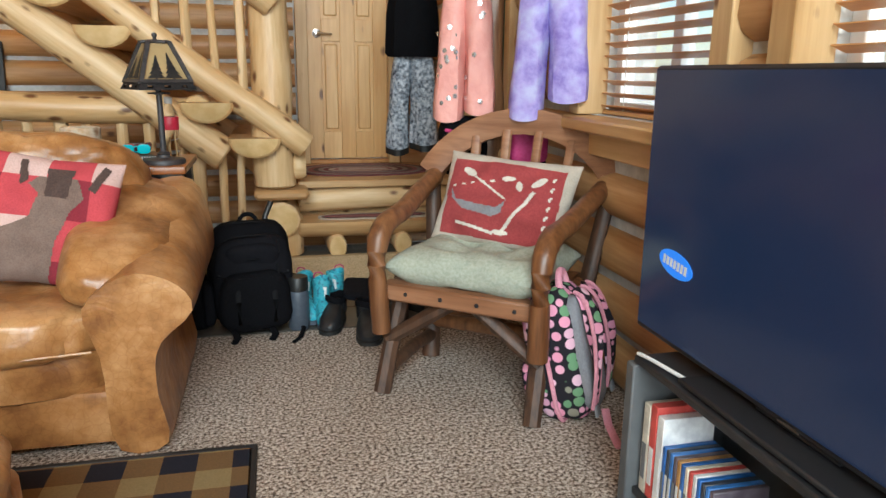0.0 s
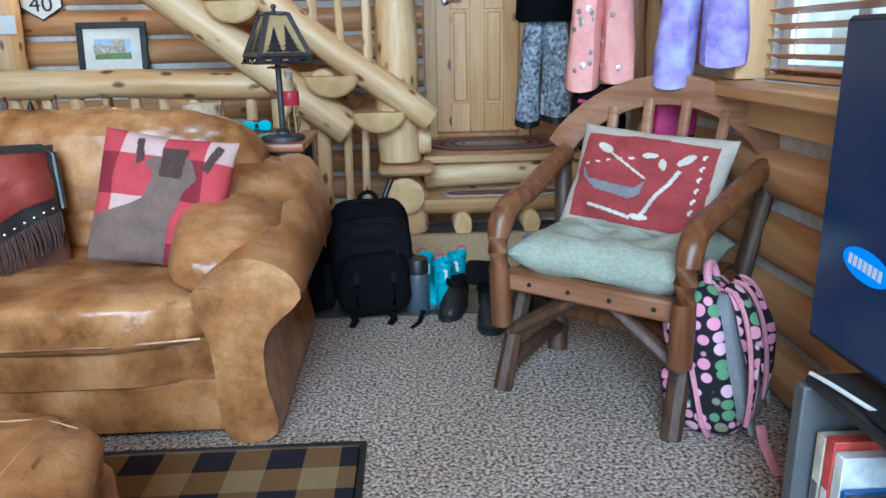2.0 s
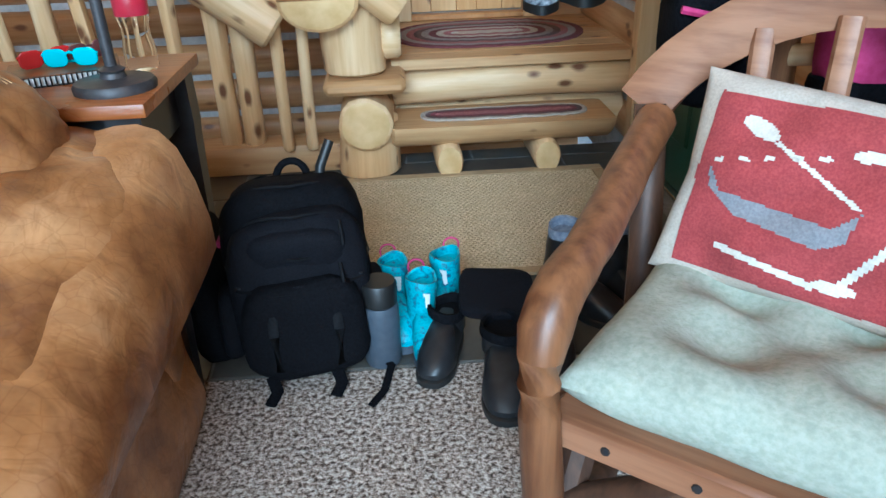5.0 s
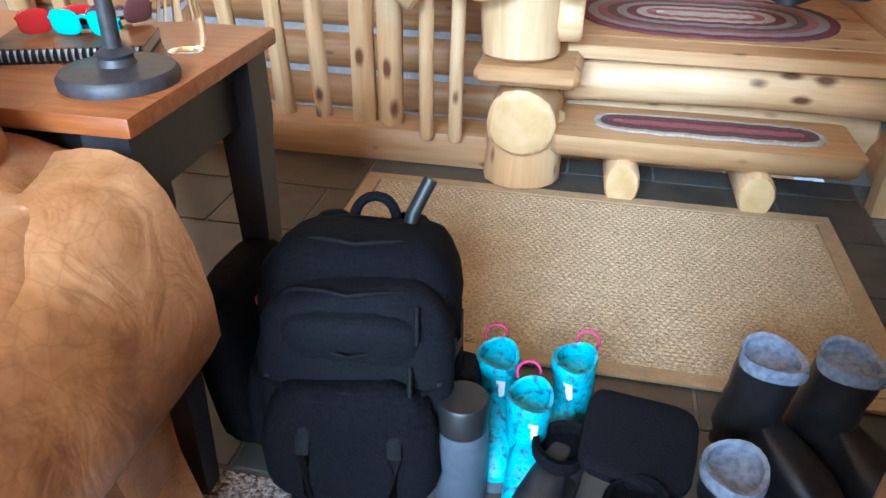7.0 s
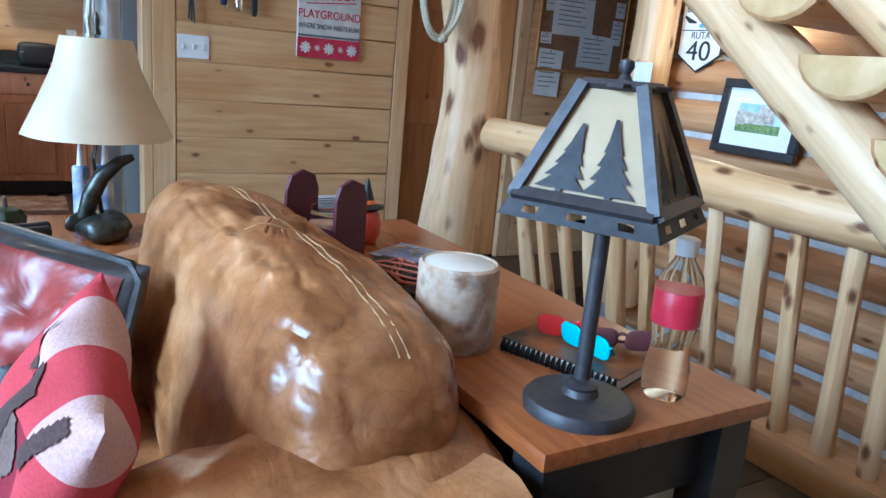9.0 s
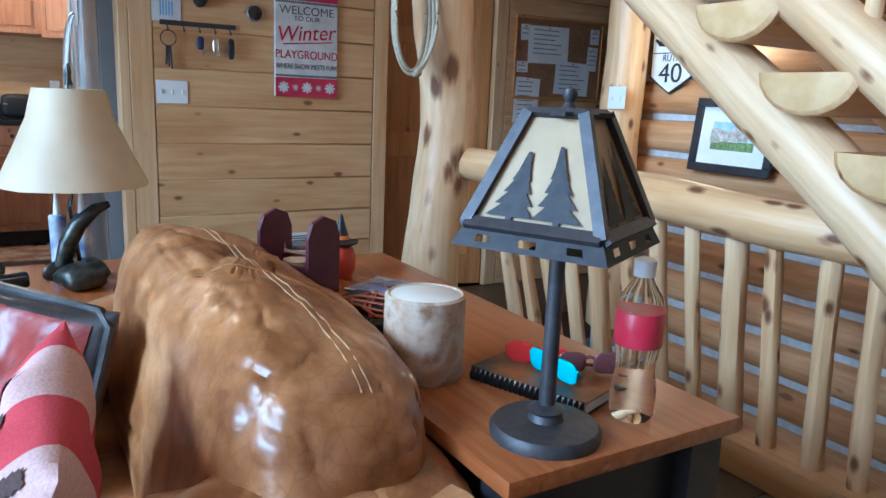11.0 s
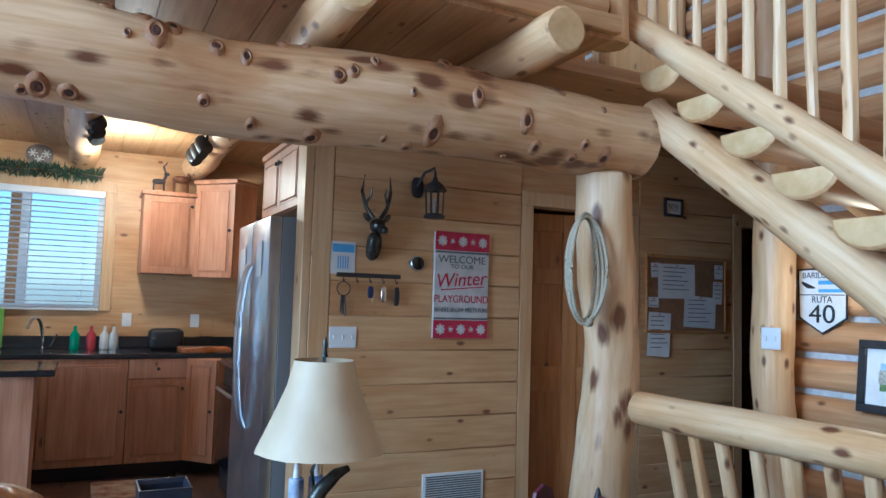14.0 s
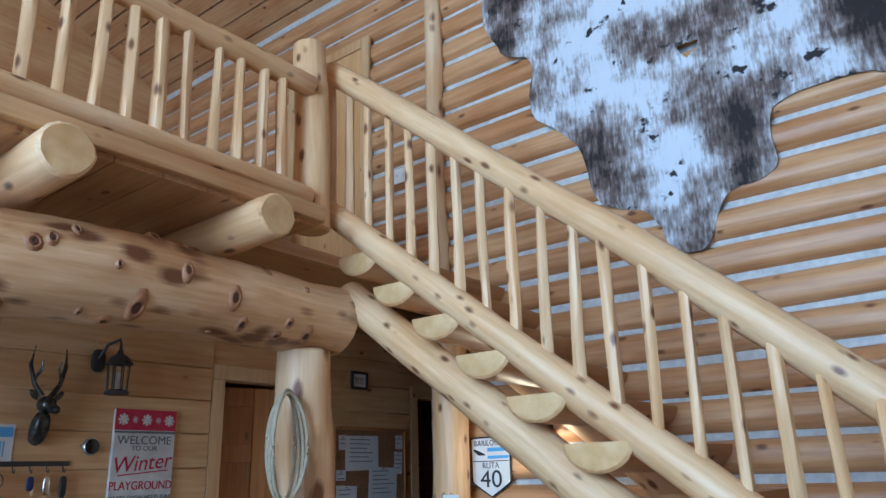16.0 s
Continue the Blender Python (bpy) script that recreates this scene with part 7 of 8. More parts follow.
for j in (-1, 0, 1):
    part("key", sweep([(FX + 0.03, 5.64 + 0.008 * j, 1.452), (FX + 0.032, 5.64 + 0.014 * j, 1.35 - 0.01 * j)], 0.005, 6), IRON, kk)
for i, (c, ln_) in enumerate(((mat("navy_fob", (0.02, 0.03, 0.1), 0.4), 0.07), (CHROME, 0.09), (BLACK, 0.11))):
    yy = 5.796 + 0.078 * i
    k2 = thing("car_keys", (FX + 0.03, yy, 1.45), "car key with fob on the rack", "keys", "keys on the rack")
    part("fob", blob(0.016, 0.035, ln_, 3, 14, 8), c, k2, m=tilt((FX + 0.034, yy, 1.525 - ln_ / 2 - 0.015)))
    part("blade", box(FX + 0.028, FX + 0.031, yy + 0.008, yy + 0.02, 1.42, 1.5), CHROME, k2, smooth=False)
tm = thing("thermostat", (FX, 6.08, 1.65), "round black thermostat with steel rim", "thermostat")
part("rim", lathe([(0, 0), (0.043, 0), (0.044, 0.016), (0.039, 0.022), (0, 0.022)], 28), STEEL, tm, m=wallm(6.085, 1.65))
part("face", lathe([(0, 0.0225), (0.038, 0.0225), (0.036, 0.025), (0, 0.0255)], 28), mat("black_glass", (0.005, 0.005, 0.006), 0.05), tm, m=wallm(6.085, 1.65))


def switch_plate(m, n, w):
    s = thing("light_switch", m.translation, "white plastic light switch plate", "switch", "light switches")
    part("plate", flat(-w / 2, w / 2, -0.058, 0.058, 0.0, 0.006, 0.002), WHITE, s, m=m)
    for i in range(n):
        x = (i - (n - 1) / 2) * w / n
        part("toggle", box(x - 0.005, x + 0.005, -0.012, 0.012, 0.006, 0.014, 0.002), WHITE, s, m=m)
    return s


switch_plate(wallm(5.655, 1.225), 3, 0.155)
switch_plate(Matrix.Translation((-2.37, 7.685, 1.29)) @ pose(0, 0, 0, 90, 0, 8), 2, 0.11)
vt = thing("wall_vent", (FX, 6.36, 0.36), "white metal wall register", "vent")
part("frame", flat(-0.2, 0.2, -0.09, 0.09, 0.0, 0.01, 0.003), WHITE, vt, m=wallm(6.36, 0.36))
for i in range(12):
    part("slat", flat(-0.18, 0.18, -0.075 + 0.013 * i, -0.069 + 0.013 * i, 0.0105, 0.015), GREYPLASTIC, vt, m=wallm(6.36, 0.36), smooth=False)
ckb = thing("cork_board", (FX, 8.18, 1.28), "framed cork board with pinned papers", "notice board")
CK = wallm(8.17, 1.535)
part("cork", flat(-0.36, 0.36, -0.25, 0.25, 0.0, 0.012), noisy("brown_cork", (0.2, 0.1, 0.045), (0.3, 0.16, 0.075), 90, 0.9, 0.3), ckb, m=CK)
for a, b, c, d in ((-0.375, 0.375, 0.25, 0.27), (-0.375, 0.375, -0.27, -0.25), (-0.375, -0.361, -0.249, 0.249), (0.361, 0.375, -0.249, 0.249)):
    part("frame", flat(a, b, c, d, 0.0, 0.02, 0.003), DOOR_DARK, ckb, m=CK)
for x, y, w, h in ((-0.1, 0.09, 0.34, 0.24), (-0.26, -0.28, 0.2, 0.3), (0.12, -0.12, 0.3, 0.22), (-0.3, 0.16, 0.07, 0.1), (-0.31, -0.06, 0.09, 0.07), (0.29, 0.02, 0.09, 0.16), (0.3, 0.17, 0.08, 0.1)):
    ppr = thing("note", CK @ Vector((x, y, 0.013)), "white paper pinned to the cork board", "paper", "notes on the cork board")
    part("sheet", flat(-w / 2, w / 2, -h / 2, h / 2, 0.0, 0.0012), PAPER, ppr, m=CK @ tilt((x, y, 0.0125 + random.random() * 0.003), 0, 0, random.uniform(-3, 3)), smooth=False)
    for r in range(int(h / 0.035)):
        part("text_bar", flat(-w * 0.38, w * random.uniform(0.1, 0.38), h / 2 - 0.03 - 0.03 * r, h / 2 - 0.024 - 0.03 * r, 0.0045, 0.005), GREYPLASTIC, ppr, m=CK @ tilt((x, y, 0.0125)), smooth=False)
    part("pin", lathe([(0, 0), (0.005, 0.002), (0.005, 0.008), (0, 0.009)], 8), RED, ppr, m=CK @ tilt((x, y + h / 2 - 0.012, 0.015)))


def framed(name, m, w, h, label, art, matw=0.05, fw=0.025, fmat=BLACK_PAINT):
    f = thing(name, m.translation, label, "picture")
    for a, b, c, d in ((-w / 2, w / 2, h / 2 - fw, h / 2), (-w / 2, w / 2, -h / 2, -h / 2 + fw), (-w / 2, -w / 2 + fw, -h / 2 + fw, h / 2 - fw), (w / 2 - fw, w / 2, -h / 2 + fw, h / 2 - fw)):
        part("frame", box(a, b, c, d, 0, 0.022, 0.003), fmat, f, m=m)
    part("mat_board", flat(-w / 2 + fw, w / 2 - fw, -h / 2 + fw, h / 2 - fw, 0.004, 0.009), PAPER, f, m=m, smooth=False)
    iw, ih = w - 2 * fw - 2 * matw, h - 2 * fw - 2 * matw
    for f0, f1, c in art:
        part("print", flat(-iw / 2, iw / 2, -ih / 2 + ih * f0, -ih / 2 + ih * f1, 0.0095, 0.0102), c, f, m=m, smooth=False)
    return f, iw, ih


SKYB = noisy("print_sky", (0.3, 0.48, 0.75), (0.55, 0.68, 0.85), 10, 0.5, 0)
GRASSP = noisy("print_lawn", (0.1, 0.17, 0.05), (0.25, 0.33, 0.12), 60, 0.5, 0)
STONEP = noisy("print_stone_house", (0.3, 0.27, 0.22), (0.62, 0.6, 0.55), 50, 0.5, 0)
framed("small_frame", wallm(7.78, 1.98, 0.0) @ tilt((0.26, 0.16, 0.0)), 0.17, 0.13, "small dark framed print on the hall wall", [(0, 1, STONEP)], 0.02, 0.018)
PMX = Matrix.Translation((-1.805, WY - 0.075, 1.125)) @ pose(0, 0, 0, 84, 0, 0)
pf, iw, ih = framed("framed_picture", PMX, 0.47, 0.36, "black framed picture of a white stone house", [(0, 0.32, GRASSP), (0.32, 1, SKYB)], 0.07, 0.042)
for x, y, w, h in ((-0.05, 0.0, 0.16, 0.055), (0.04, 0.02, 0.09, 0.085), (-0.1, 0.0, 0.05, 0.07)):
    part("house_print", flat(x - w / 2, x + w / 2, y - h / 2, y + h / 2, 0.0105 + x * 0.002, 0.0112 + x * 0.002), STONEP, pf, m=PMX, smooth=False)
# road sign
rs = thing("road_sign", (-2.24, WY - 0.07, 1.5), "white shield road sign with black 40", "sign")
RM = Matrix.Translation((-2.245, WY - 0.07, 1.5)) @ pose(0, 0, 0, 90, 0, 0)


def shield(w, h, z0, z1):
    pts = [(-w, h), (-w * 0.55, h * 1.02), (w * 0.55, h * 1.02), (w, h), (w * 0.97, -h * 0.55), (w * 0.5, -h * 0.8), (0, -h * 1.05), (-w * 0.5, -h * 0.8), (-w * 0.97, -h * 0.55)]
    return rings([[(x, y, z0) for x, y in pts], [(x, y, z1) for x, y in pts]])


part("border", shield(0.147, 0.172, 0, 0.004), INK, rs, m=RM, smooth=False)
part("face", shield(0.137, 0.162, 0.0042, 0.006), PAPER, rs, m=RM, smooth=False)
write("BARILOCHE", 0.046, RM @ tilt((0, 0.135, 0.0064)), INK, rs, 0.95)
part("blue_band", flat(-0.02, 0.13, 0.086, 0.108, 0.0062, 0.0068), BLUE, rs, m=RM, smooth=False)
part("blue_band", flat(-0.02, 0.13, 0.044, 0.062, 0.0062, 0.0068), BLUE, rs, m=RM, smooth=False)
part("bird_mark", sweep([(-0.12, 0.1, 0.0065), (-0.085, 0.078, 0.0065), (-0.04, 0.068, 0.0065)], [0.006, 0.013, 0.004], 6, 0.1), INK, rs, m=RM)
part("divider", flat(-0.13, 0.13, 0.028, 0.033, 0.0062, 0.0068), INK, rs, m=RM, smooth=False)
write("RUTA", 0.05, RM @ tilt((0, 0.004, 0.0064)), INK, rs, 0.95)
write("40", 0.14, RM @ tilt((0, -0.077, 0.0064)), INK, rs, 1.15, 0.0016)
sc = thing("wall_sconce", (-1.86, WY - 0.12, 1.5), "small lit lantern sconce on the log wall", "wall lamp")
part("back_plate", box(-1.91, -1.81, WY - 0.055, WY - 0.045, 1.5, 1.72, 0.003), IRON, sc)
part("base", box(-1.93, -1.79, WY - 0.19, WY - 0.06, 1.5, 1.512, 0.003), IRON, sc)
for dx in (-0.06, 0.06):
    for dy in (-0.18, -0.075):
        part("corner_bar", box(-1.86 + dx - 0.004, -1.86 + dx + 0.004, WY + dy - 0.004, WY + dy + 0.004, 1.512, 1.66), IRON, sc, smooth=False)
part("roof", lathe([(0.11, 0.0), (0.1, 0.01), (0.03, 0.06), (0, 0.07)], 4, at=(-1.86, WY - 0.125, 1.66)), IRON, sc)
GLOW = mat("warm_bulb", (1, 0.8, 0.5), 0.4)
gn, gl, gb = nodes(GLOW)
gb.inputs["Emission Color"].default_value, gb.inputs["Emission Strength"].default_value = (1, 0.66, 0.32, 1), 9
part("bulb", lathe([(0, 0), (0.012, 0.004), (0.018, 0.03), (0.012, 0.06), (0, 0.075)], 14, at=(-1.86, WY - 0.125, 1.515)), GLOW, sc)

# coiled rope on the post
rp = thing("coiled_rope", (-2.43, 6.53, 1.36), "coiled pale lariat rope hung on the post", "rope")
ROPE = noisy("pale_twisted_rope", (0.35, 0.3, 0.2), (0.55, 0.48, 0.34), 160, 0.85, 0.6, 0.003)
for k in range(4):
    part("coil", sweep([(-2.44 + 0.015 * k + 0.012 * math.cos(a * 2 + k), 6.5 + (0.085 + 0.006 * k) * math.sin(a) - 0.02, 1.61 + (0.245 + 0.008 * ((k * 7) % 3)) * math.cos(a)) for a in [2 * math.pi * i / 36 for i in range(37)]], 0.0085, 8), ROPE, rp)
part("knot", blob(0.04, 0.05, 0.05, 2, 12, 8, 0.006, 30), ROPE, rp, m=tilt((-2.41, 6.5, 1.36)))

# cowhide on the log wall
hd = thing("cowhide", (-0.8, WY - 0.08, 2.6), "black, brown and white cowhide on the wall", "hide")
m = mat("spotted_hide", (0.6, 0.6, 0.6), 0.75, 0, 0.3)
n, l, b = nodes(m)
v = mapped(n, l, (1, 1, 1), spin=False)
streak = tex(n, l, mapped(n, l, (26, 26, 5), spin=False), 2.2, 5, 0.65)
f = tex(n, l, v, 1.25, 5, 0.6)
edge = n.new("ShaderNodeMath")
edge.operation = "MULTIPLY_ADD"
edge.inputs[1].default_value = 0.22
l.new(streak, edge.inputs[0])
l.new(f, edge.inputs[2])
col = ramp(n, l, edge.outputs[0], [(0.5, (0.025, 0.02, 0.02)), (0.56, (0.14, 0.11, 0.095)), (0.61, (0.36, 0.34, 0.34)), (0.66, (0.66, 0.7, 0.76)), (0.85, (0.72, 0.76, 0.82))])
sp1 = tex(n, l, v, 8, 3, 0.6)
col = mix(n, l, ramp(n, l, sp1, [(0.63, (0, 0, 0)), (0.68, (1, 1, 1))]), col, (0.03, 0.026, 0.026))
l.new(col, b.inputs["Base Color"])
hair = tex(n, l, mapped(n, l, (60, 60, 9), spin=False), 4, 2)
bump(n, l, b, hair, 0.4, 0.006)
ctr = Vector((-0.75, 3.75))
hide_out = [(-2.15, 4.7), (-2.0, 4.25), (-1.78, 4.1), (-1.8, 3.72), (-1.5, 3.4), (-1.38, 2.98), (-1.1, 2.85), (-0.98, 2.62), (-0.8, 2.58), (-0.66, 2.84), (-0.4, 2.92), (-0.36, 3.25), (0.05, 3.3), (0.4, 3.2), (0.85, 3.7), (0.7, 4.2), (0.9, 4.8), (0.3, 5.0), (-0.2, 4.85), (-0.8, 5.15), (-1.4, 4.9), (-1.8, 5.05)]
ringp = smooth_ring(hide_out, 132)
sec = []
for q in (1.0, 0.97, 0.8, 0.6, 0.4, 0.2, 0.04):
    row = []
    for i, p in enumerate(ringp):
        w = 1 + (0.025 * noise.noise((i * 0.55, 1, 1)) if q > 0.9 else 0)
        c = ctr + (p - ctr) * q * w
        row.append((c.x, WY - 0.064 - 0.012 * noise.noise((c.x * 2, c.y * 2, 4)) - (0.0 if q == 1.0 else 0.008), c.y))
    sec.append(row)
part("hide", rings(sec, cap=False), m, hd)

# ---------- kitchen ----------
def cab_door(parent, m, w, h, knob_side=1):
    d = part("door", box(0.003, w - 0.003, -0.02, 0, 0.003, h - 0.003, 0.003), HICKORY, parent, m=m)
    part("raised_panel", box(0.06, w - 0.06, -0.027, -0.0205, 0.06, h - 0.06, 0.006), HICKORY, d, m=m)
    for a, b, c, e in ((0.045, w - 0.045, 0.045, 0.053), (0.045, w - 0.045, h - 0.053, h - 0.045), (0.045, 0.053, 0.053, h - 0.053), (w - 0.053, w - 0.045, 0.053, h - 0.053)):
        part("bead", box(a, b, -0.024, -0.0203, c, e, 0.001), HICKORY, d, m=m)
    part("knob", lathe([(0, 0), (0.006, 0), (0.006, 0.012), (0.014, 0.02), (0.01, 0.028), (0, 0.029)], 12), IRON, d, "dark metal knob", m @ tilt((w - 0.035 if knob_side > 0 else 0.035, -0.02, h - 0.08 if h < 0.8 else h * 0.5), 90))
    return d


CXF = -5.86                                   # front of the base cabinets


def kcab(y0, y1, z0, z1, xf, label, drawer=0.0, xb=-6.49):
    c = thing("cabinet", (xf, (y0 + y1) / 2, z0), label, "cabinet", "kitchen cabinets")
    part("body", box(xb, xf, y0 + 0.001, y1 - 0.001, z0, z1, 0.002), HICKORY, c)
    m = Matrix.Translation((xf, y0, z0)) @ pose(0, 0, 0, 0, 0, 90)
    h = z1 - z0 - drawer
    cab_door(c, m, y1 - y0, h)
    if drawer:
        dr = part("drawer_front", box(0.003, y1 - y0 - 0.003, -0.02, 0, h + 0.004, h + drawer - 0.004, 0.003), HICKORY, c, m=m)
        part("knob", lathe([(0, 0), (0.006, 0), (0.006, 0.012), (0.014, 0.02), (0.01, 0.028), (0, 0.029)], 12), IRON, dr, "dark metal knob", m @ tilt(((y1 - y0) / 2, -0.02, h + drawer / 2), 90))
    return c


KZ = 0.96
for y0, y1, dr in ((2.3, 2.9, 0.15), (2.9, 3.5, 0.15), (3.5, 4.12, 0.0), (4.12, 4.72, 0.0), (4.72, 5.16, 0.16)):
    kcab(y0, y1, 0.11, KZ - 0.04, CXF, "reddish wood base cabinet with raised panel", dr)
cc_ = thing("cabinet", (-5.75, 5.3, 0.11), "narrow angled wooden corner base cabinet", "cabinet", "kitchen cabinets")
mcc = Matrix.Translation((CXF, 5.165, 0.11)) @ pose(0, 0, 0, 0, 0, 42)
part("body", box(0, 0.3, 0.001, 0.3, 0, KZ - 0.15, 0.002), HICKORY, cc_, m=mcc)
cab_door(cc_, mcc, 0.3, KZ - 0.15)
struct("trim_toe_kick", box(-6.4, CXF - 0.05, 2.3, 5.4, 0, 0.105), BLACK, "dark recessed toe kick", "trim", False)
wt = thing("countertop", (-6.1, 3.9, KZ), "polished black granite worktop", "countertop")
part("slab", box(-6.49, CXF + 0.03, 2.3, 5.95, KZ - 0.039, KZ, 0.006), GRANITE, wt)
part("backsplash", box(-6.495, -6.47, 2.3, 5.95, KZ + 0.001, KZ + 0.1, 0.003), GRANITE, wt)
kcab(4.78, 5.2, 1.6, 2.26, -6.17, "upper wooden cabinet with raised panel door")
part("cornice", box(-6.49, -6.14, 4.76, 5.22, 2.261, 2.3, 0.006), HICKORY, bpy.data.objects["cabinet.006"] if "cabinet.006" in bpy.data.objects else None)
uc = thing("cabinet", (-6.0, 5.4, 1.58), "tall angled upper corner cabinet", "cabinet", "kitchen cabinets")
mu = Matrix.Translation((-6.17, 5.205, 1.58)) @ pose(0, 0, 0, 0, 0, 45)
part("body", box(0, 0.4, 0.001, 0.3, 0, 0.8, 0.002), HICKORY, uc, m=mu)
cab_door(uc, mu, 0.4, 0.8)
part("cornice", box(-0.02, 0.42, -0.03, 0.31, 0.801, 0.84, 0.006), HICKORY, uc, m=mu)
uf = thing("cabinet", (-4.0, 5.5, 1.95), "double-door cabinet above the refrigerator", "cabinet", "kitchen cabinets")
part("body", box(-4.56, -3.63, 5.44, 5.94, 1.95, 2.34, 0.002), HICKORY, uf)
for k in range(2):
    cab_door(uf, Matrix.Translation((-4.56 + 0.465 * k, 5.44, 1.95)), 0.465, 0.39, 1 - 2 * k)
part("cornice", box(-4.58, -3.62, 5.41, 5.94, 2.341, 2.38, 0.006), HICKORY, uf)
# refrigerator
fg = thing("refrigerator", (-4.05, 5.6, 0), "stainless steel side-by-side refrigerator", "refrigerator")
part("body", box(-4.52, -3.64, 5.34, 5.93, 0.02, 1.88, 0.004), GREYPLASTIC, fg)
part("door", box(-4.52, -4.1, 5.27, 5.339, 0.06, 1.88, 0.012, seg=2), STEEL, fg)
part("door", box(-4.09, -3.64, 5.27, 5.339, 0.06, 1.88, 0.012, seg=2), STEEL, fg)
for x in (-4.14, -4.05):
    part("handle", sweep(bez((x, 5.27, 1.62), (x, 5.19, 1.6), (x, 5.19, 0.7), (x, 5.27, 0.66), 14), 0.013, 8), STEEL, fg)
for x, z, w, h in ((-4.33, 1.62, 0.16, 0.22), (-3.86, 1.65, 0.14, 0.2), (-4.28, 1.4, 0.1, 0.08)):
    nt = thing("note", (x, 5.266, z), "paper held on the refrigerator door", "paper", "notes on the refrigerator")
    part("sheet", box(x - w / 2, x + w / 2, 5.264, 5.266, z - h / 2, z + h / 2), PAPER, nt, smooth=False)
sv = thing("stove", (-4.95, 5.6, 0), "black and steel kitchen range", "stove")
part("body", box(-5.33, -4.58, 5.36, 5.93, 0.02, KZ - 0.04, 0.004), BLACK, sv)
part("oven_door", box(-5.31, -4.6, 5.33, 5.359, 0.2, 0.78, 0.006), mat("oven_glass", (0.01, 0.01, 0.012), 0.08), sv)
part("oven_handle", sweep([(-5.25, 5.3, 0.75), (-4.65, 5.3, 0.75)], 0.012, 8), STEEL, sv)
part("cooktop", box(-5.33, -4.58, 5.33, 5.93, KZ - 0.039, KZ + 0.005, 0.004), GRANITE, sv)
# island
isl = thing("kitchen_island", (-5.0, 3.6, 0), "kitchen island with black granite top", "island")
part("body", box(-5.12, -4.68, 2.6, 4.14, 0.0, KZ - 0.04, 0.004), HICKORY, isl)
part("slab", box(-5.2, -4.58, 2.5, 4.25, KZ - 0.039, KZ, 0.006), GRANITE, isl, "polished black granite slab")
# counter things
def jar(name, x, y, prof, material, label, cat, group=""):
    j = thing(name, (x, y, KZ), label, cat, group)
    part("container", lathe(prof, 16, at=(x, y, KZ + 0.001)), material, j)
    return j


ts_ = thing("toaster", (-6.25, 5.0, KZ), "black two-slice toaster on the worktop", "toaster")
part("body", blob(0.17, 0.28, 0.18, 5, 22, 12), BLACK, ts_, m=tilt((-6.22, 5.02, KZ + 0.092)))
part("lever", box(-6.13, -6.11, 4.9, 4.93, KZ + 0.1, KZ + 0.11, 0.002), CHROME, ts_)
bo = [(0, 0), (0.033, 0), (0.036, 0.01), (0.036, 0.12), (0.014, 0.15), (0.012, 0.19), (0, 0.19)]
for y, c, lab in ((4.33, (0.03, 0.28, 0.16), "green dish soap bottle"), (4.45, (0.4, 0.04, 0.05), "red liquid soap bottle"), (4.55, (0.6, 0.6, 0.58), "white soap pump bottle"), (4.62, (0.5, 0.5, 0.5), "clear hand soap pump bottle")):
    jar("soap_bottle", -6.3, y, bo, mat("soap_plastic", c, 0.25), lab + " on the worktop", "bottle", "soap bottles by the sink")
jar("canister", -6.25, 5.35, [(0, 0), (0.05, 0), (0.052, 0.26), (0.048, 0.27), (0, 0.27)], WATER, "tall clear glass food canister", "canister")
jar("canister", -6.2, 5.22, [(0, 0), (0.05, 0), (0.052, 0.1), (0.048, 0.11), (0, 0.11)], WATER, "low clear glass food canister", "canister")
cbd = thing("cutting_board", (-6.0, 5.3, KZ), "thick wooden cutting board", "board")
part("board", box(-6.12, -5.85, 5.1, 5.5, KZ + 0.001, KZ + 0.04, 0.005), TABLE_TOP, cbd)
fc = thing("tap", (-6.35, 4.1, KZ), "arched chrome kitchen tap", "tap")
part("spout", sweep(bez((-6.38, 4.1, KZ), (-6.38, 4.1, KZ + 0.3), (-6.2, 4.02, KZ + 0.3), (-6.18, 4.0, KZ + 0.17), 14), 0.013, 8), CHROME, fc)
part("lever", sweep([(-6.38, 4.16, KZ + 0.03), (-6.34, 4.2, KZ + 0.12)], 0.008, 6), CHROME, fc)
dr_ = thing("dish_rack", (-6.2, 3.55, KZ), "dish rack with red cups and green bowl", "dish rack")
for i in range(8):
    part("wire", sweep([(-6.4 + 0.05 * i, 3.4, KZ + 0.01), (-6.4 + 0.05 * i, 3.4, KZ + 0.12), (-6.4 + 0.05 * i, 3.75, KZ + 0.12), (-6.4 + 0.05 * i, 3.75, KZ + 0.01)], 0.003, 5), CHROME, dr_)
for y in (3.62, 3.72):
    q = thing("cup", (-6.0, y, KZ + 0.02), "red plastic cup upside down", "cup", "cups on the rack")
    part("cup_body", lathe([(0, 0.0), (0.04, 0.0), (0.034, 0.1), (0, 0.1)], 14, at=(-6.02, y, KZ + 0.06)), RED, q)
q = thing("cutting_mat", (-6.3, 3.7, KZ), "lime green and grey plastic cutting mat", "mat")
part("sheet", box(-6.36, -6.35, 3.55, 3.82, KZ + 0.01, KZ + 0.32, 0.004), noisy("lime_plastic", (0.2, 0.42, 0.04), (0.28, 0.5, 0.06), 8, 0.4, 0), q)
for y in (4.72, 5.28):
    switch_plate(Matrix.Translation((-6.497, y, KZ + 0.24)) @ Matrix(((0, 0, 1, 0), (1, 0, 0, 0), (0, 1, 0, 0), (0, 0, 0, 1))), 1, 0.075)
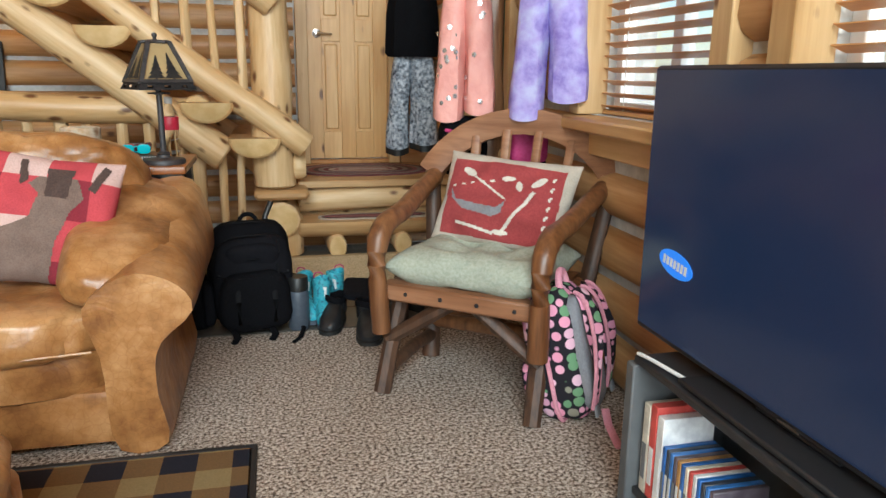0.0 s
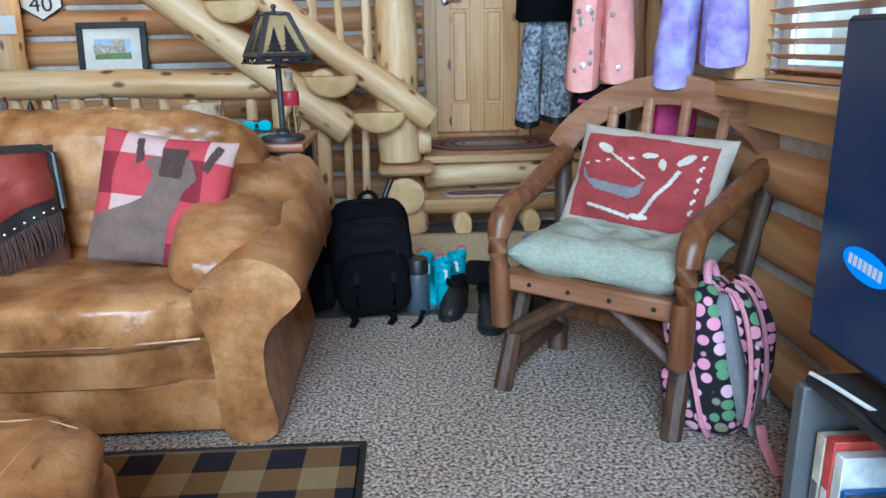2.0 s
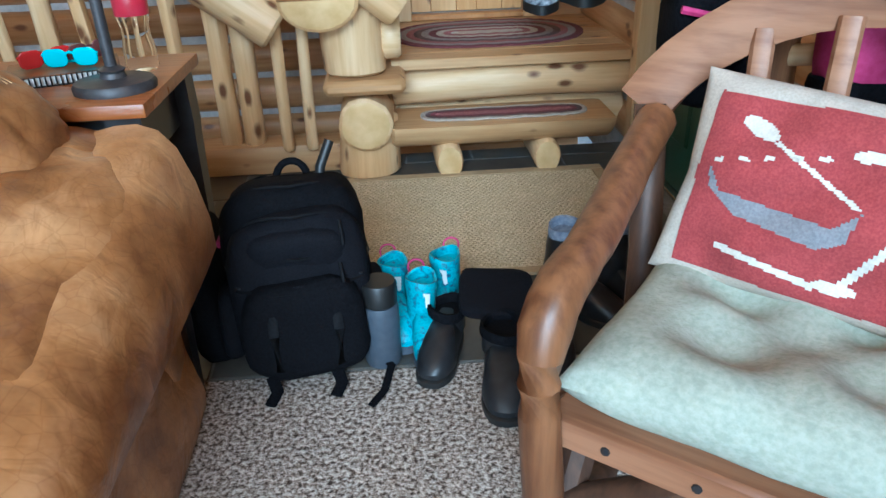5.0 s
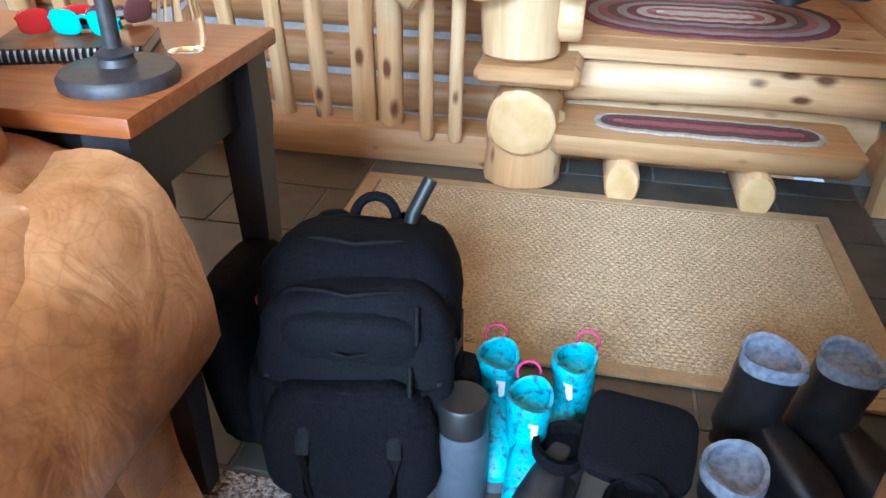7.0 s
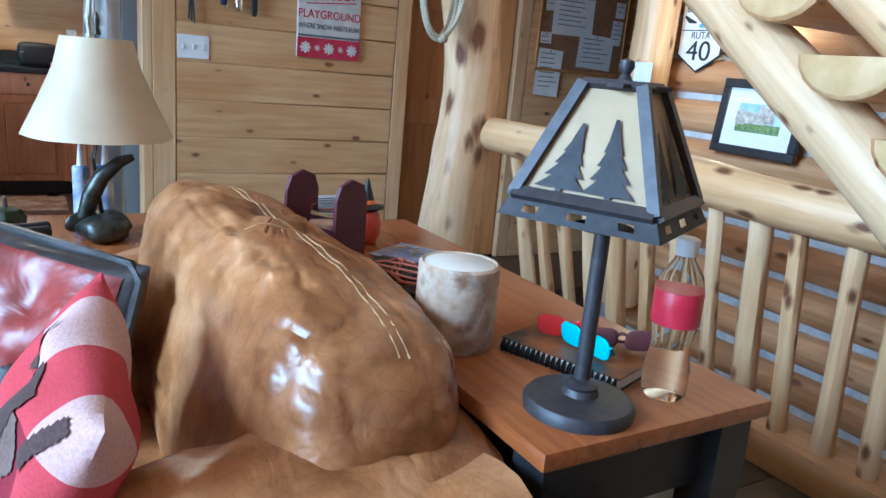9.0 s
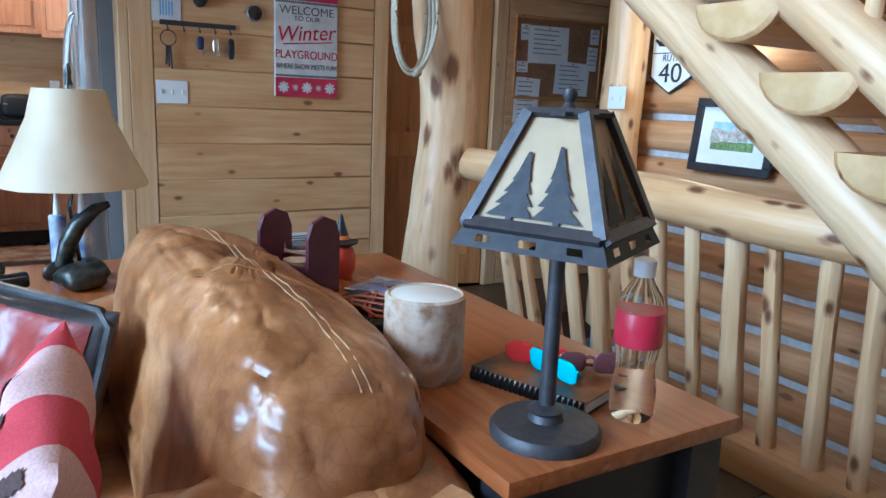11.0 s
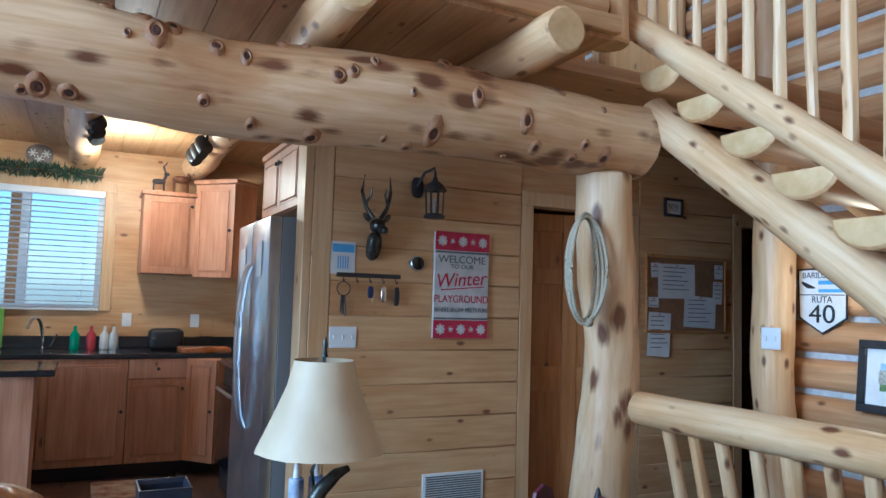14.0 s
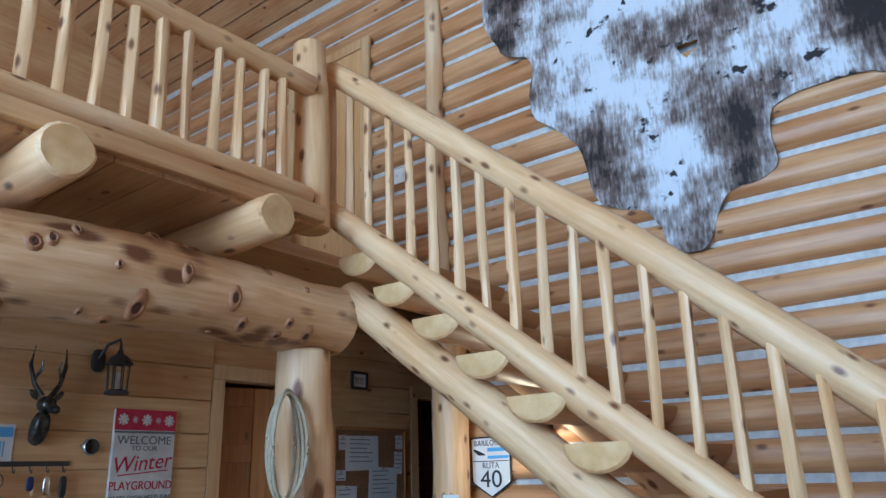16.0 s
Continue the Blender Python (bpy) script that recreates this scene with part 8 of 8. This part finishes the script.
# garland over the window
ga = thing("garland", (-6.45, 4.05, 2.33), "evergreen garland over the kitchen window", "garland")
LEAF = noisy("evergreen_needles", (0.03, 0.06, 0.03), (0.07, 0.11, 0.055), 60, 0.7)
part("stem", sweep([(-6.45, 3.56 + 0.09 * i, 2.42 + 0.02 * math.sin(i * 1.2)) for i in range(11)], 0.014, 6), CLOTH_BROWN, ga)
lm = bmesh.new()
for i in range(420):
    y = random.uniform(3.54, 4.46)
    a = random.uniform(0, 6.28)
    d = Vector((abs(math.cos(a)) * 0.7 + 0.1, random.uniform(-0.8, 0.8), math.sin(a))).normalized() * random.uniform(0.05, 0.11)
    p = Vector((-6.45, y, 2.42))
    s = d.cross(Vector((1, 0.3, 0.2))).normalized() * 0.007
    vs = [lm.verts.new(q) for q in (p, p + d * 0.5 + s, p + d, p + d * 0.5 - s)]
    lm.faces.new(vs)
tagged(part("needles", lm, LEAF, ga, smooth=False), kind="stuff")
wd_ = thing("wood_slice", (-6.47, 4.05, 2.47), "round wood slice plaque with carved snowflakes", "wall ornament")
part("slice", rings([[(-6.495 + dx, 3.98 + 0.1 * (1 + 0.05 * math.sin(3 * a)) * math.cos(a), 2.545 + 0.1 * (1 + 0.05 * math.sin(3 * a)) * math.sin(a)) for a in [2 * math.pi * i / 28 for i in range(28)]] for dx in (0, 0.02)]), noisy("grey_bark_slice", (0.14, 0.11, 0.09), (0.24, 0.19, 0.16), 20, 0.8), wd_)
for i in range(3):
    for a in range(3):
        part("snowflake", box(-0.001, 0.001, -0.035, 0.035, -0.005, 0.005), CREAM, wd_, m=pose(-6.473 + 0.0012 * a, 3.93 + 0.05 * i, 2.565 - 0.05 * (i % 2), 60 * a), smooth=False)
for i, y in enumerate((4.9, 5.08)):
    dg = thing("deer_figurine", (-6.3, y, 2.3), "small carved wooden deer figurine on the cabinet", "figurine", "deer figurines")
    fb = bmesh.new()
    k = 1.0 + 0.35 * i
    blob(0.05 * k, 0.11 * k, 0.05 * k, 2.2, 12, 8, bm=fb, m=tilt((-6.3, y, 2.302 + 0.095 * k)))
    blob(0.03 * k, 0.05 * k, 0.035 * k, 2.2, 10, 8, bm=fb, m=tilt((-6.3, y + 0.06 * k, 2.302 + 0.165 * k)))
    sweep([(-6.3, y + 0.04 * k, 2.302 + 0.11 * k), (-6.3, y + 0.055 * k, 2.302 + 0.15 * k)], 0.014 * k, 7, bm=fb)
    for dx in (-0.015, 0.015):
        for dy in (-0.04, 0.04):
            sweep([(-6.3 + dx, y + dy * k, 2.302), (-6.3 + dx, y + dy * k, 2.302 + 0.08 * k)], 0.007 * k, 6, bm=fb)
        sweep([(-6.3 + dx, y + 0.05 * k, 2.302 + 0.18 * k), (-6.3 + dx * 3, y + 0.03 * k, 2.302 + 0.23 * k), (-6.3 + dx * 3, y + 0.06 * k, 2.302 + 0.26 * k)], 0.005, 5, bm=fb)
    part("figure", fb, CHAIR_WOOD if i else IRON, dg)
# track lights
for yy, x0 in ((4.4, -4.8), (5.1, -5.2)):
    tk = thing("track_light", (x0, yy, 2.6), "black track light with two spot heads", "ceiling light", "track lights")
    part("track", box(x0 - 0.5, x0 + 0.5, yy - 0.015, yy + 0.015, 2.6, 2.63, 0.003), BLACK, tk)
    for dx in (-0.3, -0.05, 0.2):
        part("arm", sweep([(x0 + dx, yy, 2.6), (x0 + dx, yy, 2.54)], 0.008, 6), BLACK, tk)
        part("spot_head", lathe([(0, 0), (0.05, 0.0), (0.055, 0.02), (0.05, 0.09), (0.03, 0.12), (0, 0.125)], 16), BLACK, tk, m=pose(x0 + dx, yy, 2.46, 25, -30, 0) )
kr = thing("kitchen_rug", (-5.35, 5.0, 0), "small braided kitchen rug with leaf pattern", "rug")
part("rug_field", box(-5.75, -5.25, 4.5, 5.15, 0.001, 0.01, 0.003), noisy("rust_cream_rug", (0.2, 0.08, 0.05), (0.42, 0.33, 0.24), 9, 0.95), kr)

# ---------- up on the loft ----------
ud = thing("door_4", (-3.7, WY - 0.04, 2.75), "pine door on the loft wall", "door", kind="structure")
part("door_leaf", box(-4.15, -3.35, WY - 0.07, WY - 0.06, 2.76, 4.85, 0.003), DOOR_PINE, ud)
for a, b, c, d in ((-4.24, -4.15, 2.76, 4.94), (-3.35, -3.26, 2.76, 4.94), (-4.15, -3.35, 4.851, 4.94)):
    part("casing_board", box(a, b, WY - 0.085, WY - 0.055, c, d, 0.004), PLANK_Z, ud)
lsw = switch_plate(Matrix.Translation((-2.95, WY - 0.06, 3.6)) @ pose(0, 0, 0, 90, 0, 0), 2, 0.12)
bks = thing("bookcase", (-4.2, 7.4, 2.75), "dark open bookcase on the loft", "bookcase")
for x in (-4.6, -3.95):
    part("side_panel", box(x, x + 0.03, 7.3, 7.6, 2.751, 3.7), DOOR_DARK, bks)
for z in (2.78, 3.1, 3.42, 3.69):
    part("shelf", box(-4.569, -3.951, 7.3, 7.6, z, z + 0.02), DOOR_DARK, bks)
for i in range(14):
    bk_ = thing("book", (-4.5 + 0.038 * i, 7.4, 3.12), "book standing on the loft bookcase", "book", "books on the loft")
    c = random.choice(((0.3, 0.04, 0.03), (0.05, 0.05, 0.06), (0.4, 0.33, 0.2), (0.1, 0.06, 0.04)))
    part("cover", box(-4.52 + 0.038 * i, -4.488 + 0.038 * i, 7.32, 7.5, 3.121, 3.121 + random.uniform(0.18, 0.26), 0.002), mat("book_cloth", c, 0.7), bk_)
rb_ = thing("storage_box", (-2.9, 4.6, 2.75), "small red box on the loft floor", "box")
part("box_body", box(-3.0, -2.85, 4.62, 4.74, 2.751, 2.92, 0.005), RED, rb_)
# things glimpsed through the far doorway
wrh = thing("wreath", (-4.45, 10.19, 2.0), "dark bristly twig wreath beyond the doorway", "wreath")
wb2 = bmesh.new()
for i in range(260):
    a, r = random.uniform(0, 6.28), random.uniform(0.03, 0.12)
    p = Vector((-4.45 + r * math.cos(a), 10.19, 2.0 + r * 1.3 * math.sin(a)))
    d = Vector((math.cos(a), random.uniform(-0.5, 0.0), math.sin(a))).normalized() * 0.11
    s = Vector((0.003, 0.002, 0.002))
    wb2.faces.new([wb2.verts.new(q) for q in (p - s, p + s, p + d)])
tagged(part("twigs", wb2, CLOTH_DEEP, wrh, smooth=False), kind="stuff")

# ---------- planks of the hall wall, slates, last ----------
z = 0.0
PH = 0.192
while z < 2.62:
    spans = [(5.572, 10.1)]
    for h0, h1, c0, c1 in (DOOR_A, DOOR_B):
        if z < c1 + 0.08:
            spans = [q for s0, s1 in spans for q in ((s0, min(s1, h0 - 0.09)), (max(s0, h1 + 0.09), s1)) if q[1] - q[0] > 0.02]
    for s0, s1 in spans:
        part("plank", box(WX + 0.001, WX + 0.017, s0, s1, z + 0.0015, min(z + PH - 0.0015, 2.64), 0.004), PLANK_Y, wall_w)
    z += PH
ys = [5.56, 5.86, 6.16, 6.46, 6.76, 7.06, 7.19]
for j, (y0, y1) in enumerate(zip(ys, ys[1:])):
    x = -2.7 - 0.13 * (j % 3)
    while x < 1.3:
        x1 = min(x + random.choice((0.3, 0.46, 0.4)), 1.31)
        if x1 - x > 0.05:
            part("slate_tile", box(max(x, -2.74) + 0.004, x1 - 0.004, y0 + 0.004, y1 - 0.004, -0.006, random.uniform(-0.0015, 0.0005), 0.0015), SLATE, tile_floor)
        x = x1
